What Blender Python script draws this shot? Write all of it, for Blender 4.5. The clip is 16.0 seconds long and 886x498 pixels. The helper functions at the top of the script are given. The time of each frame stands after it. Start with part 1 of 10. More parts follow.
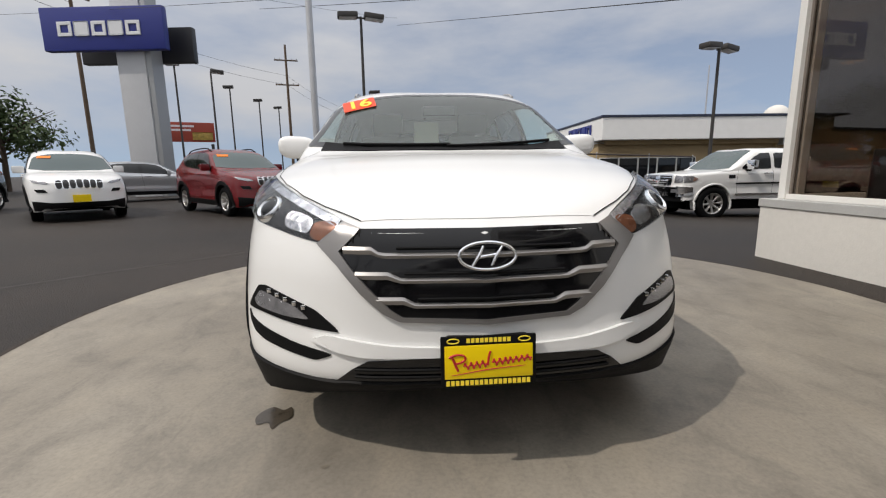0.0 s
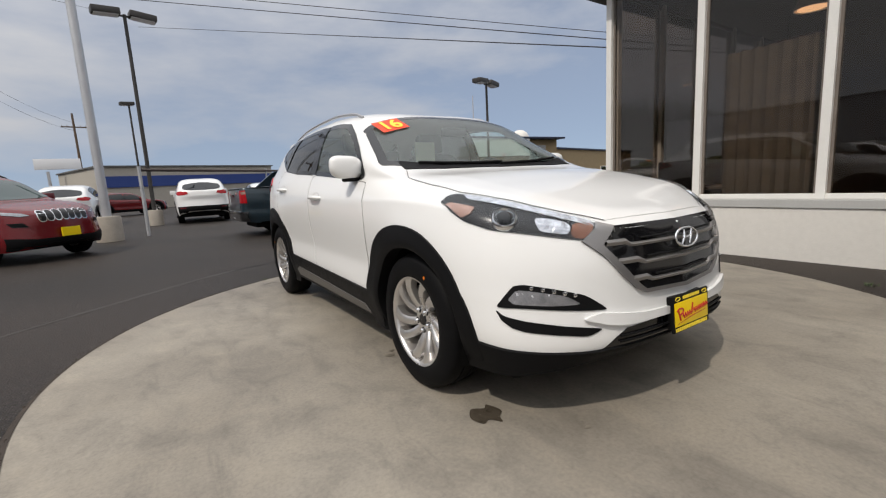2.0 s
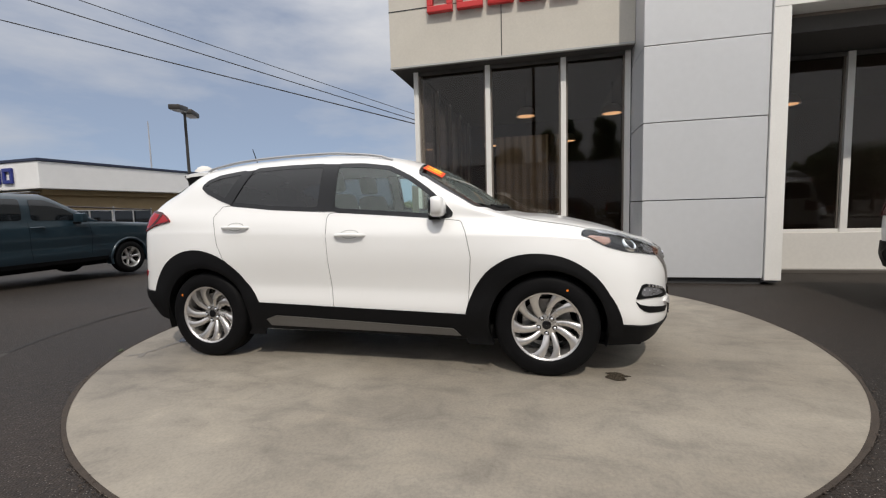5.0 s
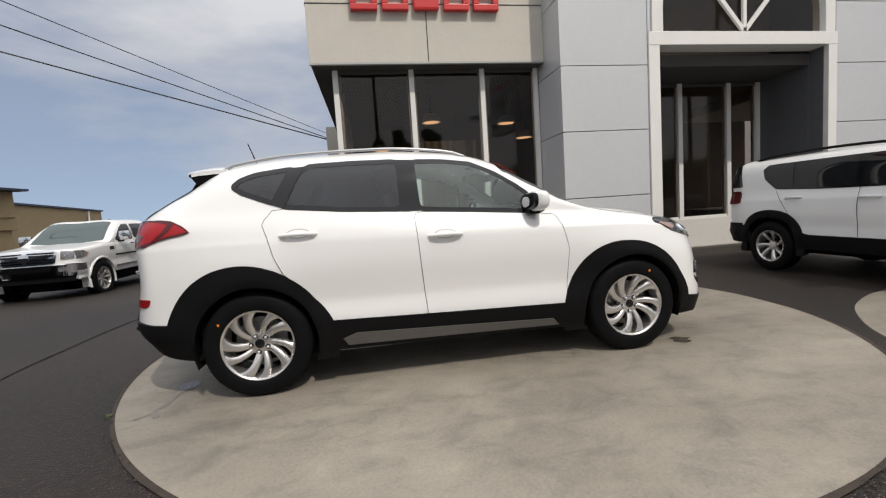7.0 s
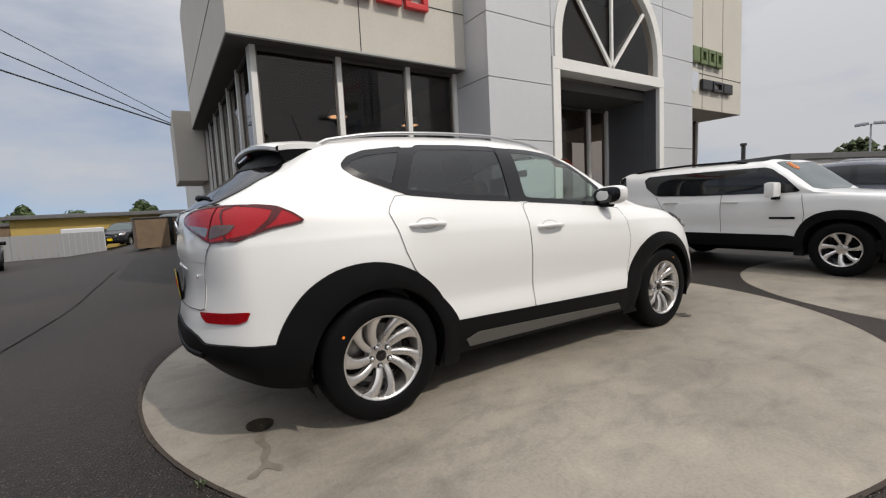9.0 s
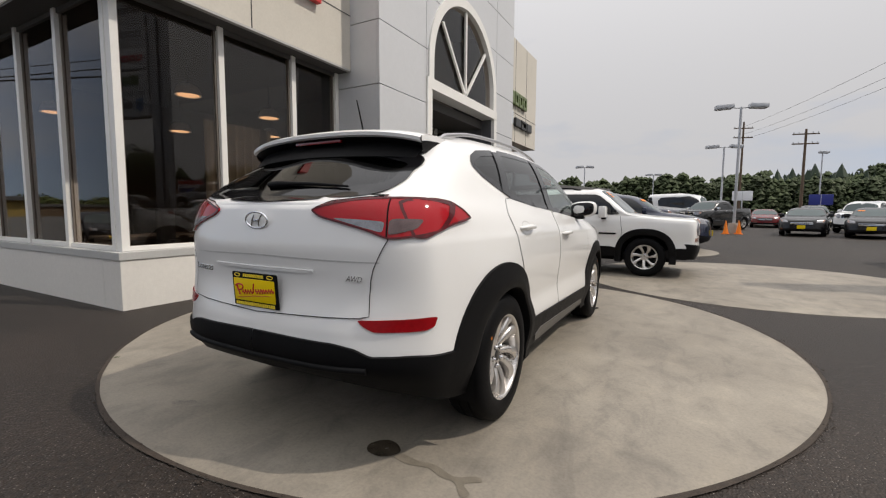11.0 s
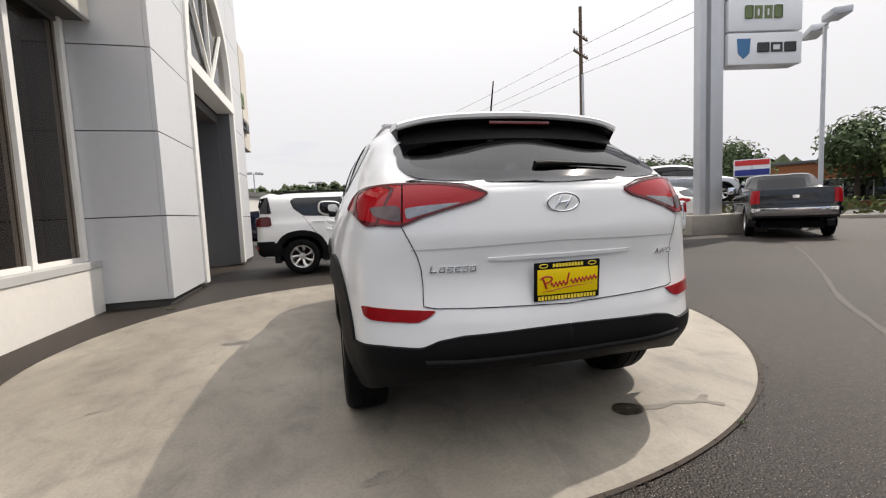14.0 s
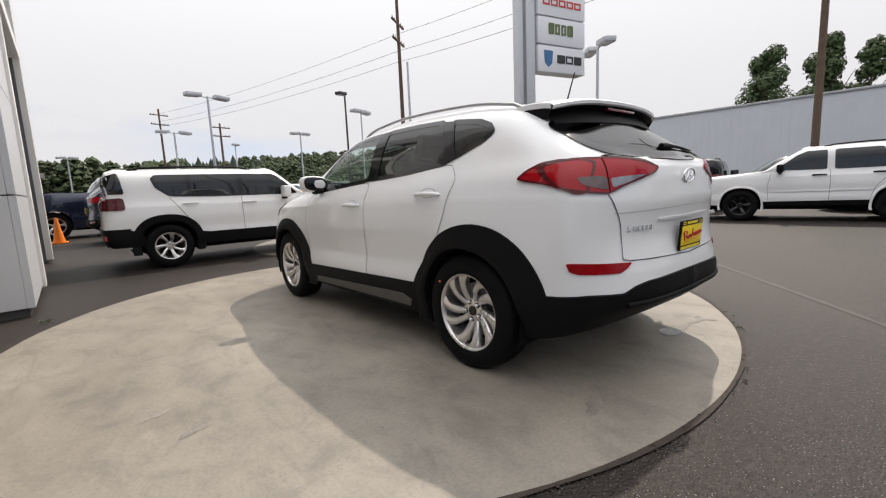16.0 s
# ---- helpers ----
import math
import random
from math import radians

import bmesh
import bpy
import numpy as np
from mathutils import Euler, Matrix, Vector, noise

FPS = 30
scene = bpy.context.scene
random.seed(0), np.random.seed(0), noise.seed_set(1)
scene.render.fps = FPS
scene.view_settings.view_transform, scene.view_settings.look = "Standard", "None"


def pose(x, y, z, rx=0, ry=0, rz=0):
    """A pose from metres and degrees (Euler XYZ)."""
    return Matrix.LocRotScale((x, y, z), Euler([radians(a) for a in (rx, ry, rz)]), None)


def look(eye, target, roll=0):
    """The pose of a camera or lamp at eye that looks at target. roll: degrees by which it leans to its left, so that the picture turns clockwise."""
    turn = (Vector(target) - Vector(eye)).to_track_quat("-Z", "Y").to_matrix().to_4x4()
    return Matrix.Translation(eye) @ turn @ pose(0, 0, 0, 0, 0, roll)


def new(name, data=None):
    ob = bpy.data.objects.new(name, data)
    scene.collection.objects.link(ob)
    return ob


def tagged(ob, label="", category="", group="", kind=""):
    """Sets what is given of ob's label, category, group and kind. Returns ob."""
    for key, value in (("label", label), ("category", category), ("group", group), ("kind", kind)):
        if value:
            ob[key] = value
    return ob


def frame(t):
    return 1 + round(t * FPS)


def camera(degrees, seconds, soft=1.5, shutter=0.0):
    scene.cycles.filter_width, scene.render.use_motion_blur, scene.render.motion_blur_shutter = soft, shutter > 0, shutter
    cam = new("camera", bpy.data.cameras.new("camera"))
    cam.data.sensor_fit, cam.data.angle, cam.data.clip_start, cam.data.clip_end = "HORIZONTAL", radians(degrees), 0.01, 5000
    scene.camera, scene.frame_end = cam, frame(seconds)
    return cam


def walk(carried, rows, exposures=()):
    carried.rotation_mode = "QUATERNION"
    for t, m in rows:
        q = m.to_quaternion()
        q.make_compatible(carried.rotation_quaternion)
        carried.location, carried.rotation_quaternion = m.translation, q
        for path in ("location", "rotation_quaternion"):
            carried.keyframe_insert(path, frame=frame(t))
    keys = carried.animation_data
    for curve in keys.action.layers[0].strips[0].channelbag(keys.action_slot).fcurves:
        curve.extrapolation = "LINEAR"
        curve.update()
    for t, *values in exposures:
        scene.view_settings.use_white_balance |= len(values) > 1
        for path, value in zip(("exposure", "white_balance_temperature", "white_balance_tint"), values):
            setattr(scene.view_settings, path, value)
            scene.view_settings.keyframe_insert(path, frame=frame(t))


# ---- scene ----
cam = camera(91.1, 16.0, soft=1.2)
PATH = [
    (0, (-0.249, -3.511, 1.006), (-0.077, -1.55, 0.653), -0.8),
    (0.5, (-0.624, -3.531, 0.999), (-0.264, -1.593, 0.662), -1.2),
    (1, (-1.069, -3.481, 1.0), (-0.447, -1.607, 0.682), -2.0),
    (1.5, (-1.522, -3.338, 1.022), (-0.727, -1.526, 0.731), -2.1),
    (2, (-1.94, -3.213, 1.043), (-0.851, -1.563, 0.738), -3.1),
    (2.5, (-2.344, -2.967, 1.066), (-1.126, -1.404, 0.795), -3.7),
    (3, (-2.756, -2.767, 1.059), (-1.286, -1.441, 0.776), -4.0),
    (3.5, (-3.1, -2.465, 1.079), (-1.473, -1.316, 0.9), -4.7),
    (4, (-3.433, -2.158, 1.093), (-1.698, -1.175, 0.943), -5.7),
    (4.2, (-3.559, -2.02, 1.107), (-1.757, -1.169, 0.931), -4.4),
    (6.3, (-3.909, -0.1, 1.15), (-1.913, -0.058, 1.021), -4.1),
    (6.5, (-3.922, 0.088, 1.15), (-1.929, 0.012, 0.998), -4.2),
    (7, (-3.828, 0.551, 1.141), (-1.862, 0.233, 0.965), -3.8),
    (7.5, (-3.655, 0.988, 1.149), (-1.723, 0.491, 1.005), -2.4),
    (8, (-3.498, 1.45, 1.171), (-1.644, 0.724, 0.993), -4.2),
    (8.5, (-3.214, 1.868, 1.162), (-1.401, 1.04, 0.992), -2.7),
    (9, (-3.0, 2.28, 1.143), (-1.326, 1.204, 0.948), -2.9),
    (9.2, (-2.908, 2.434, 1.158), (-1.291, 1.277, 0.938), -3.5),
    (11.3, (-1.487, 3.698, 1.132), (-0.693, 1.872, 0.943), -1.2),
    (11.5, (-1.326, 3.794, 1.102), (-0.655, 1.922, 0.891), -2.8),
    (12, (-0.871, 3.943, 1.084), (-0.468, 1.994, 0.892), -4.1),
    (12.5, (-0.399, 3.984, 1.104), (-0.191, 2.0, 0.966), -2.2),
    (13, (0.062, 4.001, 1.108), (0.023, 2.011, 0.917), -3.4),
    (13.5, (0.517, 3.901, 1.08), (0.242, 1.926, 0.923), -2.5),
    (14, (0.95, 3.818, 1.073), (0.439, 1.892, 0.905), -2.5),
    (14.5, (1.38, 3.736, 1.075), (0.634, 1.896, 0.833), -1.0),
    (15, (1.816, 3.574, 1.085), (0.863, 1.834, 0.84), 0.5),
    (15.5, (2.25, 3.426, 1.106), (1.086, 1.823, 0.834), -1.5),
    (16, (2.611, 3.158, 1.088), (1.328, 1.65, 0.806), -2.5),
]
walk(cam, [(t, look(eye, target, roll)) for t, eye, target, roll in PATH],
     [(0.0, 0.08, 6550, 11), (9.0, 0.08, 6550, 11), (11.5, 0.18, 6750, 12), (12.5, 0.40, 6750, 12), (13.5, 0.66, 6750, 12), (15.0, 0.67, 6700, 12), (16.0, 0.61, 6700, 12)])

# ---- world, sun, exposure ----
SUN_DIR = Vector((-0.735, -0.28, 1.0)).normalized()
SUN_EL = math.asin(SUN_DIR.z)
SUN_AZ = math.atan2(SUN_DIR.x, SUN_DIR.y)

world = bpy.data.worlds.new("sky")
scene.world = world
world.use_nodes = True
wn, wl = world.node_tree.nodes, world.node_tree.links
wn.clear()
w_out = wn.new("ShaderNodeOutputWorld")
w_bg = wn.new("ShaderNodeBackground")
w_sky = wn.new("ShaderNodeTexSky")
w_sky.sky_type = "NISHITA"
w_sky.sun_disc = False
w_sky.sun_elevation = SUN_EL
w_sky.sun_rotation = SUN_AZ
w_sky.air_density, w_sky.dust_density, w_sky.ozone_density = 1.0, 0.9, 1.8
w_tc = wn.new("ShaderNodeTexCoord")
w_lift = wn.new("ShaderNodeMapping")
w_lift.inputs["Location"].default_value = (0, 0, 0.16)
w_lift.inputs["Scale"].default_value = (1, 1, 0.84)
wl.new(w_tc.outputs["Generated"], w_lift.inputs["Vector"])
wl.new(w_lift.outputs["Vector"], w_sky.inputs["Vector"])
w_map = wn.new("ShaderNodeMapping")
w_map.inputs["Scale"].default_value = (1.0, 1.0, 3.2)
w_noise = wn.new("ShaderNodeTexNoise")
w_noise.inputs["Scale"].default_value = 1.9
w_noise.inputs["Detail"].default_value = 7
w_noise.inputs["Roughness"].default_value = 0.55
w_dot = wn.new("ShaderNodeVectorMath")
w_dot.operation = "DOT_PRODUCT"
w_dot.inputs[1].default_value = (-0.30, -0.34, 1.45)
w_add = wn.new("ShaderNodeMath")
w_add.operation = "MULTIPLY_ADD"
w_add.inputs[1].default_value = 0.40
w_ramp = wn.new("ShaderNodeValToRGB")
w_ramp.color_ramp.elements[0].position = 0.38
w_ramp.color_ramp.elements[1].position = 0.68
w_ramp.color_ramp.elements[0].color = (0.30, 0.30, 0.30, 1)
w_mix = wn.new("ShaderNodeMix")
w_mix.data_type = "RGBA"
w_sep = wn.new("ShaderNodeSeparateXYZ")
w_sq = wn.new("ShaderNodeMath")
w_sq.operation = "POWER"
w_sq.inputs[1].default_value = 2.0
w_gain = wn.new("ShaderNodeMath")
w_gain.operation = "MULTIPLY_ADD"
w_gain.inputs[1].default_value, w_gain.inputs[2].default_value = 1.7, 0.95
w_cloud = wn.new("ShaderNodeVectorMath")
w_cloud.operation = "SCALE"
w_cloud.inputs[0].default_value = (4.95, 5.05, 5.25)
wl.new(w_tc.outputs["Generated"], w_sep.inputs[0])
wl.new(w_sep.outputs["Z"], w_sq.inputs[0])
wl.new(w_sq.outputs["Value"], w_gain.inputs[0])
wl.new(w_gain.outputs["Value"], w_cloud.inputs["Scale"])
wl.new(w_cloud.outputs["Vector"], w_mix.inputs["B"])
wl.new(w_tc.outputs["Generated"], w_map.inputs["Vector"])
wl.new(w_map.outputs["Vector"], w_noise.inputs["Vector"])
wl.new(w_tc.outputs["Generated"], w_dot.inputs[0])
wl.new(w_dot.outputs["Value"], w_add.inputs[0])
wl.new(w_noise.outputs["Fac"], w_add.inputs[2])
wl.new(w_add.outputs["Value"], w_ramp.inputs["Fac"])
wl.new(w_ramp.outputs["Color"], w_mix.inputs["Factor"])
wl.new(w_sky.outputs["Color"], w_mix.inputs["A"])
wl.new(w_mix.outputs["Result"], w_bg.inputs["Color"])
w_bg.inputs["Strength"].default_value = 0.108
wl.new(w_bg.outputs["Background"], w_out.inputs["Surface"])

sun = new("sun", bpy.data.lights.new("sun", "SUN"))
sun.data.energy = 2.25
sun.data.angle = radians(0.8)
sun.data.color = (1.0, 0.93, 0.83)
sun.matrix_world = look(SUN_DIR * 60, (0, 0, 0))

# ---- materials ----


def mat(name, color, rough=0.5, metal=0.0, vary=0.0, scale=3.0, bump=0.0, bscale=60.0, coat=0.0, spec=0.5, emit=0.0):
    """A plain surface with two scales of tone and a fine relief."""
    m = bpy.data.materials.new(name)
    m.use_nodes = True
    nt = m.node_tree
    b = nt.nodes["Principled BSDF"]
    b.inputs["Base Color"].default_value = (*color, 1)
    b.inputs["Roughness"].default_value = rough
    b.inputs["Metallic"].default_value = metal
    b.inputs["Coat Weight"].default_value = coat
    b.inputs["Coat Roughness"].default_value = 0.04
    b.inputs["Specular IOR Level"].default_value = spec
    if emit:
        b.inputs["Emission Color"].default_value = (*color, 1)
        b.inputs["Emission Strength"].default_value = emit
    if vary or bump:
        tc = nt.nodes.new("ShaderNodeTexCoord")
    if vary:
        n1 = nt.nodes.new("ShaderNodeTexNoise")
        n1.inputs["Scale"].default_value = scale
        n1.inputs["Detail"].default_value = 8
        n2 = nt.nodes.new("ShaderNodeTexNoise")
        n2.inputs["Scale"].default_value = scale * 17
        n2.inputs["Detail"].default_value = 4
        ad = nt.nodes.new("ShaderNodeMath")
        ad.operation = "ADD"
        mr = nt.nodes.new("ShaderNodeMapRange")
        mr.inputs["From Min"].default_value, mr.inputs["From Max"].default_value = 0.6, 1.4
        mr.inputs["To Min"].default_value, mr.inputs["To Max"].default_value = 1 - vary, 1 + vary
        mx = nt.nodes.new("ShaderNodeVectorMath")
        mx.operation = "SCALE"
        mx.inputs[0].default_value = color
        for n in (n1, n2):
            nt.links.new(tc.outputs["Object"], n.inputs["Vector"])
        nt.links.new(n1.outputs["Fac"], ad.inputs[0])
        nt.links.new(n2.outputs["Fac"], ad.inputs[1])
        nt.links.new(ad.outputs["Value"], mr.inputs["Value"])
        nt.links.new(mr.outputs["Result"], mx.inputs["Scale"])
        nt.links.new(mx.outputs["Vector"], b.inputs["Base Color"])
        rr = nt.nodes.new("ShaderNodeMapRange")
        rr.inputs["To Min"].default_value, rr.inputs["To Max"].default_value = max(rough - 0.08, 0.02), min(rough + 0.08, 1)
        nt.links.new(n1.outputs["Fac"], rr.inputs["Value"])
        nt.links.new(rr.outputs["Result"], b.inputs["Roughness"])
    if bump:
        nb = nt.nodes.new("ShaderNodeTexNoise")
        nb.inputs["Scale"].default_value = bscale
        nb.inputs["Detail"].default_value = 6
        bp = nt.nodes.new("ShaderNodeBump")
        bp.inputs["Strength"].default_value = bump
        bp.inputs["Distance"].default_value = 0.01
        nt.links.new(tc.outputs["Object"], nb.inputs["Vector"])
        nt.links.new(nb.outputs["Fac"], bp.inputs["Height"])
        nt.links.new(bp.outputs["Normal"], b.inputs["Normal"])
    return m


def glass_mat(name, tint, ior=1.5, rough=0.0, sky_haze=0.0):
    """A thin pane: tinted see-through with a mirror by Fresnel, and a share of painted-in sky haze."""
    m = bpy.data.materials.new(name)
    m.use_nodes = True
    nt = m.node_tree
    nt.nodes.clear()
    out = nt.nodes.new("ShaderNodeOutputMaterial")
    tr = nt.nodes.new("ShaderNodeBsdfTransparent")
    tr.inputs["Color"].default_value = (*tint, 1)
    gl = nt.nodes.new("ShaderNodeBsdfGlossy")
    gl.inputs["Roughness"].default_value = rough
    lw = nt.nodes.new("ShaderNodeLayerWeight")
    lw.inputs["Blend"].default_value = 0.5
    p5 = nt.nodes.new("ShaderNodeMath")
    p5.operation = "POWER"
    p5.inputs[1].default_value = 5.0
    f0 = ((ior - 1) / (ior + 1)) ** 2
    fr = nt.nodes.new("ShaderNodeMath")
    fr.operation = "MULTIPLY_ADD"
    fr.inputs[1].default_value, fr.inputs[2].default_value = 1 - f0, f0
    mx = nt.nodes.new("ShaderNodeMixShader")
    nt.links.new(lw.outputs["Facing"], p5.inputs[0])
    nt.links.new(p5.outputs["Value"], fr.inputs[0])
    nt.links.new(fr.outputs["Value"], mx.inputs["Fac"])
    nt.links.new(tr.outputs["BSDF"], mx.inputs[1])
    nt.links.new(gl.outputs["BSDF"], mx.inputs[2])
    last = mx
    # pale teal diffuse mixed in, standing for sky brightness reflected by the pane
    if sky_haze:
        df = nt.nodes.new("ShaderNodeBsdfDiffuse")
        df.inputs["Color"].default_value = (0.46, 0.54, 0.52, 1)
        m2 = nt.nodes.new("ShaderNodeMixShader")
        m2.inputs["Fac"].default_value = sky_haze
        nt.links.new(mx.outputs["Shader"], m2.inputs[1])
        nt.links.new(df.outputs["BSDF"], m2.inputs[2])
        last = m2
    nt.links.new(last.outputs["Shader"], out.inputs["Surface"])
    return m


def asphalt_mat():
    m = bpy.data.materials.new("asphalt")
    m.use_nodes = True
    nt = m.node_tree
    b = nt.nodes["Principled BSDF"]
    tc = nt.nodes.new("ShaderNodeTexCoord")
    big = nt.nodes.new("ShaderNodeTexNoise")
    big.inputs["Scale"].default_value, big.inputs["Detail"].default_value = 0.35, 6
    mid = nt.nodes.new("ShaderNodeTexNoise")
    mid.inputs["Scale"].default_value, mid.inputs["Detail"].default_value = 30, 9
    vor = nt.nodes.new("ShaderNodeTexVoronoi")
    vor.inputs["Scale"].default_value = 82
    ramp = nt.nodes.new("ShaderNodeValToRGB")
    ramp.color_ramp.elements[0].position, ramp.color_ramp.elements[0].color = 0.41, (0.0110, 0.0082, 0.0064, 1)
    ramp.color_ramp.elements[1].position, ramp.color_ramp.elements[1].color = 0.62, (0.0290, 0.0208, 0.0160, 1)
    sp = nt.nodes.new("ShaderNodeValToRGB")
    sp.color_ramp.elements[0].position, sp.color_ramp.elements[0].color = 0.10, (0.27, 0.245, 0.22, 1)
    sp.color_ramp.elements[1].position, sp.color_ramp.elements[1].color = 0.24, (0, 0, 0, 1)
    pick = nt.nodes.new("ShaderNodeMath")
    pick.operation = "GREATER_THAN"
    pick.inputs[1].default_value = 0.56
    sepc = nt.nodes.new("ShaderNodeSeparateColor")
    mul = nt.nodes.new("ShaderNodeVectorMath")
    mul.operation = "SCALE"
    add = nt.nodes.new("ShaderNodeVectorMath")
    add.operation = "ADD"
    mixn = nt.nodes.new("ShaderNodeMix")
    mixn.inputs["Factor"].default_value = 0.5
    bp = nt.nodes.new("ShaderNodeBump")
    bp.inputs["Strength"].default_value, bp.inputs["Distance"].default_value = 0.75, 0.008
    for n in (big, mid, vor):
        nt.links.new(tc.outputs["Object"], n.inputs["Vector"])
    nt.links.new(big.outputs["Fac"], mixn.inputs["A"])
    nt.links.new(mid.outputs["Fac"], mixn.inputs["B"])
    nt.links.new(mixn.outputs["Result"], ramp.inputs["Fac"])
    nt.links.new(vor.outputs["Distance"], sp.inputs["Fac"])
    nt.links.new(vor.outputs["Color"], sepc.inputs["Color"])
    grit = nt.nodes.new("ShaderNodeMath")
    grit.operation = "MULTIPLY_ADD"
    grit.inputs[1].default_value = 0.35
    nt.links.new(big.outputs["Fac"], grit.inputs[0])
    nt.links.new(sepc.outputs["Red"], grit.inputs[2])
    sh = nt.nodes.new("ShaderNodeMath")
    sh.operation = "SUBTRACT"
    sh.inputs[1].default_value = 0.18
    nt.links.new(grit.outputs["Value"], sh.inputs[0])
    nt.links.new(sh.outputs["Value"], pick.inputs[0])
    nt.links.new(sp.outputs["Color"], mul.inputs[0])
    nt.links.new(pick.outputs["Value"], mul.inputs["Scale"])
    nt.links.new(ramp.outputs["Color"], add.inputs[0])
    nt.links.new(mul.outputs["Vector"], add.inputs[1])
    nt.links.new(add.outputs["Vector"], b.inputs["Base Color"])
    nt.links.new(vor.outputs["Distance"], bp.inputs["Height"])
    nt.links.new(bp.outputs["Normal"], b.inputs["Normal"])
    b.inputs["Roughness"].default_value = 0.62
    b.inputs["Specular IOR Level"].default_value = 0.34
    return m


def concrete_mat():
    """Trowelled slab: pale cloudy tone, finer mottling, dragged smudges and fine pits."""
    m = bpy.data.materials.new("trowelled_concrete")
    m.use_nodes = True
    nt = m.node_tree
    b = nt.nodes["Principled BSDF"]
    tc = nt.nodes.new("ShaderNodeTexCoord")

    def noise(scale, detail, rough, distort, stretch=(1, 1, 1), turn=0.0):
        mp = nt.nodes.new("ShaderNodeMapping")
        mp.inputs["Scale"].default_value = stretch
        mp.inputs["Rotation"].default_value = (0, 0, turn)
        n = nt.nodes.new("ShaderNodeTexNoise")
        n.inputs["Scale"].default_value, n.inputs["Detail"].default_value = scale, detail
        n.inputs["Roughness"].default_value, n.inputs["Distortion"].default_value = rough, distort
        nt.links.new(tc.outputs["Object"], mp.inputs["Vector"])
        nt.links.new(mp.outputs["Vector"], n.inputs["Vector"])
        return n.outputs["Fac"]

    def ramp(fac, stops):
        r = nt.nodes.new("ShaderNodeValToRGB")
        e = r.color_ramp.elements
        while len(e) < len(stops):
            e.new(0.5)
        for k, (p, c) in enumerate(stops):
            e[k].position, e[k].color = p, (*c, 1)
        nt.links.new(fac, r.inputs["Fac"])
        return r.outputs["Color"]

    def mix(kind, fac, a, c):
        x = nt.nodes.new("ShaderNodeMix")
        x.data_type, x.blend_type = "RGBA", kind
        x.inputs["Factor"].default_value = fac
        nt.links.new(a, x.inputs["A"])
        nt.links.new(c, x.inputs["B"])
        return x.outputs["Result"]
    base = ramp(noise(0.9, 5, 0.5, 0.3), [(0.32, (0.190, 0.168, 0.137)), (0.52, (0.232, 0.207, 0.170)), (0.70, (0.280, 0.252, 0.208))])
    mott = ramp(noise(4.2, 12, 0.66, 0.5, (1.0, 0.7, 1.0), 0.6), [(0.30, (0.66, 0.66, 0.67)), (0.50, (1.0, 1.0, 1.0)), (0.72, (1.22, 1.20, 1.16))])
    drag = ramp(noise(3.0, 10, 0.72, 1.2, (1.0, 0.28, 1.0), 0.95), [(0.56, (1, 1, 1)), (0.66, (0.80, 0.80, 0.81)), (0.80, (0.58, 0.59, 0.61))])
    drag2 = ramp(noise(6.5, 9, 0.7, 0.8, (0.35, 1.0, 1.0), -0.5), [(0.62, (1, 1, 1)), (0.76, (0.72, 0.72, 0.73))])
    pale = ramp(noise(7.0, 8, 0.7, 0.4, (1, 0.5, 1), 0.2), [(0.60, (1, 1, 1)), (0.74, (1.20, 1.19, 1.17))])
    fine = noise(60, 8, 0.65, 0.0)
    col = mix("MULTIPLY", 0.85, base, mott)
    for q, f in ((drag, 0.8), (drag2, 0.7), (pale, 0.8), (ramp(fine, [(0.30, (0.80, 0.80, 0.80)), (0.52, (1, 1, 1)), (0.72, (1.12, 1.12, 1.12))]), 0.8)):
        col = mix("MULTIPLY", f, col, q)
    nt.links.new(col, b.inputs["Base Color"])
    bp = nt.nodes.new("ShaderNodeBump")
    bp.inputs["Strength"].default_value, bp.inputs["Distance"].default_value = 0.08, 0.003
    nt.links.new(fine, bp.inputs["Height"])
    nt.links.new(bp.outputs["Normal"], b.inputs["Normal"])
    b.inputs["Roughness"].default_value = 0.6
    return m


ASPHALT = asphalt_mat()
CONCRETE = concrete_mat()
WHITE = mat("white_paint", (0.77, 0.77, 0.76), 0.35, coat=0.8)
RED = mat("red_paint", (0.125, 0.005, 0.007), 0.25, 0.0, coat=0.4, spec=0.4)
SILVER = mat("silver_paint", (0.42, 0.43, 0.45), 0.3, 0.6, coat=1.0)
BLUEGREY = mat("steel_blue_paint", (0.014, 0.030, 0.042), 0.28, 0.2, coat=0.6)
BLACKP = mat("black_paint", (0.006, 0.006, 0.007), 0.25, coat=0.4, spec=0.35)
DARKGREY = mat("dark_grey_paint", (0.012, 0.0125, 0.014), 0.25, 0.1, coat=0.7)
NAVY = mat("navy_paint", (0.012, 0.018, 0.045), 0.25, 0.2, coat=1.0)
CLAD = mat("black_plastic", (0.0065, 0.0065, 0.007), 0.50, vary=0.15, scale=9, bump=0.10, bscale=350, spec=0.09)
CLAD2 = mat("grey_satin_plastic", (0.085, 0.080, 0.074), 0.45, vary=0.1)
GLOSSB = mat("gloss_black", (0.006, 0.006, 0.007), 0.08)
SEAM = mat("panel_gap", (0.006, 0.006, 0.006), 0.8, spec=0.1)
RUBBER = mat("tyre_rubber", (0.0065, 0.0065, 0.007), 0.55, vary=0.25, scale=12, bump=0.12, bscale=120, spec=0.06)
ALLOY = mat("machined_alloy", (0.66, 0.64, 0.62), 0.28, 0.9, vary=0.06)
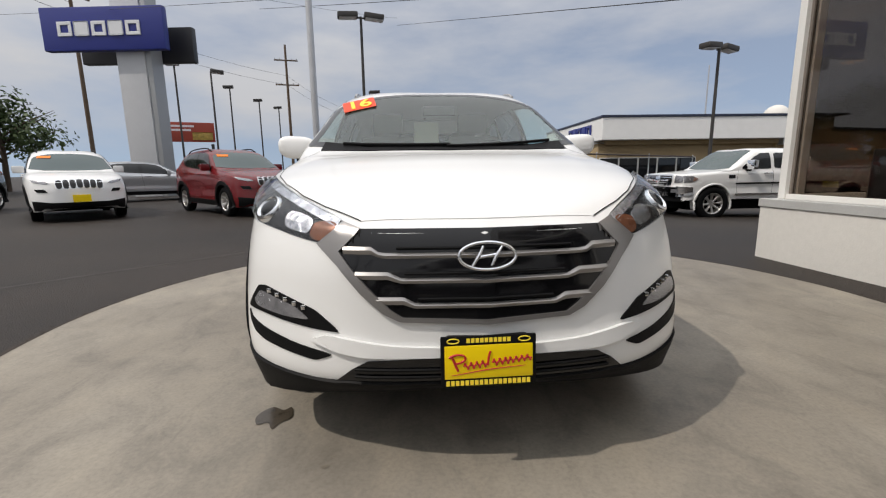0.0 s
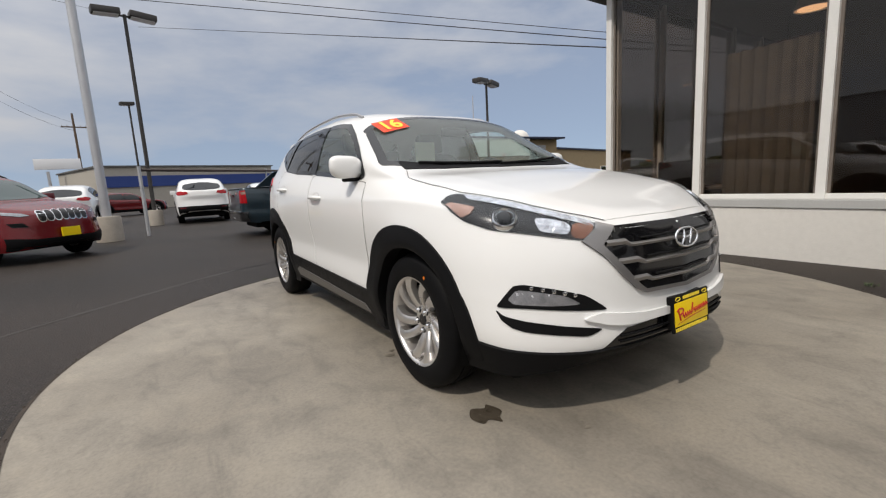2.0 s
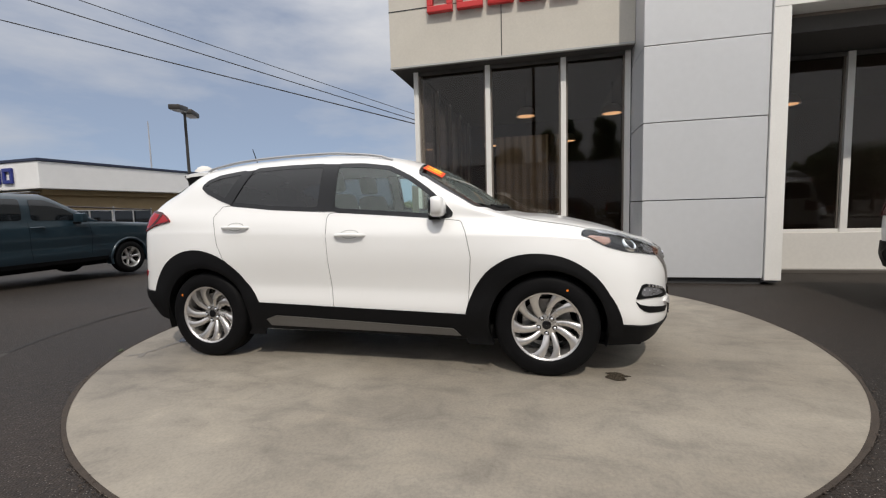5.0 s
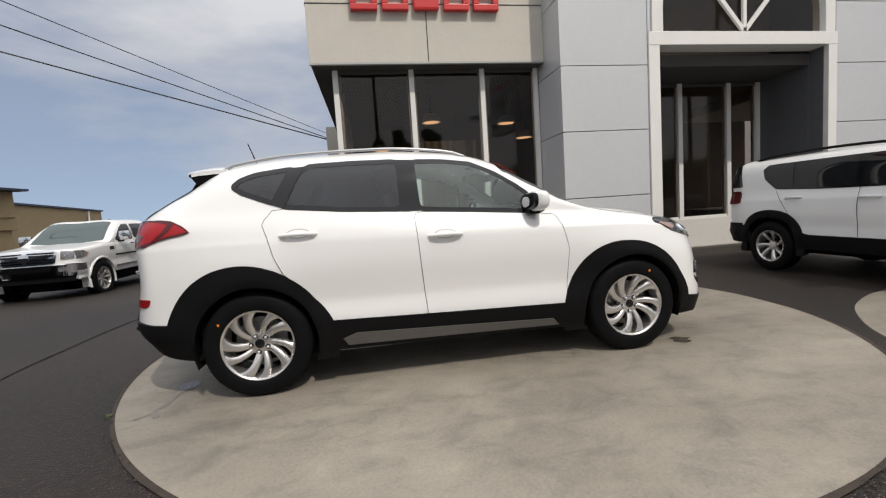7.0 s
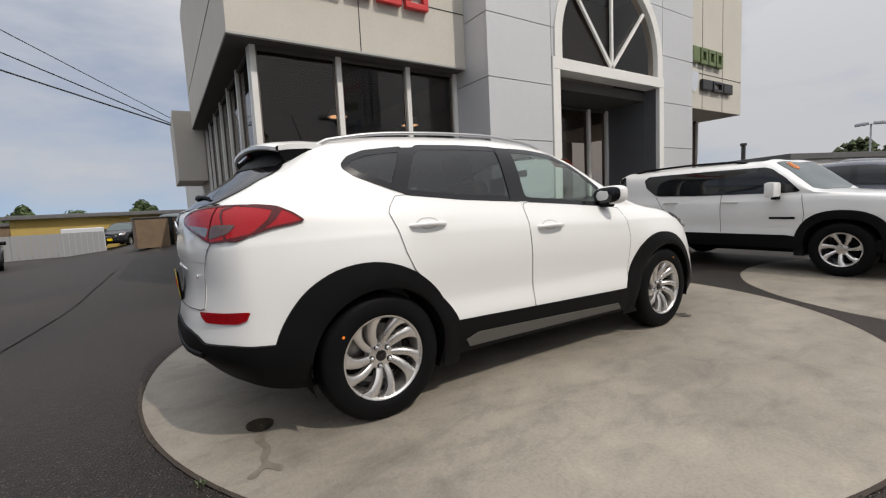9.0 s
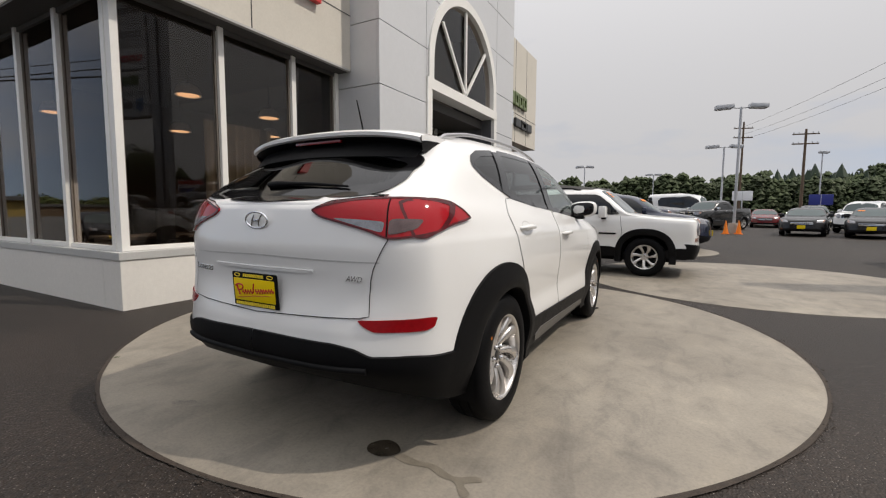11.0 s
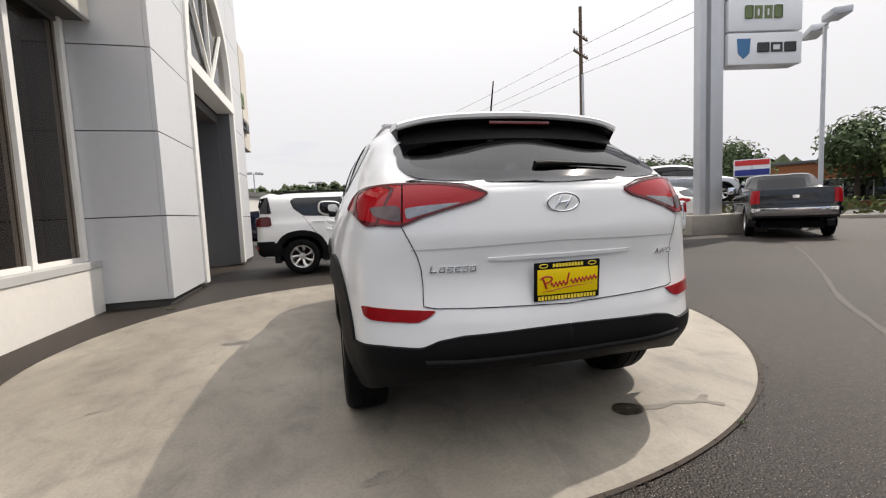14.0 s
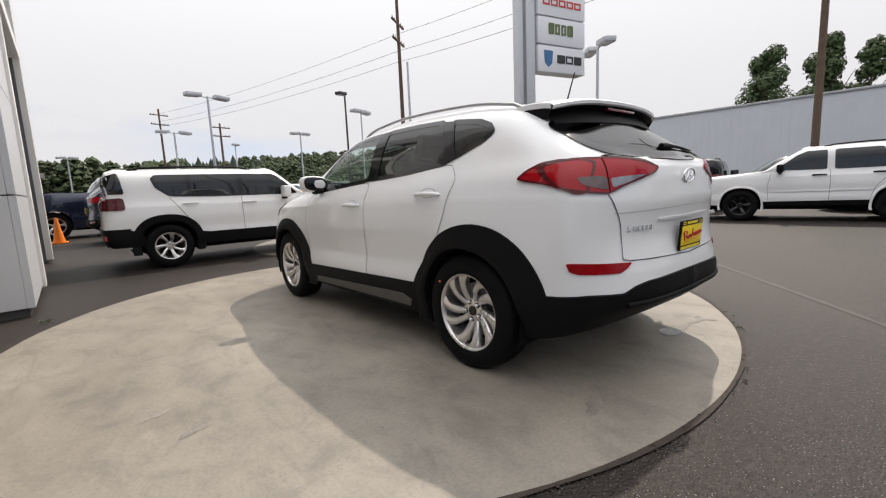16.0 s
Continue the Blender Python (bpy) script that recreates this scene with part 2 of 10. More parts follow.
STEEL = mat("brake_steel", (0.30, 0.29, 0.28), 0.45, 0.9, vary=0.2, scale=20)
CHROME = mat("chrome", (0.82, 0.83, 0.85), 0.06, 1.0)
GRILLE = mat("grille_silver", (0.30, 0.29, 0.285), 0.36, 0.75)
REDLENS = mat("red_lens", (0.34, 0.005, 0.010), 0.07, coat=0.25, spec=0.3)
REDDARK = mat("dark_red_lens", (0.13, 0.004, 0.008), 0.10, coat=1.0)
CLEARLENS = mat("clear_lamp_inner", (0.36, 0.36, 0.38), 0.25, 0.7, vary=0.5, scale=25)
AMBER = mat("amber_lens", (0.46, 0.27, 0.21), 0.15, 0.5, coat=1.0, vary=0.5, scale=40)
REDREFL = mat("red_reflector", (0.26, 0.004, 0.007), 0.2, spec=0.25, vary=0.2, scale=40)
LAMPWIN = mat("clear_lamp_window", (0.26, 0.26, 0.28), 0.2, 0.5, vary=0.5, scale=18, coat=0.3)
GREYLENS = mat("grey_pink_lens", (0.11, 0.075, 0.075), 0.18, 0.3, vary=0.45, scale=22, coat=0.3)
TURNAMB = mat("amber_turn_lens", (0.22, 0.085, 0.045), 0.2, 0.3, coat=0.6, vary=0.5, scale=35)
SMOKED = mat("smoked_red_lens", (0.075, 0.006, 0.008), 0.12, coat=0.3, spec=0.3, vary=0.5, scale=30)
FACET = mat("faceted_reflector", (0.62, 0.62, 0.65), 0.2, 1.0, vary=0.5, scale=30, bump=0.8, bscale=45)
RAIL = mat("silver_rail", (0.42, 0.42, 0.43), 0.35, 0.7)
LAMPIN = mat("lamp_housing", (0.022, 0.022, 0.024), 0.25, 0.3, vary=0.3, scale=20)
LENS = glass_mat("lamp_lens", (0.93, 0.95, 0.96), 1.45)
GLASS = glass_mat("green_tint_glass", (0.80, 0.91, 0.87), 1.85, sky_haze=0.09)
PRIV = glass_mat("privacy_glass", (0.12, 0.13, 0.135), 1.85)
BACKGLASS = glass_mat("dark_back_glass", (0.040, 0.043, 0.046), 1.70)
CARGLASS = mat("dark_car_glass", (0.010, 0.012, 0.014), 0.03, spec=0.6)
TINTG = mat("pale_green_car_glass", (0.05, 0.075, 0.075), 0.03, spec=0.6)
SHOPGLASS = glass_mat("bronze_shop_glass", (0.61, 0.565, 0.525), 1.55)
YELLOW = mat("yellow_plate", (0.86, 0.62, 0.0), 0.35)
REDINK = mat("red_ink", (0.45, 0.01, 0.02), 0.4)
ORANGE = mat("orange_sticker", (0.85, 0.22, 0.01), 0.5)
YELLOWINK = mat("yellow_sticker", (0.95, 0.72, 0.05), 0.5)
SEATF = mat("grey_seat_fabric", (0.16, 0.16, 0.15), 0.8, vary=0.15, scale=30)
SIGNWHITE_PLATE = mat("pale_plate", (0.60, 0.62, 0.64), 0.4, vary=0.2, scale=30)
DASH = mat("black_dashboard", (0.02, 0.021, 0.022), 0.6, vary=0.1)

# ---- helpers for meshes ----


def soften(bm):
    """Smooth shading that keeps true edges sharp."""
    for f in bm.faces:
        f.smooth = True
    if len(bm.edges) < 40000:
        for e in bm.edges:
            if len(e.link_faces) == 2 and e.calc_face_angle() > 0.87:
                e.smooth = False


def part(name, bm, material, parent=None, label="", smooth=True):
    """Links a bmesh as one mesh object, under a thing or a part."""
    me = bpy.data.meshes.new(name)
    bm.normal_update()
    if smooth:
        soften(bm)
    bm.to_mesh(me)
    bm.free()
    if material:
        me.materials.append(material)
    ob = new(name, me)
    if parent:
        ob.parent = parent
    if label:
        ob["label"] = label
    return ob


def root(name, m, label, category, group=""):
    ob = new(name)
    ob.empty_display_size = 0.1
    ob.matrix_world = m
    return tagged(ob, label, category, group)


def box(bm, x0, y0, z0, x1, y1, z1, bevel=0.0):
    r = bmesh.ops.create_cube(bm, size=1)["verts"]
    bmesh.ops.scale(bm, vec=(x1 - x0, y1 - y0, z1 - z0), verts=r)
    bmesh.ops.translate(bm, vec=((x0 + x1) / 2, (y0 + y1) / 2, (z0 + z1) / 2), verts=r)
    if bevel:
        es = list({e for v in r for e in v.link_edges})
        bmesh.ops.bevel(bm, geom=es, offset=bevel, segments=2, affect="EDGES", profile=0.6)
    return bm


def boxm(x0, y0, z0, x1, y1, z1, bevel=0.0):
    return box(bmesh.new(), x0, y0, z0, x1, y1, z1, bevel)


def sweep(bm, path, radii, sides=10, caps=True):
    """A round tube along a path, with a radius at each point."""
    rings = []
    pts = [Vector(p) for p in path]
    for i, p in enumerate(pts):
        d = (pts[min(i + 1, len(pts) - 1)] - pts[max(i - 1, 0)]).normalized()
        u = d.orthogonal().normalized() if i == 0 else (uu - d * uu.dot(d)).normalized()
        uu = u
        w = d.cross(u)
        r = radii[i] if isinstance(radii, (list, tuple)) else radii
        rings.append([bm.verts.new(p + (u * math.cos(a) + w * math.sin(a)) * r)
                      for a in (2 * math.pi * k / sides for k in range(sides))])
    for a, b in zip(rings, rings[1:]):
        for k in range(sides):
            bm.faces.new((a[k], a[(k + 1) % sides], b[(k + 1) % sides], b[k]))
    if caps:
        bm.faces.new(rings[0][::-1])
        bm.faces.new(rings[-1])
    return bm


def lathe(bm, profile, sides=48, axis="x"):
    """Turns a profile of (along, radius) about an axis."""
    rings = []
    for a, r in profile:
        ring = []
        for k in range(sides):
            t = 2 * math.pi * k / sides
            c, s = r * math.cos(t), r * math.sin(t)
            ring.append(bm.verts.new((a, c, s) if axis == "x" else (c, s, a)))
        rings.append(ring)
    for a, b in zip(rings, rings[1:]):
        for k in range(sides):
            bm.faces.new((a[k], a[(k + 1) % sides], b[(k + 1) % sides], b[k]))
    return bm


def prism(bm, pts, depth, to):
    """Extrudes a 2D outline; to(u, v, w) gives the place in 3D for depth w from 0 to depth."""
    a = [bm.verts.new(to(u, v, 0)) for u, v in pts]
    b = [bm.verts.new(to(u, v, depth)) for u, v in pts]
    n = len(pts)
    bm.faces.new(a[::-1])
    bm.faces.new(b)
    for i in range(n):
        bm.faces.new((a[i], a[(i + 1) % n], b[(i + 1) % n], b[i]))
    bmesh.ops.recalc_face_normals(bm, faces=bm.faces)
    return bm


def spline(knots, pts, s):
    """A smooth curve through points at the given knots."""
    k, p = np.asarray(knots, float), np.asarray(pts, float)
    d = np.diff(p, axis=0) / np.diff(k)[:, None]
    m = np.empty_like(p)
    m[0], m[-1] = d[0], d[-1]
    h = np.diff(k)
    m[1:-1] = (d[:-1] * h[1:, None] + d[1:] * h[:-1, None]) / (h[1:] + h[:-1])[:, None]
    s = np.asarray(s, float)
    i = np.clip(np.searchsorted(k, s, side="right") - 1, 0, len(k) - 2)
    t = ((s - k[i]) / h[i])[:, None]
    hh = h[i][:, None]
    return ((2 * t**3 - 3 * t**2 + 1) * p[i] + (t**3 - 2 * t**2 + t) * hh * m[i]
            + (-2 * t**3 + 3 * t**2) * p[i + 1] + (t**3 - t**2) * hh * m[i + 1])


def smooth_loop(pts, per=5):
    """A rounded closed outline through 2D points."""
    p = list(pts)
    n = len(p)
    ext = p[-2:] + p + p[:3]
    out = spline(range(len(ext)), ext, np.linspace(2, 2 + n, n * per, endpoint=False))
    return [tuple(q) for q in out]


def clip_half(poly, axis, value, keep_more):
    out = []
    for i, a in enumerate(poly):
        b = poly[(i + 1) % len(poly)]
        ia = a[axis] >= value if keep_more else a[axis] <= value
        ib = b[axis] >= value if keep_more else b[axis] <= value
        if ia:
            out.append(a)
        if ia != ib:
            t = (value - a[axis]) / (b[axis] - a[axis])
            out.append((a[0] + t * (b[0] - a[0]), a[1] + t * (b[1] - a[1])))
    return out


def inside(poly, x, y):
    c = False
    for i, (x0, y0) in enumerate(poly):
        x1, y1 = poly[i - 1]
        if (y0 > y) != (y1 > y) and x < (x1 - x0) * (y - y0) / (y1 - y0) + x0:
            c = not c
    return c

def letter(kind, w, h, t):
    """A plain sign shape: a rounded block with a slot, as a stand-in for a letter."""
    bm = bmesh.new()
    s = h * 0.24
    if kind == "o":
        for b in ((0, 0, w, s), (0, h - s, w, h), (0, s, s, h - s), (w - s, s, w, h - s)):
            box(bm, b[0], -t, b[1], b[2], 0, b[3], h * 0.03)
    elif kind == "e":
        for b in ((0, 0, w, s), (0, h - s, w, h), (0, h * 0.4, w * 0.8, h * 0.4 + s * 0.8), (0, s, s, h - s)):
            box(bm, b[0], -t, b[1], b[2], 0, b[3], h * 0.03)
    elif kind == "v":
        for q in (0, 1):
            prism(bm, [(w * q, h), (w * (0.5 - 0.16 * (1 - 2 * q)), 0), (w * (0.5 + 0.16 * (1 - 2 * q)), 0), (w * q + s * 1.2 * (1 - 2 * q), h)], t, lambda u, v, d: (u, -d, v))
    elif kind == "l":
        for b in ((0, 0, w, s), (0, s, s, h)):
            box(bm, b[0], -t, b[1], b[2], 0, b[3], h * 0.03)
    else:
        box(bm, 0, -t, 0, w, 0, h, h * 0.10)
    return bm


# ---- car bodies: one smooth skin, and panels laid on it ----

STATION = range(13)


from mathutils.bvhtree import BVHTree as BVH


class Skin:
    """The outer skin of a car: long curves from the middle of the nose round the side to the middle of the tail."""

    def __init__(self, curves, ns=170, nv=64, warp=None):
        s = np.linspace(0, 12, ns)
        rows = []
        for knots, pts in curves:
            c = spline(knots, pts, s)
            if warp:
                c = np.array([warp(*q) for q in c])
            rows.append(c)
        rows = np.array(rows)                       # level, station, xyz
        ghost = rows[-2] * (-1, 1, 1)
        lv = np.concatenate([rows, ghost[None]])
        v = np.linspace(0, len(rows) - 1, nv)
        lf = lv.reshape(len(lv), -1)
        flat = spline(range(len(lv)), lf, v)
        soft = flat.copy()
        for a, b in ((0, 2), (2, 4), (4, 8)):       # creases along the shoulder and the lower doors
            pick = (v >= a - 1e-9) & (v <= b + 1e-9)
            flat[pick] = spline(range(a, b + 1), lf[a:b + 1], v[pick]) if b < 8 else spline(range(4, len(lv)), lf[4:], v[pick])
        flat = (0.72 * flat + 0.28 * soft).reshape(nv, ns, 3)
        ridge_fold = soft.copy()
        for a, b in ((4, 6), (6, len(lv) - 1)):     # fold along the edges of the hood
            pick = (v >= a - 1e-9) & (v <= b + 1e-9)
            ridge_fold[pick] = spline(range(a, b + 1), lf[a:b + 1], v[pick])
        ridge_fold = ridge_fold.reshape(nv, ns, 3)
        share = np.clip((4.6 - s) / 0.8, 0, 1)[None, :, None] * np.clip((v - 4.0) / 0.5, 0, 1)[:, None, None]
        flat = flat * (1 - 0.8 * share) + ridge_fold * 0.8 * share
        flat[:, 0, 0] = flat[:, -1, 0] = 0
        flat[-1, :, 0] = 0
        self.grid = flat
        self.warp = warp
        verts, faces = [], []
        for side in (1, -1):
            o = len(verts)
            verts += [tuple(q * (side, 1, 1)) for q in flat.reshape(-1, 3)]
            for i in range(nv - 1):
                for j in range(ns - 1):
                    q = (o + i * ns + j, o + i * ns + j + 1, o + (i + 1) * ns + j + 1, o + (i + 1) * ns + j)
                    faces.append(q[::-1] if side > 0 else q)
        bm = bmesh.new()
        vs = [bm.verts.new(p) for p in verts]
        for f in faces:
            try:
                bm.faces.new([vs[i] for i in f])
            except ValueError:
                pass
        bmesh.ops.remove_doubles(bm, verts=bm.verts, dist=0.0008)
        bmesh.ops.recalc_face_normals(bm, faces=bm.faces)
        bm.faces.ensure_lookup_table()
        if sum(f.normal.x * f.calc_center_median().x for f in bm.faces) < 0:
            bmesh.ops.reverse_faces(bm, faces=bm.faces)
        self.bm = bm
        from_bm = bm.copy()
        bmesh.ops.triangulate(from_bm, faces=from_bm.faces)
        self.tree = BVH.FromBMesh(from_bm)
        from_bm.free()

    def shell(self, holes):
        """The skin with its openings: holes(x, y, z) says where it is cut."""
        bm = self.bm.copy()
        gone = [f for f in bm.faces if holes(*f.calc_center_median())]
        bmesh.ops.delete(bm, geom=gone, context="FACES")
        return bm

    def at(self, view, u, v):
        """The place and the normal on the skin, seen from a side."""
        if view in ("right", "left"):
            sg = -1 if view == "right" else 1
            o, d = Vector((sg * 4, u, v)), Vector((-sg, 0, 0))
        elif view == "front":
            o, d = Vector((u, -8, v)), Vector((0, 1, 0))
        elif view == "rear":
            o, d = Vector((u, 8, v)), Vector((0, -1, 0))
        else:
            o, d = Vector((u, v, 6)), Vector((0, 0, -1))
        p, n, _, _ = self.tree.ray_cast(o, d)
        if p is None:
            return None, None
        return p, (n if n.dot(d) < 0 else -n)

    def lay(self, view, outline, off=0.003, step=0.03, skirt=0.008, bm=None, hole=None):
        """A panel of the given outline laid on the skin, off metres proud, with its edge turned in."""
        bm = bm or bmesh.new()
        us, vs = [p[0] for p in outline], [p[1] for p in outline]
        nu = max(1, math.ceil((max(us) - min(us)) / step))
        nv = max(1, math.ceil((max(vs) - min(vs)) / step))
        gu, gv = np.linspace(min(us), max(us), nu + 1), np.linspace(min(vs), max(vs), nv + 1)
        cache, made = {}, []

        def vert(q):
            k = (round(q[0], 5), round(q[1], 5))
            if k not in cache:
                p, n = self.at(view, *q)
                cache[k] = bm.verts.new(p + n * off) if p is not None else None
                if p is not None:
                    norm[cache[k]] = n
            return cache[k]

        norm = {}
        for i in range(nu):
            col = clip_half(clip_half(outline, 0, gu[i], True), 0, gu[i + 1], False)
            if len(col) < 3:
                continue
            for j in range(nv):
                cell = clip_half(clip_half(col, 1, gv[j], True), 1, gv[j + 1], False)
                if len(cell) < 3:
                    continue
                if hole and inside(hole, (gu[i] + gu[i + 1]) / 2, (gv[j] + gv[j + 1]) / 2):
                    continue
                ring = []
                for q in cell:
                    w = vert(q)
                    if w is not None and (not ring or ring[-1] is not w) and w not in ring:
                        ring.append(w)
                if len(ring) >= 3:
                    try:
                        f = bm.faces.new(ring)
                    except ValueError:
                        continue
                    f.normal_update()
                    if f.calc_area() < 1e-9:
                        bm.faces.remove(f)
                        continue
                    if f.normal.dot(norm[ring[0]]) < 0:
                        f.normal_flip()
                    made.append(f)
        if skirt and made:
            edge = [e for f in made if f.is_valid for e in f.edges if e.is_boundary]
            for e in edge:
                e.smooth = False
            r = bmesh.ops.extrude_edge_only(bm, edges=list(set(edge)))
            for w in [g for g in r["geom"] if isinstance(g, bmesh.types.BMVert)]:
                src = [e.other_vert(w) for e in w.link_edges if e.other_vert(w) in norm]
                n = norm[src[0]] if src else Vector((0, 0, 1))
                w.co = w.co - n * (skirt + off)
        return bm

    def band(self, s0, s1, top, off, n=40, rows=7, bottom=None):
        """A strip round the foot of the skin from one station to another, up to the height top(s)."""
        bm = bmesh.new()
        ns = self.grid.shape[1]
        prev = None
        for s in np.linspace(s0, s1, n):
            j = s / 12 * (ns - 1)
            a = min(int(j), ns - 2)
            col = self.grid[:, a] * (1 - (j - a)) + self.grid[:, a + 1] * (j - a)
            k = int(np.argmax(col[:, 2] > 0.95)) or len(col)
            col = col[:k]
            zb, zt = col[0, 2], top(s)
            row = []
            for z in np.linspace(zb, zt, rows):
                row.append(np.array([np.interp(z, col[:, 2], col[:, i]) for i in range(3)]))
            row = [Vector(q) for q in row]
            row.insert(0, row[0] + Vector((0, 0, 0.0)) - Vector((row[0].x, row[0].y, 0)).normalized() * 0.12)
            if prev is None:
                grid = []
            grid.append(row)
            prev = row
        out = []
        for i, row in enumerate(grid):
            t = (grid[min(i + 1, n - 1)][1] - grid[max(i - 1, 0)][1]).normalized()
            vs = []
            for k, q in enumerate(row):
                up = (row[min(k + 1, rows)] - row[max(k - 1, 1)])
                nn = t.cross(up.normalized() if up.length > 1e-6 else Vector((0, 0, 1)))
                if nn.dot(Vector((q.x, q.y, 0))) < 0:
                    nn = -nn
                nn.normalize()
                vs.append(q + nn * (off if k else 0))
            vs.append(row[-1] - Vector((0, 0, -0.004)))
            out.append(vs)
        for sg in (1, -1):
            gv = [[bm.verts.new((q.x * sg, q.y, q.z)) for q in r] for r in out]
            for a, b in zip(gv, gv[1:]):
                for i in range(len(a) - 1):
                    bm.faces.new((a[i], a[i + 1], b[i + 1], b[i]))
        bmesh.ops.remove_doubles(bm, verts=bm.verts, dist=0.0015)
        bmesh.ops.recalc_face_normals(bm, faces=bm.faces)
        return bm

    def border(self, view, outline, grow, shrink, off, bm=None):
        """A band that follows a closed outline on the skin."""
        bm = bm or bmesh.new()
        o, i = ring_outline(outline, grow), ring_outline(outline, -shrink)
        vv = []
        for a, b in zip(o, i):
            row = []
            for t in (0, 0.5, 1):
                p, nn = self.at(view, a[0] + (b[0] - a[0]) * t, a[1] + (b[1] - a[1]) * t)
                row.append(bm.verts.new(p + nn * off) if p is not None else None)
            vv.append(row)
        n = len(vv)
        for k in range(n):
            for j in range(2):
                q = (vv[k][j], vv[k][j + 1], vv[(k + 1) % n][j + 1], vv[(k + 1) % n][j])
                if all(q):
                    bm.faces.new(q)
        bmesh.ops.recalc_face_normals(bm, faces=bm.faces)
        return bm

    def strip(self, view, pts, width, off=0.002, bm=None):
        """A narrow band along a line laid on the skin."""
        bm = bm or bmesh.new()
        a = None
        for i, (u, v) in enumerate(pts):
            p0, p1 = pts[max(i - 1, 0)], pts[min(i + 1, len(pts) - 1)]
            du, dv = p1[0] - p0[0], p1[1] - p0[1]
            ln = math.hypot(du, dv) or 1
            nu, nv = -dv / ln * width / 2, du / ln * width / 2
            r = []
            for s in (1, -1):
                p, n = self.at(view, u + s * nu, v + s * nv)
                if p is None:
                    r = None
                    break
                r.append(bm.verts.new(p + n * off))
            if r and a:
                try:
                    bm.faces.new((a[0], a[1], r[1], r[0]))
                except ValueError:
                    pass
            a = r
        bmesh.ops.recalc_face_normals(bm, faces=bm.faces)
        return bm


def ring_outline(outline, grow):
    """An outline moved out (or in, for less than 0) by about grow."""
    out = []
    n = len(outline)
    area = sum(outline[i - 1][0] * outline[i][1] - outline[i][0] * outline[i - 1][1] for i in range(n))
    sg = 1 if area > 0 else -1
    for i, (u, v) in enumerate(outline):
        a, b = outline[i - 1], outline[(i + 1) % n]
        du, dv = b[0] - a[0], b[1] - a[1]
        ln = math.hypot(du, dv) or 1
        out.append((u + sg * dv / ln * grow, v - sg * du / ln * grow))
    return out


def crisp(pts, r=0.22, per=3):
    """An outline with slightly rounded corners and straight runs."""
    out = []
    n = len(pts)
    for i in range(n):
        a, b, c = pts[i - 1], pts[i], pts[(i + 1) % n]
        p = (b[0] + (a[0] - b[0]) * r, b[1] + (a[1] - b[1]) * r)
        q = (b[0] + (c[0] - b[0]) * r, b[1] + (c[1] - b[1]) * r)
        for k in range(per):
            t = k / (per - 1)
            out.append(((1 - t) ** 2 * p[0] + 2 * t * (1 - t) * b[0] + t * t * q[0], (1 - t) ** 2 * p[1] + 2 * t * (1 - t) * b[1] + t * t * q[1]))
    return out


def dense(pts, n=12):
    """Points added evenly along an open line."""
    out = []
    for a, b in zip(pts, pts[1:]):
        out += [(a[0] + (b[0] - a[0]) * k / n, a[1] + (b[1] - a[1]) * k / n) for k in range(n)]
    return out + [pts[-1]]


def mirror_u(pts):
    return [(-u, v) for u, v in pts][::-1]


def tyre_mesh(r, w, sides=56):
    h = w / 2
    return lathe(bmesh.new(), [(-h * 0.82, r * 0.63), (-h * 0.98, r * 0.68), (-h, r * 0.78), (-h * 0.96, r * 0.90), (-h * 0.84, r * 0.965),
                               (-h * 0.66, r * 0.99), (-h * 0.30, r), (-h * 0.28, r * 0.982), (-h * 0.22, r * 0.982), (-h * 0.2, r),
                               (h * 0.2, r), (h * 0.22, r * 0.982), (h * 0.28, r * 0.982), (h * 0.30, r),
                               (h * 0.66, r * 0.99), (h * 0.84, r * 0.965), (h * 0.96, r * 0.90), (h, r * 0.78), (h * 0.98, r * 0.68), (h * 0.82, r * 0.63)], sides)


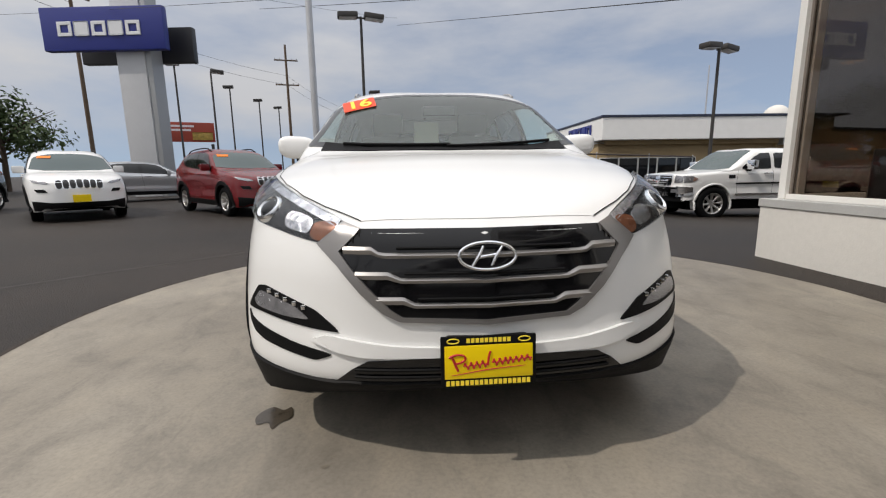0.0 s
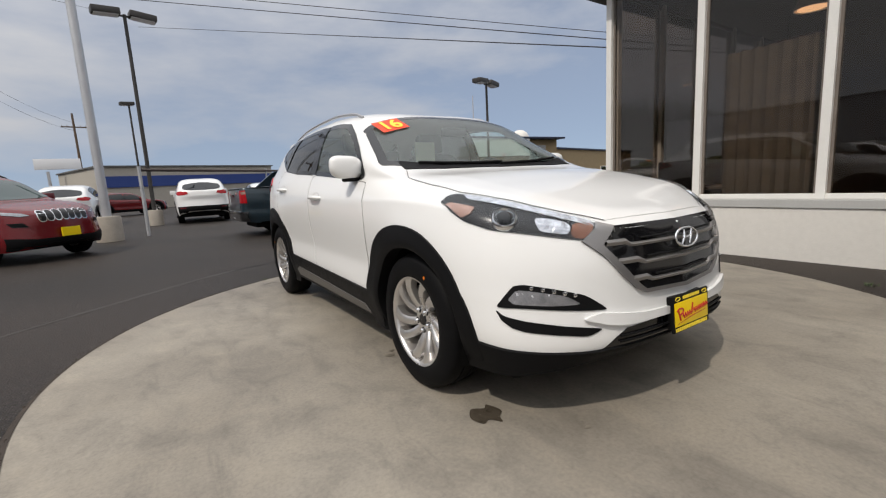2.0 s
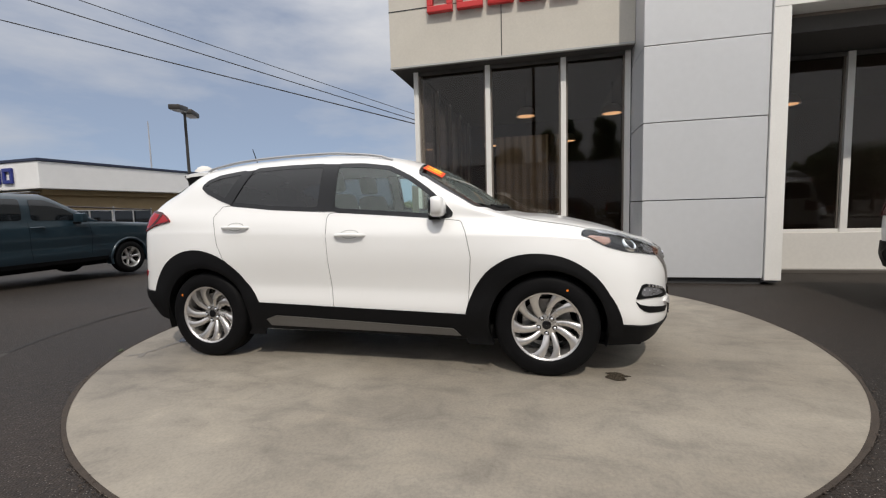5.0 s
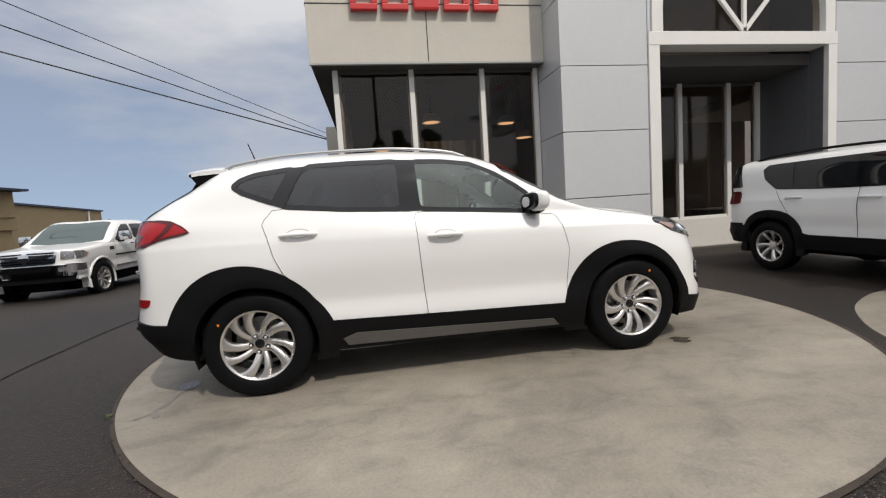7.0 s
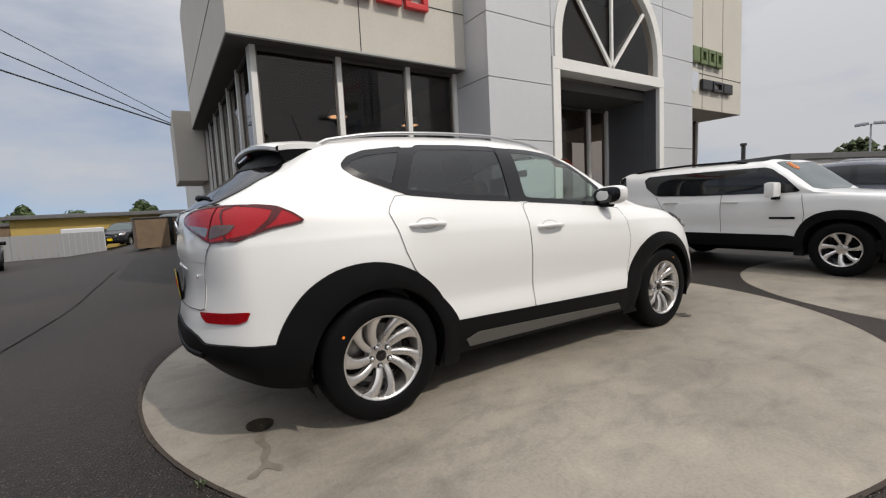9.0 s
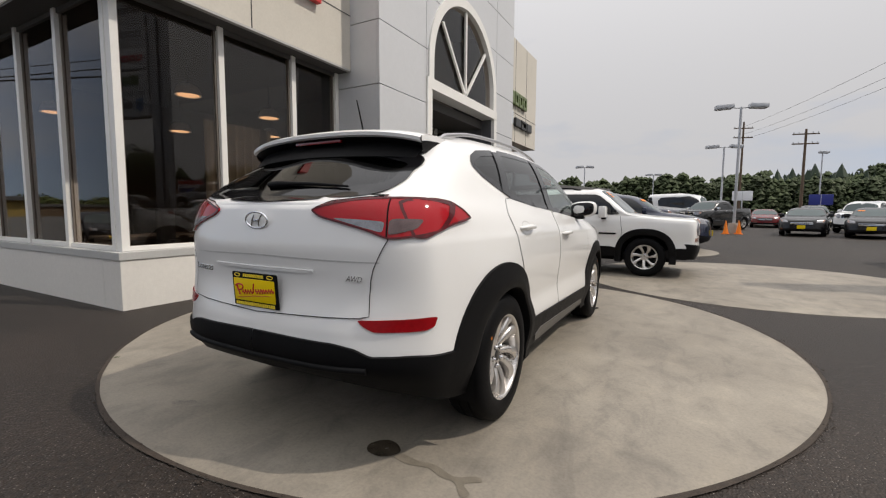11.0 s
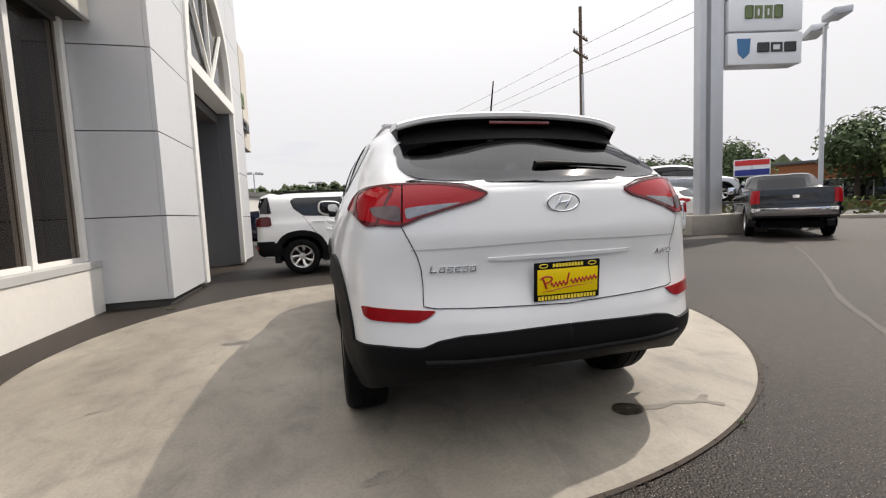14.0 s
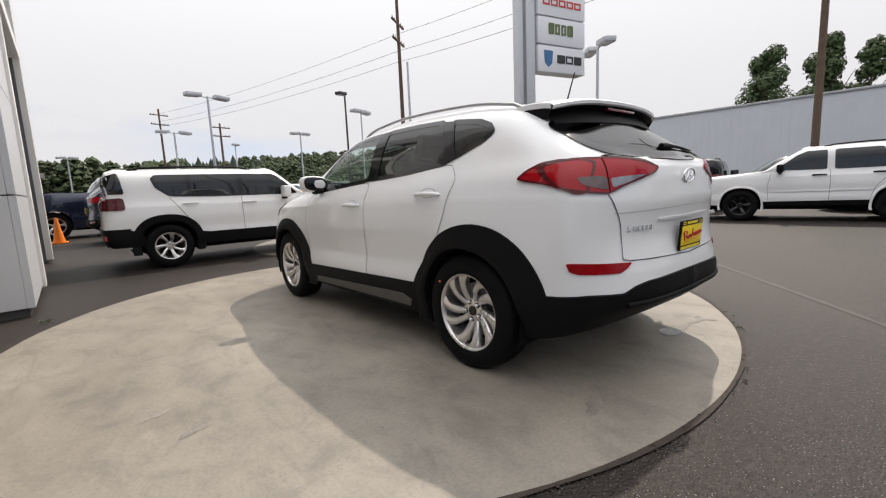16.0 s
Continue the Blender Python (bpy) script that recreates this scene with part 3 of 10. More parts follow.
def rim_mesh(r, w, spokes=10, swirl=0.35, pairs=True, width=0.034, sides=56):
    """A wheel rim with bladed spokes; the outer face looks to +x. swirl: how far a spoke leans round from hub to rim."""
    bm = bmesh.new()
    h = w / 2
    lathe(bm, [(-h * 0.8, r * 0.90), (0, r * 0.86), (h * 0.35, r * 0.89), (h * 0.70, r * 0.915), (h * 0.86, r * 0.925), (h * 0.93, r * 0.97), (h * 0.93, r), (h * 0.86, r * 1.01), (h * 0.75, r * 1.0)], sides)
    lathe(bm, [(h * 0.46, 0.002), (h * 0.48, r * 0.20), (h * 0.44, r * 0.30), (h * 0.30, r * 0.33), (h * 0.05, r * 0.33)], 30)
    for k in range(spokes):
        a0 = 2 * math.pi * k / spokes
        if pairs:
            a0 = 2 * math.pi * (k // 2) * 2 / spokes + (0.20 if k % 2 else -0.20)
        elif swirl:
            a0 += 0.05 if k % 2 else -0.05
        big = 1.0 if k % 2 else 0.82
        prev = None
        for j in range(8):
            t = j / 7
            rr = r * (0.26 + 0.68 * t)
            flare = max(0.0, (t - 0.62) / 0.38) ** 1.8
            wd = width * (0.78 + 0.42 * t) * big / rr / 2
            a = a0 + swirl * (t - 0.12 * math.sin(math.pi * t))
            x = h * (0.43 + 0.10 * math.sin(t * 2.6) + 0.34 * t)
            al = a - wd - (0.10 * flare if swirl <= 0 else 0.03 * flare)
            ar = a + wd + (0.10 * flare if swirl > 0 else 0.03 * flare)
            pts = ((x - 0.040, al), (x - 0.004, al), (x + 0.004, a - wd * 0.35), (x + 0.001, a + wd * 0.55), (x - 0.010, ar), (x - 0.045, ar))
            row = [bm.verts.new((q, rr * math.cos(b), rr * math.sin(b))) for q, b in pts]
            if prev:
                for i in range(5):
                    bm.faces.new((prev[i], prev[i + 1], row[i + 1], row[i]))
            prev = row
    bmesh.ops.recalc_face_normals(bm, faces=bm.faces)
    return bm


MESHES = {}


def shared(key, build, material, smooth=True):
    """A mesh made once and used by every alike part."""
    if key not in MESHES:
        me = bpy.data.meshes.new(key[0])
        bm = build()
        bm.normal_update()
        if smooth:
            soften(bm)
        bm.to_mesh(me)
        bm.free()
        me.materials.append(material)
        MESHES[key] = me
    return MESHES[key]


def put(name, me, parent, m=None, label=""):
    ob = new(name, me)
    ob.parent = parent
    if m is not None:
        ob.matrix_basis = m
    if label:
        ob["label"] = label
    return ob


def wheel(parent, x, y, z, r, w, rimr, style, near=True, turn=0.0, rim_mat=None):
    """A wheel with its outer face to the side on which it stands."""
    sg = 1 if x > 0 else -1
    rim_mat = rim_mat or ALLOY
    m = pose(x, y, z, 0, 0, 0 if sg > 0 else 180) @ pose(0, 0, 0, turn, 0, 0)
    n = 56 if near else 28
    wh = put("wheel", shared(("tyre", r, w, n), lambda: tyre_mesh(r, w, n), RUBBER), parent, m)
    sp, swirl, pairs, wd = style
    put("rim", shared(("rim", rimr, w, n, *style, rim_mat.name), lambda: rim_mesh(rimr, w, sp, swirl, pairs, wd, n), rim_mat), wh)
    put("brake_disc", shared(("disc", rimr, w), lambda: lathe(bmesh.new(), [(-0.03, 0.01), (-0.02, rimr * 0.7), (-0.03, rimr * 0.72), (-0.045, rimr * 0.7), (-0.06, 0.01)], 32), STEEL if near else CLAD), wh)
    put("hub_back", shared(("back", rimr, w), lambda: lathe(bmesh.new(), [(-0.07, 0.01), (-0.07, rimr * 0.93)], 32), GLOSSB), wh)
    if near:
        for k in range(5):
            a = math.radians(36 + 72 * k)
            put("lug_pocket", shared(("pocket", w), lambda: lathe(bmesh.new(), [(0.0, 0.017), (0.004, 0.017), (0.0045, 0.0005)], 12), GLOSSB), wh, pose(w * 0.225, 0.056 * math.cos(a), 0.056 * math.sin(a)))
            put("lug_nut", shared(("nut", w), lambda: lathe(bmesh.new(), [(0.0, 0.012), (0.018, 0.0115), (0.024, 0.008), (0.026, 0.0005)], 8), CHROME), wh, pose(w * 0.20, 0.056 * math.cos(a), 0.056 * math.sin(a)))
        put("hub_cap", shared(("cap", w), lambda: lathe(bmesh.new(), [(w * 0.24, 0.031), (w * 0.262, 0.029), (w * 0.268, 0.02), (w * 0.27, 0.001)], 24), GLOSSB), wh)
    return wh

# ---- the ground ----
PAD = (0.335, -0.455, 2.955)
PAD2 = (-2.70, -5.35, 2.66)
PAD3 = (-0.35, -11.0, 2.3)


def ground_z(x, y):
    """The lot is level round the pads and falls away slowly past the building's end."""
    d = max(0.0, x - 1.0)
    k = min(1.0, max(0.0, (y - 2.6) / 3.4))
    return -0.006 - 1.25 * (1 - math.exp(-d * 0.035)) * k


def build_ground():
    bm = bmesh.new()
    xs = [-3000, -1200, -500, -200, -90] + list(np.linspace(-45, 60, 43)) + [100, 220, 500, 1200, 3000]
    ys = [-3000, -1200, -500, -200, -90] + list(np.linspace(-45, 45, 37)) + [90, 200, 500, 1200, 3000]
    g = [[bm.verts.new((x, y, ground_z(x, y))) for y in ys] for x in xs]
    for i in range(len(xs) - 1):
        for j in range(len(ys) - 1):
            bm.faces.new((g[i][j], g[i + 1][j], g[i + 1][j + 1], g[i][j + 1]))
    tagged(part("ground", bm, ASPHALT), "dark worn asphalt car lot with pale grit", "ground", kind="structure")


def disc(name, cx, cy, r, label):
    bm = bmesh.new()
    n = 160
    rim = [(r - 0.015, 0.002), (r - 0.004, -0.001), (r, -0.02)]
    c = bm.verts.new((cx, cy, 0.002))
    rings = [[bm.verts.new((cx + q * (1 + 0.0022 * math.sin(5 * a) + 0.0012 * math.sin(23 * a)) * math.cos(a), cy + q * (1 + 0.0022 * math.sin(5 * a) + 0.0012 * math.sin(23 * a)) * math.sin(a), z))
              for a in (2 * math.pi * k / n for k in range(n))] for q, z in rim]
    for k in range(n):
        bm.faces.new((c, rings[0][k], rings[0][(k + 1) % n]))
        for a, b in zip(rings, rings[1:]):
            bm.faces.new((a[k], b[k], b[(k + 1) % n], a[(k + 1) % n]))
    tagged(part(name, bm, CONCRETE), label, "pavement", kind="structure")


build_ground()
disc("pavement", *PAD, "round trowelled concrete display pad set in the asphalt")
disc("pavement", *PAD2, "second round concrete display pad under the white boxy SUV")
disc("pavement", *PAD3, "third round concrete pad further along the lot")


def edge_dirt(cx, cy, r, seed):
    """Brown dirt in the joint round a pad, and small chips lying along it."""
    rnd = random.Random(seed)
    bm = bmesh.new()
    prev = first = None
    n = 220
    for k in range(n + 1):
        a = 2 * math.pi * k / n
        w = 0.003 + 0.010 * abs(math.sin(7 * a + seed) * math.sin(3.3 * a)) + 0.004 * rnd.random()
        row = first if k == n else [bm.verts.new((cx + q * math.cos(a), cy + q * math.sin(a), 0.0035)) for q in (r - 0.010 - 0.3 * w, r + 0.004 + w)]
        if prev:
            bm.faces.new((prev[0], prev[1], row[1], row[0]))
        prev, first = row, first or row
    tagged(part("edge_dirt", bm, DIRT, smooth=False), "brown dirt in the joint round the pad", "dirt", kind="stuff")
    bm = bmesh.new()
    for k in range(260):
        a, q = rnd.uniform(0, 6.283), r + rnd.uniform(-0.01, 0.05)
        c, s = Vector((cx + q * math.cos(a), cy + q * math.sin(a), 0.004)), rnd.uniform(0.003, 0.011)
        v = [bm.verts.new(c + Vector((s * math.cos(t) * rnd.uniform(0.6, 1.2), s * math.sin(t), 0))) for t in (0.3, 2.0, 3.6, 5.1)]
        top = bm.verts.new(c + Vector((0, 0, s * 0.7)))
        for i in range(4):
            bm.faces.new((v[i], v[(i + 1) % 4], top))
    tagged(part("chips", bm, DIRT, smooth=False), "small chips and dry bits along the pad edge", "debris", kind="stuff")


DIRT = mat("edge_dirt", (0.038, 0.028, 0.021), 0.9, vary=0.5, scale=14, bump=0.4, bscale=80)
edge_dirt(*PAD, 1)


def blot(name, outline, material, label, category, z=0.0055):
    bm = bmesh.new()
    pts = smooth_loop(outline, 4)
    bm.faces.new([bm.verts.new((x, y, z)) for x, y in pts])
    bmesh.ops.triangulate(bm, faces=bm.faces)
    tagged(part(name, bm, material, smooth=False), label, category, kind="stuff")


WET = mat("wet_oil_stain", (0.055, 0.045, 0.033), 0.25, vary=0.5, scale=20)
WET2 = mat("drying_water_trail", (0.17, 0.15, 0.12), 0.35, vary=0.35, scale=25)
SCUFF = mat("tyre_scuff", (0.195, 0.174, 0.146), 0.6, vary=0.5, scale=9)
CRACK = mat("asphalt_crack_filler", (0.016, 0.015, 0.0145), 0.75, vary=0.3, scale=10)
PALE = mat("worn_asphalt_seam", (0.040, 0.034, 0.029), 0.54, vary=0.5, scale=5, spec=0.30)

blot("oil_stain", [(-0.88, -1.75), (-0.84, -1.71), (-0.79, -1.74), (-0.76, -1.72), (-0.74, -1.80), (-0.78, -1.84), (-0.80, -1.88), (-0.83, -1.83), (-0.87, -1.84), (-0.89, -1.79)], WET, "dark wet oil stain on the concrete pad", "stain")
blot("water_stain", [(-0.43, 1.94), (-0.46, 1.99), (-0.53, 2.00), (-0.58, 1.97), (-0.60, 1.92), (-0.55, 1.87), (-0.49, 1.86), (-0.45, 1.89)], WET, "dark damp spot behind the rear bumper", "stain")
blot("water_stain", [(-0.58, 1.96), (-0.68, 1.985), (-0.78, 1.965), (-0.86, 1.995), (-0.93, 2.00), (-0.99, 2.07), (-1.02, 2.04), (-0.97, 1.99), (-1.03, 1.94), (-0.99, 1.92), (-0.91, 1.965), (-0.80, 1.93), (-0.70, 1.94), (-0.60, 1.92)], WET2, "thin damp trail on the concrete", "stain", 0.0045)
for ox, oy, s in ((-0.66, -0.90, 1.0), (-0.74, -0.93, 0.7), (-0.83, -0.88, 0.9), (-0.79, -0.82, 0.6), (-0.70, -0.98, 0.5), (-0.55, -2.13, 0.45), (-0.53, -2.08, 0.3), (0.42, -2.05, 0.35), (-0.82, -1.20, 0.8)):
    blot("drip_stain", [(ox + 0.035 * s * math.cos(a) * (1 + 0.3 * math.sin(3 * a)), oy + 0.025 * s * math.sin(a)) for a in (k * math.pi / 4 for k in range(8))], WET2, "small damp drip on the concrete", "stain", 0.0048)
for ox, oy, rz in ((2.42, 0.60, 0.5), (2.28, 0.90, 0.6), (0.80, 2.11, 0.3)):
    c, s = math.cos(rz), math.sin(rz)
    pts = [(0.075 * math.cos(a) * (1 + 0.35 * math.sin(2.3 * a + ox)), 0.040 * math.sin(a) * (1 + 0.3 * math.cos(3 * a))) for a in (k * math.pi / 5 for k in range(10))]
    blot("tyre_scuff", [(ox + c * u - s * v, oy + s * u + c * v) for u, v in pts], SCUFF, "faint grey tyre scuff on the concrete", "scuff", 0.0038)


def ground_band(name, line, width, material, label, z=0.004):
    """A narrow band on the ground with a wandering edge."""
    bm = bmesh.new()
    rnd = random.Random(7)
    a = None
    pts = spline(range(len(line)), line, np.linspace(0, len(line) - 1, 40))
    for i, p in enumerate(pts):
        q = pts[min(i + 1, 39)] - pts[max(i - 1, 0)]
        n = np.array((-q[1], q[0])) / (np.hypot(*q) or 1)
        w = width * (0.7 + 0.6 * rnd.random())
        r = [bm.verts.new((p[0] + s * n[0] * w / 2, p[1] + s * n[1] * w / 2, ground_z(p[0], p[1]) + z + 0.006 * (p[0] > 6))) for s in (1, -1)]
        if a:
            bm.faces.new((a[0], a[1], r[1], r[0]))
        a = r
    tagged(part(name, bm, material), label, "crack", kind="stuff")


ground_band("crack", [(-1.10, 3.28), (-0.56, 3.50), (0.3, 3.68), (1.36, 3.75), (2.35, 3.72), (3.75, 3.60), (4.88, 3.49), (7.0, 3.45), (11, 3.4)], 0.035, CRACK, "dark sealed crack across the asphalt")
ground_band("seam", [(-9.0, -3.4), (-7.5, -2.1), (-5.6, -0.55), (-4.2, 0.55), (-3.25, 1.45), (-2.43, 2.20), (-1.62, 2.92), (-1.10, 3.28)], 0.055, PALE, "smooth worn seam in the asphalt", 0.0025)


def weed(x, y, s):
    rnd = random.Random(int(x * 100 + y * 1000))
    bm = bmesh.new()
    for _ in range(26):
        a, l = rnd.uniform(0, 6.28), s * rnd.uniform(0.5, 1)
        o = Vector((x + rnd.uniform(-1, 1) * s * 0.8, y + rnd.uniform(-1, 1) * s * 0.8, 0.0))
        tip = o + Vector((math.cos(a) * l * 0.7, math.sin(a) * l * 0.7, l * rnd.uniform(0.4, 0.9)))
        w = Vector((-math.sin(a), math.cos(a), 0)) * s * 0.10
        v = [bm.verts.new(q) for q in (o - w * 0.4, (o + tip) / 2 + w + Vector((0, 0, l * 0.12)), tip, (o + tip) / 2 - w + Vector((0, 0, l * 0.12)))]
        bm.faces.new(v)
    tagged(part("weed", bm, LEAF), "small green weed at the edge of the pad", "plant", kind="stuff")


LEAF = mat("weed_leaf", (0.06, 0.09, 0.03), 0.6, vary=0.4, scale=20)
weed(2.91, -2.26, 0.05)
weed(-0.92, 2.24, 0.026)
weed(2.05, 1.9, 0.02)

# ---- the white compact SUV ----


def suv_curves():
    k = list(STATION)
    side_y = (-1.335, -0.80, 0.20, 0.90, 1.335)
    nose = ((0.0, -2.165), (0.42, -2.13), (0.715, -1.99), (0.82, -1.80))
    tail = ((0.82, 1.80), (0.71, 2.01), (0.43, 2.14), (0.0, 2.175))

    def level(front, xs, zs, back):
        pts = list(front) + list(zip(xs, side_y)) + list(back)
        return k, [(x, y, z) for (x, y), z in zip(pts, zs)]

    l0 = level(nose, (0.86, 0.855, 0.855, 0.86, 0.86), (0.300, 0.285, 0.242, 0.228, 0.228, 0.235, 0.24, 0.245, 0.25, 0.285, 0.35, 0.405, 0.415), tail)
    l1 = level(((0, -2.225), (0.44, -2.175), (0.745, -2.005), (0.870, -1.80)), (0.915, 0.905, 0.90, 0.905, 0.92),
               (0.36, 0.36, 0.37, 0.39, 0.40, 0.41, 0.43, 0.44, 0.45, 0.45, 0.47, 0.49, 0.50), ((0.865, 1.82), (0.755, 2.06), (0.45, 2.205), (0, 2.24)))
    l2 = level(((0, -2.225), (0.44, -2.165), (0.742, -1.985), (0.878, -1.77)), (0.925, 0.895, 0.888, 0.895, 0.925),
               (0.54, 0.54, 0.55, 0.56, 0.58, 0.58, 0.59, 0.60, 0.61, 0.62, 0.62, 0.62, 0.62), ((0.865, 1.82), (0.765, 2.05), (0.45, 2.195), (0, 2.23)))
    l3 = level(((0, -2.212), (0.44, -2.150), (0.745, -1.945), (0.870, -1.72)), (0.922, 0.915, 0.912, 0.918, 0.925),
               (0.69, 0.69, 0.71, 0.74, 0.78, 0.80, 0.81, 0.82, 0.83, 0.82, 0.80, 0.80, 0.80), ((0.858, 1.83), (0.765, 2.035), (0.45, 2.16), (0, 2.195)))
    l4 = level(((0, -2.182), (0.42, -2.118), (0.728, -1.895), (0.838, -1.66)), (0.882, 0.902, 0.905, 0.908, 0.900),
               (0.815, 0.82, 0.86, 0.92, 0.955, 0.965, 0.985, 1.005, 1.01, 1.01, 1.00, 0.98, 0.98), ((0.838, 1.84), (0.748, 2.04), (0.44, 2.175), (0, 2.215)))
    l5 = level(((0, -2.125), (0.40, -2.055), (0.665, -1.825), (0.750, -1.60)), (0.795, 0.835, 0.845, 0.845, 0.825),
               (0.862, 0.868, 0.945, 0.995, 1.035, 1.075, 1.125, 1.165, 1.19, 1.19, 1.17, 1.165, 1.165), ((0.782, 1.80), (0.685, 2.015), (0.415, 2.142), (0, 2.18)))
    rk = [0, 1, 2, 3, 4, 4.5, 5, 5.25, 5.5, 5.75, 6, 6.5, 7, 8, 8.6, 9, 9.5, 10, 11, 12]
    rp = [(0, -2.100, 0.872), (0.3, -2.025, 0.892), (0.50, -1.80, 0.968), (0.56, -1.6, 1.018), (0.60, -1.335, 1.068), (0.69, -1.05, 1.105),
          (0.715, -0.80, 1.215), (0.685, -0.60, 1.33), (0.652, -0.37, 1.452), (0.63, -0.10, 1.525), (0.618, 0.2, 1.556), (0.612, 0.55, 1.565),
          (0.608, 0.9, 1.560), (0.60, 1.335, 1.532), (0.592, 1.56, 1.488), (0.578, 1.74, 1.388), (0.565, 1.86, 1.327), (0.515, 1.98, 1.268), (0.31, 2.11, 1.19), (0, 2.165, 1.172)]
    tk = [0, 1, 2, 3, 4, 4.5, 4.7, 5, 5.25, 5.5, 5.7, 6, 6.5, 7, 8, 8.6, 9, 9.5, 10, 11, 12]
    tp = [(0, -2.090, 0.875), (0, -1.985, 0.905), (0, -1.80, 0.975), (0, -1.6, 1.03), (0, -1.335, 1.082), (0, -1.08, 1.112), (0, -0.99, 1.15),
          (0, -0.80, 1.285), (0, -0.60, 1.415), (0, -0.40, 1.515), (0, -0.20, 1.568), (0, 0.2, 1.61), (0, 0.55, 1.62), (0, 0.9, 1.612), (0, 1.335, 1.58),
          (0, 1.58, 1.550), (0, 1.76, 1.473), (0, 1.90, 1.373), (0, 2.02, 1.286), (0, 2.13, 1.203), (0, 2.165, 1.175)]
    return [l0, l1, l2, l3, l4, l5, (rk, rp), (tk, tp)]


FRONT_WIN = [(0.215, 1.165), (0.225, 1.498), (0.02, 1.490), (-0.19, 1.462), (-0.36, 1.378), (-0.50, 1.282), (-0.62, 1.180), (-0.685, 1.108), (-0.61, 1.100), (-0.25, 1.13)]
REAR_WIN = [(0.335, 1.172), (0.335, 1.505), (0.65, 1.507), (0.935, 1.499), (0.995, 1.465), (1.055, 1.36), (1.118, 1.236), (0.72, 1.195)]
QUARTER_WIN = [(1.180, 1.268), (1.12, 1.372), (1.068, 1.465), (1.060, 1.484), (1.15, 1.474), (1.29, 1.456), (1.385, 1.422), (1.425, 1.385), (1.37, 1.345), (1.26, 1.300)]
ALL_WIN = [(0.30, 1.145), (-0.25, 1.108), (-0.63, 1.082), (-0.665, 1.125), (-0.52, 1.275), (-0.37, 1.385), (-0.19, 1.478), (0.02, 1.515), (0.33, 1.528), (0.65, 1.53),
           (0.95, 1.512), (1.15, 1.485), (1.32, 1.455), (1.43, 1.418), (1.465, 1.378), (1.38, 1.318), (1.25, 1.262), (1.10, 1.215), (0.72, 1.172)]
WINDSHIELD = [(-0.768, -0.845), (-0.745, -0.76), (-0.708, -0.61), (-0.672, -0.475), (-0.645, -0.435), (-0.32, -0.402), (0, -0.392), (0.32, -0.402), (0.645, -0.435), (0.672, -0.475), (0.708, -0.61), (0.745, -0.76), (0.768, -0.845), (0.735, -0.89), (0.50, -0.985), (0, -1.035), (-0.50, -0.985), (-0.735, -0.89)]
BACKLIGHT = [(-0.606, 1.268), (-0.600, 1.32), (-0.565, 1.39), (-0.25, 1.448), (0, 1.460), (0.25, 1.448), (0.565, 1.39), (0.600, 1.32), (0.606, 1.268), (0.55, 1.230), (0.37, 1.212), (0, 1.200), (-0.37, 1.212), (-0.55, 1.230)]


def plate_on(parent, m):
    """The dealer's yellow plate in a black surround."""
    pl = part("license_plate", boxm(-0.151, -0.012, -0.081, 0.151, 0, 0.081, 0.006), CLAD, parent, "black surround of the dealer plate")
    pl.matrix_basis = m
    part("plate_face", boxm(-0.139, -0.0145, -0.054, 0.139, -0.010, 0.052, 0.003), YELLOW, pl, "yellow plate with a red script shape")
    bm = bmesh.new()
    tilt = lambda u, v: (u, -0.0152, v + 0.10 * u)
    sweep(bm, [tilt(-0.118 + 0.020 * q, 0.034 - 0.052 * q) for q in (0, 0.25, 0.5, 0.75, 1)], 0.0042, 6)
    sweep(bm, [tilt(-0.122 + 0.028 * math.cos(a) + 0.02, 0.020 + 0.014 * math.sin(a)) for a in np.linspace(2.6, -1.8, 14)], 0.0036, 6)
    for x0, amp, cnt in ((-0.080, 0.010, 4), (0.010, 0.010, 3), (0.062, 0.009, 4)):
        sweep(bm, [tilt(x0 + 0.0145 * q / 6.283 * 1.25 + 0.0035 * math.sin(q * 2), -0.006 + amp * math.sin(q)) for q in np.linspace(0, 6.283 * cnt, 14 * cnt)], 0.0030, 6)
    sweep(bm, [tilt(0.004, 0.032), tilt(-0.002, 0.010), tilt(-0.004, -0.012)], 0.0036, 6)
    sweep(bm, [tilt(-0.118, -0.030), tilt(0.0, -0.026), tilt(0.115, -0.030)], [0.001, 0.002, 0.001], 5)
    part("plate_script", bm, REDINK, pl)
    bm = bmesh.new()
    for i in range(10):
        box(bm, -0.070 + i * 0.0142, -0.0135, 0.060, -0.070 + i * 0.0142 + 0.0105, -0.0115, 0.074)
    for sx in (-1, 1):
        sweep(bm, [(sx * 0.112 + 0.019 * math.cos(a), -0.013, 0.067 + 0.0075 * math.sin(a)) for a in np.linspace(0, 6.283, 13)], 0.002, 5)
    for i in range(18):
        box(bm, -0.135 + i * 0.0150, -0.0135, -0.076, -0.135 + i * 0.0150 + 0.0108, -0.0115, -0.060)
    tagged(part("plate_print", bm, YELLOWINK, pl), kind="stuff")
    return pl


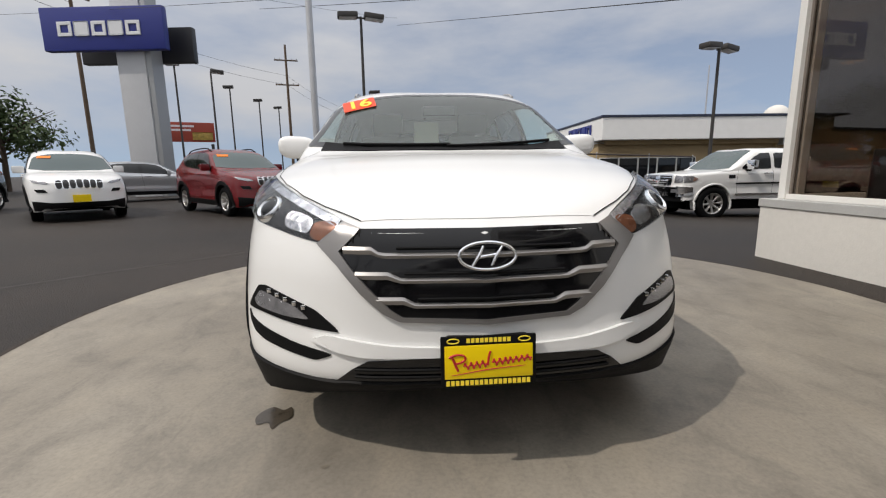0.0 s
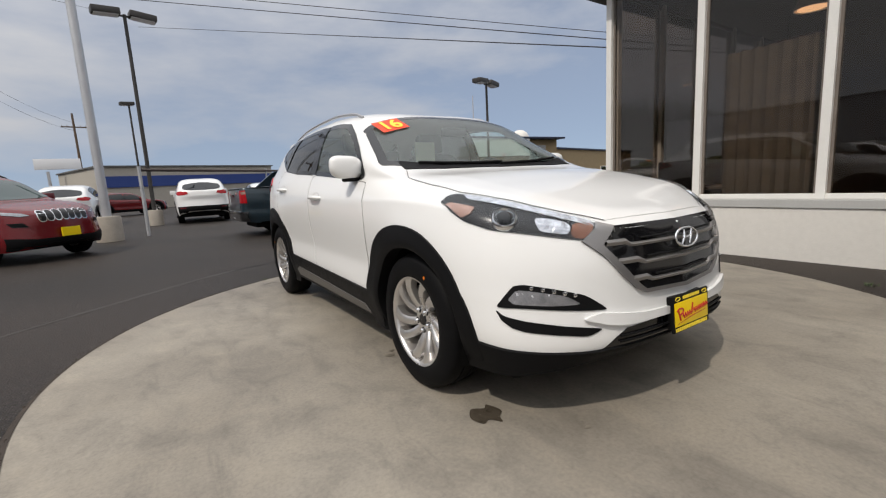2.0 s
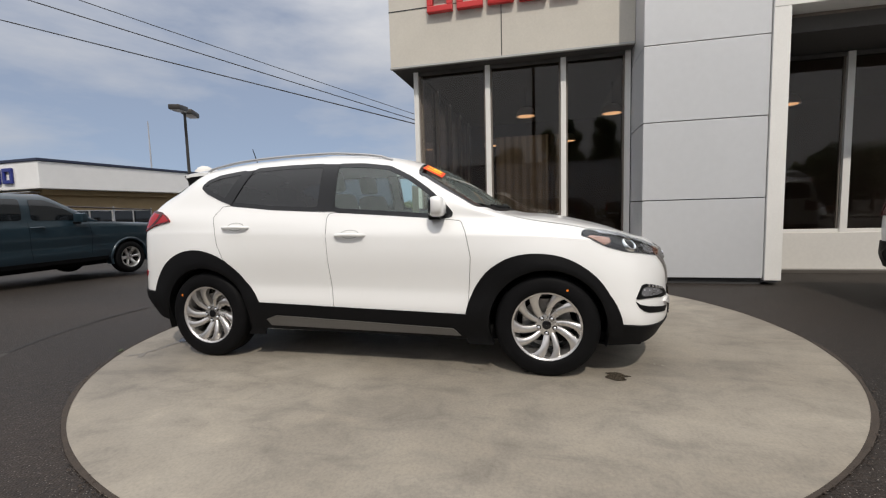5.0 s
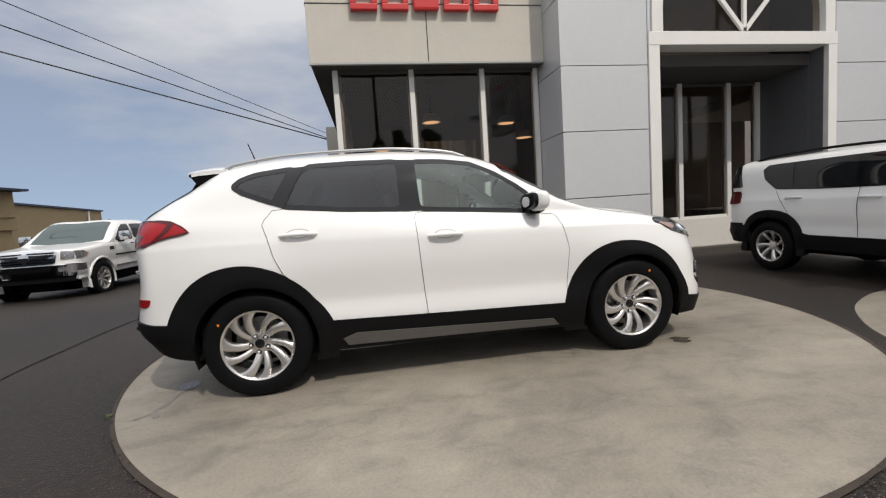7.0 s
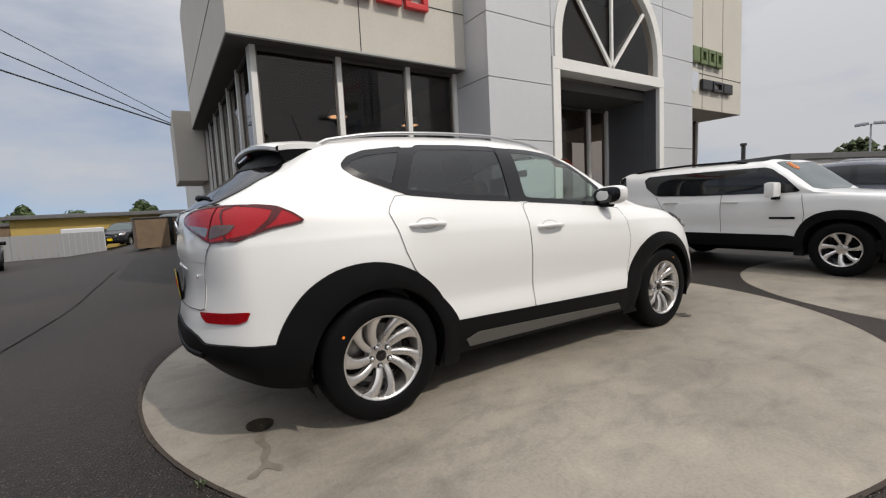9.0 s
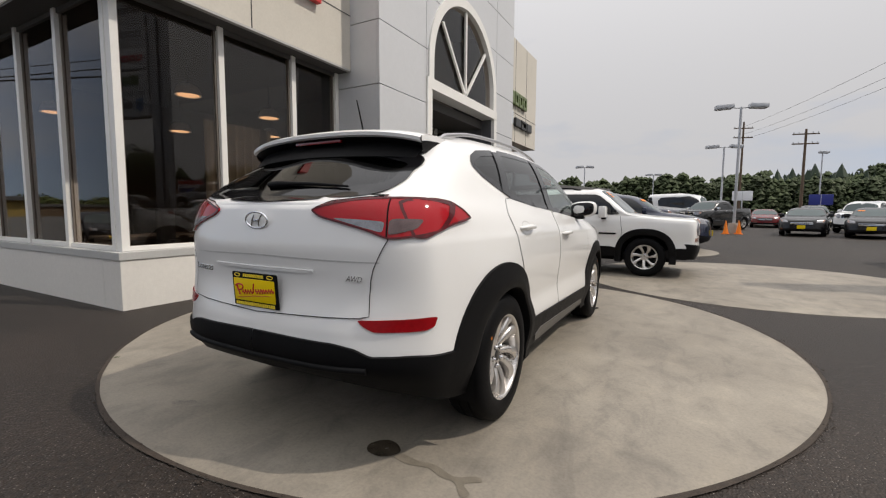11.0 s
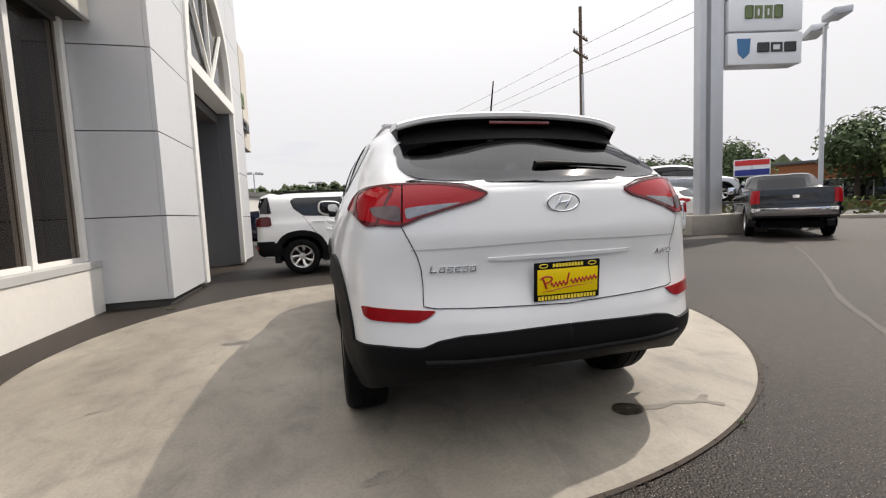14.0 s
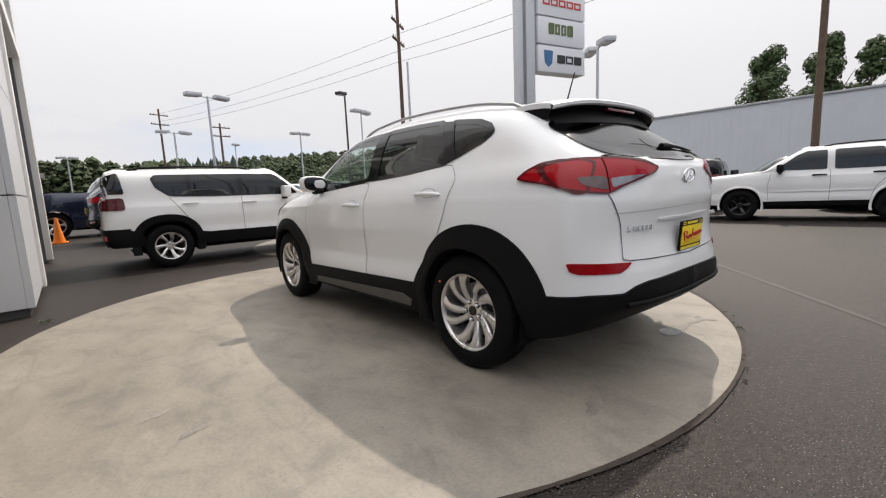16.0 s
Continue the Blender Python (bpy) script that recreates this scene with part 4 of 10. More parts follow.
def badge(parent, m, w, h):
    """A chrome oval ring with a slanted bar shape inside."""
    bm = bmesh.new()
    ring = [(w / 2 * math.cos(a), -0.006, h / 2 * math.sin(a)) for a in np.linspace(0, 2 * math.pi, 41)]
    sweep(bm, ring, 0.0055, 8, caps=False)
    for x, s in ((-0.17, 0.10), (0.17, 0.10)):
        sweep(bm, [((x - s) * w, -0.006, -h * 0.36), ((x * 0.9) * w, -0.010, 0.0), ((x + s) * w, -0.006, h * 0.36)], [0.004, 0.0065, 0.004], 8)
    sweep(bm, [(-0.20 * w, -0.008, -0.06 * h), (0.20 * w, -0.008, 0.06 * h)], 0.0055, 8)
    ob = part("badge", bm, CHROME, parent, "chrome oval badge")
    ob.matrix_basis = m
    return ob


# body white darkened to paint the shading round the handle cups
RECESS_SHADE = mat("handle_cup_shade_white", (0.42, 0.42, 0.41), 0.35)
STICKRED = mat("red_orange_sticker", (0.75, 0.06, 0.01), 0.5)


def main_suv():
    car = root("car", Matrix.Identity(4), "white compact SUV with black cladding on the concrete pad", "car")
    skin = Skin(suv_curves(), 190, 85)
    arch = {-1.335: 0.418, 1.335: 0.424}
    win_polys = [FRONT_WIN, REAR_WIN, QUARTER_WIN]

    def holes(x, y, z):
        for hy, r in arch.items():
            if abs(x) > 0.45 and math.hypot(y - hy, z - 0.345) < r:
                return True
        if abs(x) > 0.52 and z > 1.05:
            if any(inside(p, y, z) for p in win_polys):
                return True
        if z > 1.08 and -1.05 < y < -0.38 and inside(WINDSHIELD, x, y):
            return True
        if y > 1.62 and z > 1.18 and inside(BACKLIGHT, x, z):
            return True
        return z < 0.30 and abs(x) < 0.80 and abs(y) < 0.9
    body = part("body", skin.shell(holes), WHITE, car, "glossy white painted body")

    # doors, hood, tailgate and filler flap stand a hair proud of a dark gap
    fdoor = [(0.205, 0.405), (0.235, 0.80), (0.255, 1.145), (-0.20, 1.118), (-0.62, 1.078), (-0.76, 1.062), (-0.80, 0.98), (-0.835, 0.82), (-0.82, 0.62), (-0.80, 0.39)]
    rdoor = [(0.225, 0.405), (0.255, 0.80), (0.275, 1.148), (0.75, 1.178), (1.10, 1.218), (1.181, 1.212), (1.232, 1.15), (1.243, 1.12), (1.213, 1.036), (1.18, 0.91), (1.13, 0.80), (0.98, 0.66), (0.92, 0.52), (0.90, 0.41)]
    for view, sg in (("right", -1), ("left", 1)):
        for nm, poly in (("front_door", fdoor), ("rear_door", rdoor)):
            d = part("door", skin.lay(view, poly, 0.0026, 0.024, 0.003), WHITE, car, "white " + nm.replace("_", " "))
            line = crisp(poly, 0.12) + [crisp(poly, 0.12)[0]] if nm == "front_door" else poly[2:] + [poly[0]]
            part("door_gap", skin.strip(view, dense(line, 5), 0.0030, 0.0036), SEAM, d)
            hy = 0.055 if nm == "front_door" else 1.02
            hz = 0.975 if nm == "front_door" else 1.045
            p, n = skin.at(view, hy, hz)
            bm = bmesh.new()
            sweep(bm, [(p.x + sg * q, hy + o, hz + 0.006 * (1 - (o / 0.115) ** 2)) for o, q in ((-0.118, 0.0), (-0.10, 0.022), (-0.05, 0.032), (0, 0.035), (0.05, 0.032), (0.10, 0.022), (0.118, 0.0))],
                  [0.008, 0.013, 0.0145, 0.015, 0.0145, 0.013, 0.008], 10)
            part("door_handle", bm, WHITE, d)
            cup = [(hy + 0.075 * math.cos(a), hz + 0.008 + 0.032 * math.sin(a)) for a in np.linspace(0, 6.283, 20, endpoint=False)]
            # flat ring whose grey paints the cup's shaded edge; the skin isn't hollowed
            part("handle_cup_shade", skin.border(view, cup, 0.0, 0.006, 0.0034), RECESS_SHADE, d)
        # greenhouse trim and panes
        for poly in win_polys:
            part("window_trim", skin.border(view, crisp(poly, 0.12, 4), 0.022, 0.012, 0.004), GLOSSB, car, "gloss black window surround")
        for poly in ([(0.210, 1.150), (0.215, 1.512), (0.345, 1.518), (0.345, 1.158)], [(1.108, 1.222), (0.972, 1.500), (1.072, 1.494), (1.190, 1.252)]):
            part("pillar_cover", skin.lay(view, poly, 0.0075, 0.03, 0.004), GLOSSB, car, "gloss black pillar cover")
        for nm, poly, mt in (("front_side_window", FRONT_WIN, GLASS), ("rear_side_window", REAR_WIN, PRIV), ("quarter_window", QUARTER_WIN, PRIV)):
            w = part("side_window", skin.lay(view, ring_outline(poly, 0.012), 0.0018, 0.04, 0), mt, car, nm.replace("_", " "))
            w.visible_shadow = mt is BACKGLASS
        # wheel arch and sill cladding
        for hy, r1 in ((-1.335, ((-22, 3, 21, 44, 61, 88, 120, 150, 179, 202), (0.56, 0.556, 0.545, 0.542, 0.528, 0.492, 0.468, 0.455, 0.485, 0.50))),
                       (1.335, ((-3, 17, 30, 47, 63, 82, 102, 122, 145, 165, 202), (0.575, 0.571, 0.570, 0.571, 0.560, 0.536, 0.509, 0.486, 0.474, 0.505, 0.53)))):
            c = 0.345
            aa = np.linspace(radians(-22 if hy < 0 else -3), radians(202 if hy > 0 else 188), 40)
            ra, rr = r1
            out = [(hy + q * math.cos(a), c + q * math.sin(a)) for a, q in ((a, float(np.interp(math.degrees(a), ra, rr))) for a in aa)]
            inn = [(hy + 0.386 * math.cos(a), c + 0.386 * math.sin(a)) for a in aa]
            bm = bmesh.new()
            rows = []
            for (ou, ov), (iu, iv) in zip(out, inn):
                row = []
                for t in (0, 0.02, 0.3, 0.6, 0.88, 1.0):
                    u, v = ou + (iu - ou) * t, max(ov + (iv - ov) * t, 0.20)
                    p, n = skin.at(view, u, v)
                    if p is None:
                        p, n = Vector((sg * 0.86, u, v)), Vector((sg, 0, 0))
                    o = (0.000, 0.011, 0.014, 0.016, 0.018, 0.010)[(0, 0.02, 0.3, 0.6, 0.88, 1.0).index(t)]
                    row.append(bm.verts.new(p + n * o))
                row.append(bm.verts.new(row[-1].co - Vector((sg * 0.07, 0, 0))))
                rows.append(row)
            for a, b in zip(rows, rows[1:]):
                for i in range(6):
                    bm.faces.new((a[i], a[i + 1], b[i + 1], b[i]))
            bmesh.ops.recalc_face_normals(bm, faces=bm.faces)
            part("arch_cladding", bm, CLAD, car, "black plastic wheel arch cladding")
            bm = bmesh.new()
            lathe(bm, [(-0.17, 0.395), (0.17, 0.395), (0.17, 0.05)], 40)
            if sg > 0:
                bmesh.ops.scale(bm, vec=(-1, 1, 1), verts=bm.verts)
            bmesh.ops.translate(bm, vec=(sg * 0.72, hy, 0.345), verts=bm.verts)
            low = [v for v in bm.verts if v.co.z < 0.21]
            bmesh.ops.delete(bm, geom=low, context="VERTS")
            part("wheel_house", bm, SEAM, car)
        sill = [(-0.93, 0.235), (-0.90, 0.405), (-0.80, 0.420), (0.20, 0.445), (0.84, 0.465), (0.93, 0.46), (0.96, 0.255)]
        part("sill_cladding", skin.lay(view, sill, 0.013, 0.05, 0.02), CLAD, car, "black plastic sill cladding")
        low = [(-0.75, 0.262), (-0.70, 0.316), (0.70, 0.368), (0.79, 0.335), (0.76, 0.285)]
        part("sill_garnish", skin.lay(view, low, 0.019, 0.05, 0.02), CLAD2, car, "grey satin lower sill strip")
        # front corner panel gap and fuel flap
        # tail lamp on the flank
        tl = [(1.686, 1.107), (1.733, 1.146), (1.802, 1.180), (1.90, 1.192), (2.035, 1.180), (2.035, 1.030), (1.995, 1.024), (1.931, 1.052), (1.84, 1.078), (1.740, 1.094)]
        lamp = part("tail_light", skin.lay(view, crisp(tl, 0.25), 0.0108, 0.02, 0.008), REDLENS, car, "red tail light wrapping the corner")
        part("lamp_edge", skin.border(view, crisp(tl, 0.25), 0.001, 0.008, 0.0128), SMOKED, lamp)
        # headlight, fog lamp bezel and lower slot at the corner
    for sg in (1, -1):
        fl = (lambda pts: pts) if sg > 0 else mirror_u
        head = fl([(0.436, 0.840), (0.479, 0.811), (0.518, 0.779), (0.602, 0.794), (0.698, 0.815), (0.794, 0.834), (0.836, 0.868), (0.849, 0.912), (0.848, 0.948), (0.812, 0.976), (0.779, 0.986), (0.701, 0.955), (0.599, 0.910), (0.507, 0.874)])
        hp = crisp(head, 0.22)
        lamp = part("headlight", skin.lay("front", hp, 0.003, 0.02, 0.004), LAMPIN, car, "dark headlight with chrome projector")
        p, n = skin.at("front", sg * 0.738, 0.878)
        bm = bmesh.new()
        lathe(bm, [(-0.010, 0.056), (0.010, 0.054), (0.016, 0.046), (0.006, 0.040), (0.004, 0.036)], 28)
        r = part("projector_ring", bm, CHROME, lamp)
        q = n.to_track_quat("X", "Z").to_matrix().to_4x4()
        r.matrix_basis = Matrix.Translation(p) @ q
        bm = bmesh.new()
        lathe(bm, [(0.004, 0.040), (0.016, 0.030), (0.022, 0.016), (0.023, 0.001)], 28)
        e = part("projector_lens", bm, CARGLASS, lamp)
        e.matrix_basis = Matrix.Translation(p) @ q
        part("reflector", skin.lay("front", smooth_loop(fl([(0.566, 0.812), (0.60, 0.812), (0.655, 0.828), (0.640, 0.872), (0.555, 0.850)]), 4), 0.006, 0.015, 0.002), FACET, lamp)
        part("turn_signal", skin.lay("front", smooth_loop(fl([(0.468, 0.829), (0.518, 0.789), (0.556, 0.800), (0.541, 0.838), (0.485, 0.843)]), 3), 0.008, 0.015, 0.002), TURNAMB, lamp, "amber turn signal")
        part("side_marker", skin.lay("front", crisp(fl([(0.846, 0.937), (0.828, 0.946), (0.789, 0.925), (0.816, 0.902), (0.837, 0.884)]), 0.12), 0.008, 0.015, 0.002), AMBER, lamp, "amber side marker")
        part("light_strip", skin.strip("front", dense(fl([(0.46, 0.838), (0.51, 0.858), (0.60, 0.894), (0.70, 0.937), (0.775, 0.967)]), 6), 0.024, 0.008), FACET, lamp)
        ln = part("lens", skin.lay("front", hp, 0.014, 0.02, 0.010), LENS, lamp, "clear lens")
        ln.visible_shadow = False
        bez = crisp(fl([(0.829, 0.528), (0.802, 0.575), (0.774, 0.614), (0.743, 0.619), (0.65, 0.597), (0.549, 0.567), (0.485, 0.519), (0.468, 0.500), (0.56, 0.505), (0.649, 0.513), (0.75, 0.524)]), 0.2)
        bz = part("fog_bezel", skin.lay("front", bez, 0.005, 0.02, 0.006), CLAD, car, "black fog lamp bezel")
        fg = crisp(fl([(0.795, 0.560), (0.765, 0.600), (0.62, 0.570), (0.565, 0.532), (0.66, 0.530), (0.78, 0.540)]), 0.2)
        part("fog_lamp", skin.lay("front", fg, 0.006, 0.02, 0.004), CLEARLENS, bz)
        for i in range(5):
            p, n = skin.at("front", sg * (0.59 + 0.034 * i), 0.571 + 0.0085 * i)
            part("daylight_diode", boxm(p.x - 0.007, p.y - 0.014, p.z - 0.007, p.x + 0.007, p.y + 0.002, p.z + 0.007, 0.002), CHROME, bz)
        slot = crisp(fl([(0.830, 0.518), (0.811, 0.492), (0.755, 0.472), (0.631, 0.447), (0.488, 0.426), (0.552, 0.399), (0.66, 0.413), (0.755, 0.428), (0.795, 0.445), (0.820, 0.475)]), 0.2)
        part("bumper_slot", skin.lay("front", slot, 0.004, 0.02, 0.006), CLAD, car, "black slot in the bumper corner")
        tl = crisp(fl([(0.309, 1.143), (0.424, 1.173), (0.543, 1.188), (0.635, 1.192), (0.738, 1.192), (0.800, 1.170), (0.815, 1.120), (0.812, 1.052), (0.77, 1.034), (0.70, 1.024), (0.654, 1.022), (0.576, 1.055), (0.485, 1.080), (0.353, 1.113)]), 0.25)
        lamp = part("tail_light", skin.lay("rear", tl, 0.011, 0.02, 0.010), REDLENS, car, "red and clear tail light")
        part("lamp_window", skin.lay("rear", crisp(fl([(0.640, 1.092), (0.582, 1.099), (0.420, 1.108), (0.483, 1.090), (0.574, 1.065), (0.636, 1.048)])), 0.0135, 0.02, 0.003), LAMPWIN, lamp, "clear reversing lamp")
        part("lamp_edge", skin.border("rear", tl, 0.001, 0.007, 0.0130), SMOKED, lamp)
        part("lamp_band", skin.lay("rear", crisp(fl([(0.655, 1.105), (0.766, 1.103), (0.752, 1.064), (0.690, 1.044), (0.657, 1.040)])), 0.0135, 0.02, 0.003), GREYLENS, lamp)
        part("lamp_seam", skin.strip("rear", dense(fl([(0.636, 1.192), (0.648, 1.10), (0.654, 1.024)]), 6), 0.005, 0.0125), SEAM, lamp)
        part("rear_reflector", skin.lay("rear", crisp(fl([(0.545, 0.682), (0.70, 0.690), (0.826, 0.697), (0.818, 0.655), (0.795, 0.641), (0.62, 0.636), (0.578, 0.655)]), 0.15), 0.006, 0.02, 0.004), REDREFL, car, "red reflector in the rear bumper")
        # roof rail
        bm = bmesh.new()
        ry = np.linspace(-0.18, 1.55, 20)
        pr, rad = [], []
        for i, y in enumerate(ry):
            pt, n = skin.at("top", sg * 0.575, y)
            pr.append((sg * 0.575, y, pt.z + 0.004 + 0.030 * math.sin(math.pi * min(1, max(0, i / 19))) ** 0.35))
            rad.append(0.011)
        sweep(bm, pr, rad, 8)
        part("roof_rail", bm, RAIL, car, "silver roof rail")
        # mirror
        bm = bmesh.new()
        bmesh.ops.create_uvsphere(bm, u_segments=20, v_segments=12, radius=1)
        for v in bm.verts:
            x, y, z = v.co
            sq = lambda c, e: math.copysign(abs(c) ** e, c)
            v.co = (sg * 0.908 + 0.114 * sq(x, 0.62), -0.605 + (0.062 - 0.014 * x * sg) * sq(y, 0.7) - 0.03 * (x * sg), 1.164 + 0.071 * sq(z, 0.7) + 0.01 * x * sg)
        mr = part("door_mirror", bm, WHITE, car, "white door mirror")
        part("mirror_base", boxm(min(sg * 0.80, sg * 0.92), -0.635, 1.075, max(sg * 0.80, sg * 0.92), -0.545, 1.112, 0.012), CLAD, mr)
        bm = bmesh.new()
        bmesh.ops.create_uvsphere(bm, u_segments=20, v_segments=10, radius=1)
        for v in bm.verts:
            x, y, z = v.co
            sq = lambda c, e: math.copysign(abs(c) ** e, c)
            v.co = (sg * 0.905 + 0.098 * sq(x, 0.6), -0.556 - 0.03 * (x * sg) + 0.012 * y, 1.164 + 0.060 * sq(z, 0.65) + 0.01 * x * sg)
        part("mirror_glass", bm, GLOSSB, mr)

    # windscreen, backlight and their black borders
    for nm, view, poly, mt, grow in (("windshield", "top", WINDSHIELD, GLASS, 0.012), ("rear_window", "rear", BACKLIGHT, BACKGLASS, 0.012)):
        w = part(nm, skin.lay(view, ring_outline(smooth_loop(poly, 4), grow), 0.0022 if mt is GLASS else 0.0045, 0.04, 0), mt, car, "clear green-tinted windshield" if mt is GLASS else "dark tinted rear window")
        w.visible_shadow = mt is PRIV
        outer, inner = ring_outline(smooth_loop(poly, 6), 0.022), ring_outline(smooth_loop(poly, 6), -0.030)
        bm = bmesh.new()
        n = len(outer)
        vv = []
        for o, i in zip(outer, inner):
            row = []
            for t in (0, 0.25, 0.5, 0.75, 1):
                p, nn = skin.at(view, o[0] + (i[0] - o[0]) * t, o[1] + (i[1] - o[1]) * t)
                row.append(bm.verts.new(p + nn * (0.0032 if mt is GLASS else 0.0070)))
            vv.append(row)
        for i in range(n):
            for j in range(4):
                bm.faces.new((vv[i][j], vv[i][j + 1], vv[(i + 1) % n][j + 1], vv[(i + 1) % n][j]))
        bmesh.ops.recalc_face_normals(bm, faces=bm.faces)
        part("glass_border", bm, GLOSSB, car)
    # hood with its gap
    hood = [(0, -2.135), (0.39, -2.088), (0.52, -1.985), (0.61, -1.895), (0.70, -1.765), (0.765, -1.60), (0.785, -1.40), (0.775, -1.15), (0.70, -1.00), (0.45, -1.045), (0, -1.075)]
    hl = hood + [(-u, v) for u, v in hood[-2:0:-1]]
    hd = part("hood", skin.lay("top", hl, 0.0026, 0.024, 0.003), WHITE, car, "glossy white hood")
    for fl in (lambda p: p, mirror_u):
        part("hood_gap", skin.strip("top", dense(fl(hood[1:10]), 4), 0.0034, 0.0036), SEAM, hd)
    cowl = [(-0.70, -0.985), (-0.45, -1.035), (0, -1.062), (0.45, -1.035), (0.70, -0.985), (0.69, -0.88), (0.45, -0.985), (0, -1.02), (-0.45, -0.985), (-0.69, -0.88)]
    part("cowl", skin.lay("top", cowl, 0.005, 0.05, 0.004), CLAD, car)
    for x0, x1, yy in ((-0.58, 0.02, 0.0), (0.0, 0.62, 0.0)):
        bm = bmesh.new()
        ps = []
        for t in np.linspace(0, 1, 9):
            x = x0 + (x1 - x0) * t
            p, n = skin.at("top", x, -1.015 + 0.10 * (x / 0.65) ** 2 + 0.02 * t)
            ps.append(p + n * 0.010)
        sweep(bm, ps, 0.009, 6)
        part("wiper", bm, CLAD, car, "black wiper blade")

    # grille
    hexa = [(0.391, 0.826), (0.462, 0.757), (0.412, 0.693), (0.348, 0.623), (0.303, 0.577), (0.265, 0.553), (0, 0.546)]
    hexa = hexa + [(-u, v) for u, v in hexa[-2::-1]]
    grille = part("grille", skin.lay("front", hexa, 0.005, 0.03, 0.008), GLOSSB, car, "black grille with three silver bars")
    rim_half = [(0.388, 0.823), (0.446, 0.842), (0.530, 0.777), (0.463, 0.714), (0.392, 0.630), (0.322, 0.567), (0.270, 0.542), (0, 0.533), (0, 0.547), (0.263, 0.556), (0.300, 0.581), (0.346, 0.627), (0.410, 0.696), (0.457, 0.757)]
    for fl in (lambda p: p, mirror_u):
        part("grille_frame", skin.lay("front", fl(rim_half), 0.013, 0.02, 0.010), GRILLE, grille, "satin silver grille surround")
    for z0, xw, kn in ((0.748, 0.445, 0.77), (0.672, 0.408, 0.70), (0.594, 0.345, 0.70)):
        bm = bmesh.new()
        prev = None
        for t in np.linspace(-1, 1, 41):
            x = xw * t
            e = min(1, max(0, (abs(t) - kn + 0.03) / 0.06))
            up, hgt = 0.015 * e, 0.017 + 0.007 * e
            p, n = skin.at("front", x, z0 + up)
            c = p + n * 0.004
            row = [bm.verts.new((c.x, c.y + 0.012, c.z - hgt / 2 - 0.004)), bm.verts.new((c.x, c.y - 0.006, c.z - hgt / 2)),
                   bm.verts.new((c.x, c.y - 0.011, c.z + hgt * 0.1)), bm.verts.new((c.x, c.y - 0.004, c.z + hgt / 2)), bm.verts.new((c.x, c.y + 0.012, c.z + hgt / 2))]
            if prev:
                for i in range(4):
                    bm.faces.new((prev[i], prev[i + 1], row[i + 1], row[i]))
            prev = row
        bmesh.ops.recalc_face_normals(bm, faces=bm.faces)
        part("grille_bar", bm, GRILLE, grille, "satin silver bar")
        bm = bmesh.new()
        for dz in (0.021,):
            ps = []
            for t in np.linspace(-0.62, 0.62, 15):
                p, n = skin.at("front", xw * t, z0 + dz)
                ps.append(p + n * 0.012)
            sweep(bm, ps, 0.0055, 6)
        part("grille_slat", bm, CLAD, grille)
    p, n = skin.at("front", 0, 0.752)
    badge(grille, Matrix.Translation((0, p.y - 0.020, 0.748)) @ pose(0, 0, 0, -12), 0.176, 0.084)
    # lower grille, valance, plate
    low = [(-0.497, 0.326), (-0.432, 0.382), (-0.378, 0.412), (-0.2, 0.420), (0.2, 0.420), (0.378, 0.412), (0.432, 0.382), (0.497, 0.326)]
    part("lower_grille", skin.lay("front", low, 0.004, 0.03, 0.005), GLOSSB, car, "black lower air intake")
    bm = bmesh.new()
    for z0 in (0.36, 0.385):
        ps = [skin.at("front", x, z0)[0] + Vector((0, -0.009, 0)) for x in np.linspace(-0.42, 0.42, 15)]
        sweep(bm, ps, 0.005, 6)
    part("intake_slat", bm, CLAD, car)
    part("front_valance", skin.band(0, 3.22, lambda q: float(np.interp(q, [0, 1.05, 1.15, 1.35, 1.70, 2.0, 2.4, 2.9, 3.22], [0.337, 0.337, 0.332, 0.331, 0.336, 0.342, 0.352, 0.366, 0.374])), 0.010, 60), CLAD, car, "black lower front valance")
    lip = [(-0.50, 0.492), (-0.30, 0.464), (0, 0.454), (0.30, 0.464), (0.50, 0.492), (0.57, 0.470), (0.47, 0.438), (0.38, 0.425), (0, 0.428), (-0.38, 0.425), (-0.47, 0.438), (-0.57, 0.470)]
    part("bumper_lip", skin.lay("front", crisp(lip, 0.2), 0.016, 0.02, 0.010), WHITE, car, "white lip across the bumper")
    p, n = skin.at("front", 0, 0.42)
    part("plate_bracket", boxm(-0.13, p.y - 0.018, 0.35, 0.13, p.y + 0.03, 0.495, 0.008), CLAD, car)
    plate_on(car, Matrix.Translation((0, p.y - 0.016, 0.422)) @ pose(0, 0, 0, -4))

    # tail: tailgate, spoiler, wiper, black bumper
    gate = [(-0.660, 1.020), (-0.632, 0.960), (-0.606, 0.900), (-0.594, 0.850), (-0.590, 0.78), (-0.594, 0.700), (-0.55, 0.690), (0, 0.672), (0.55, 0.690), (0.594, 0.700), (0.590, 0.78), (0.594, 0.850), (0.606, 0.900), (0.632, 0.960), (0.660, 1.020), (0.615, 1.06), (0.44, 1.118), (0.32, 1.150), (0.40, 1.180), (0.62, 1.205), (0.55, 1.208), (0, 1.198), (-0.55, 1.208), (-0.62, 1.205), (-0.40, 1.180), (-0.32, 1.150), (-0.44, 1.118), (-0.615, 1.06)]
    tg = part("tailgate", skin.lay("rear", gate, 0.0026, 0.024, 0.003), WHITE, car, "white tailgate")
    part("tailgate_gap", skin.strip("rear", dense(gate + [gate[0]], 4), 0.0036, 0.0050), SEAM, tg)
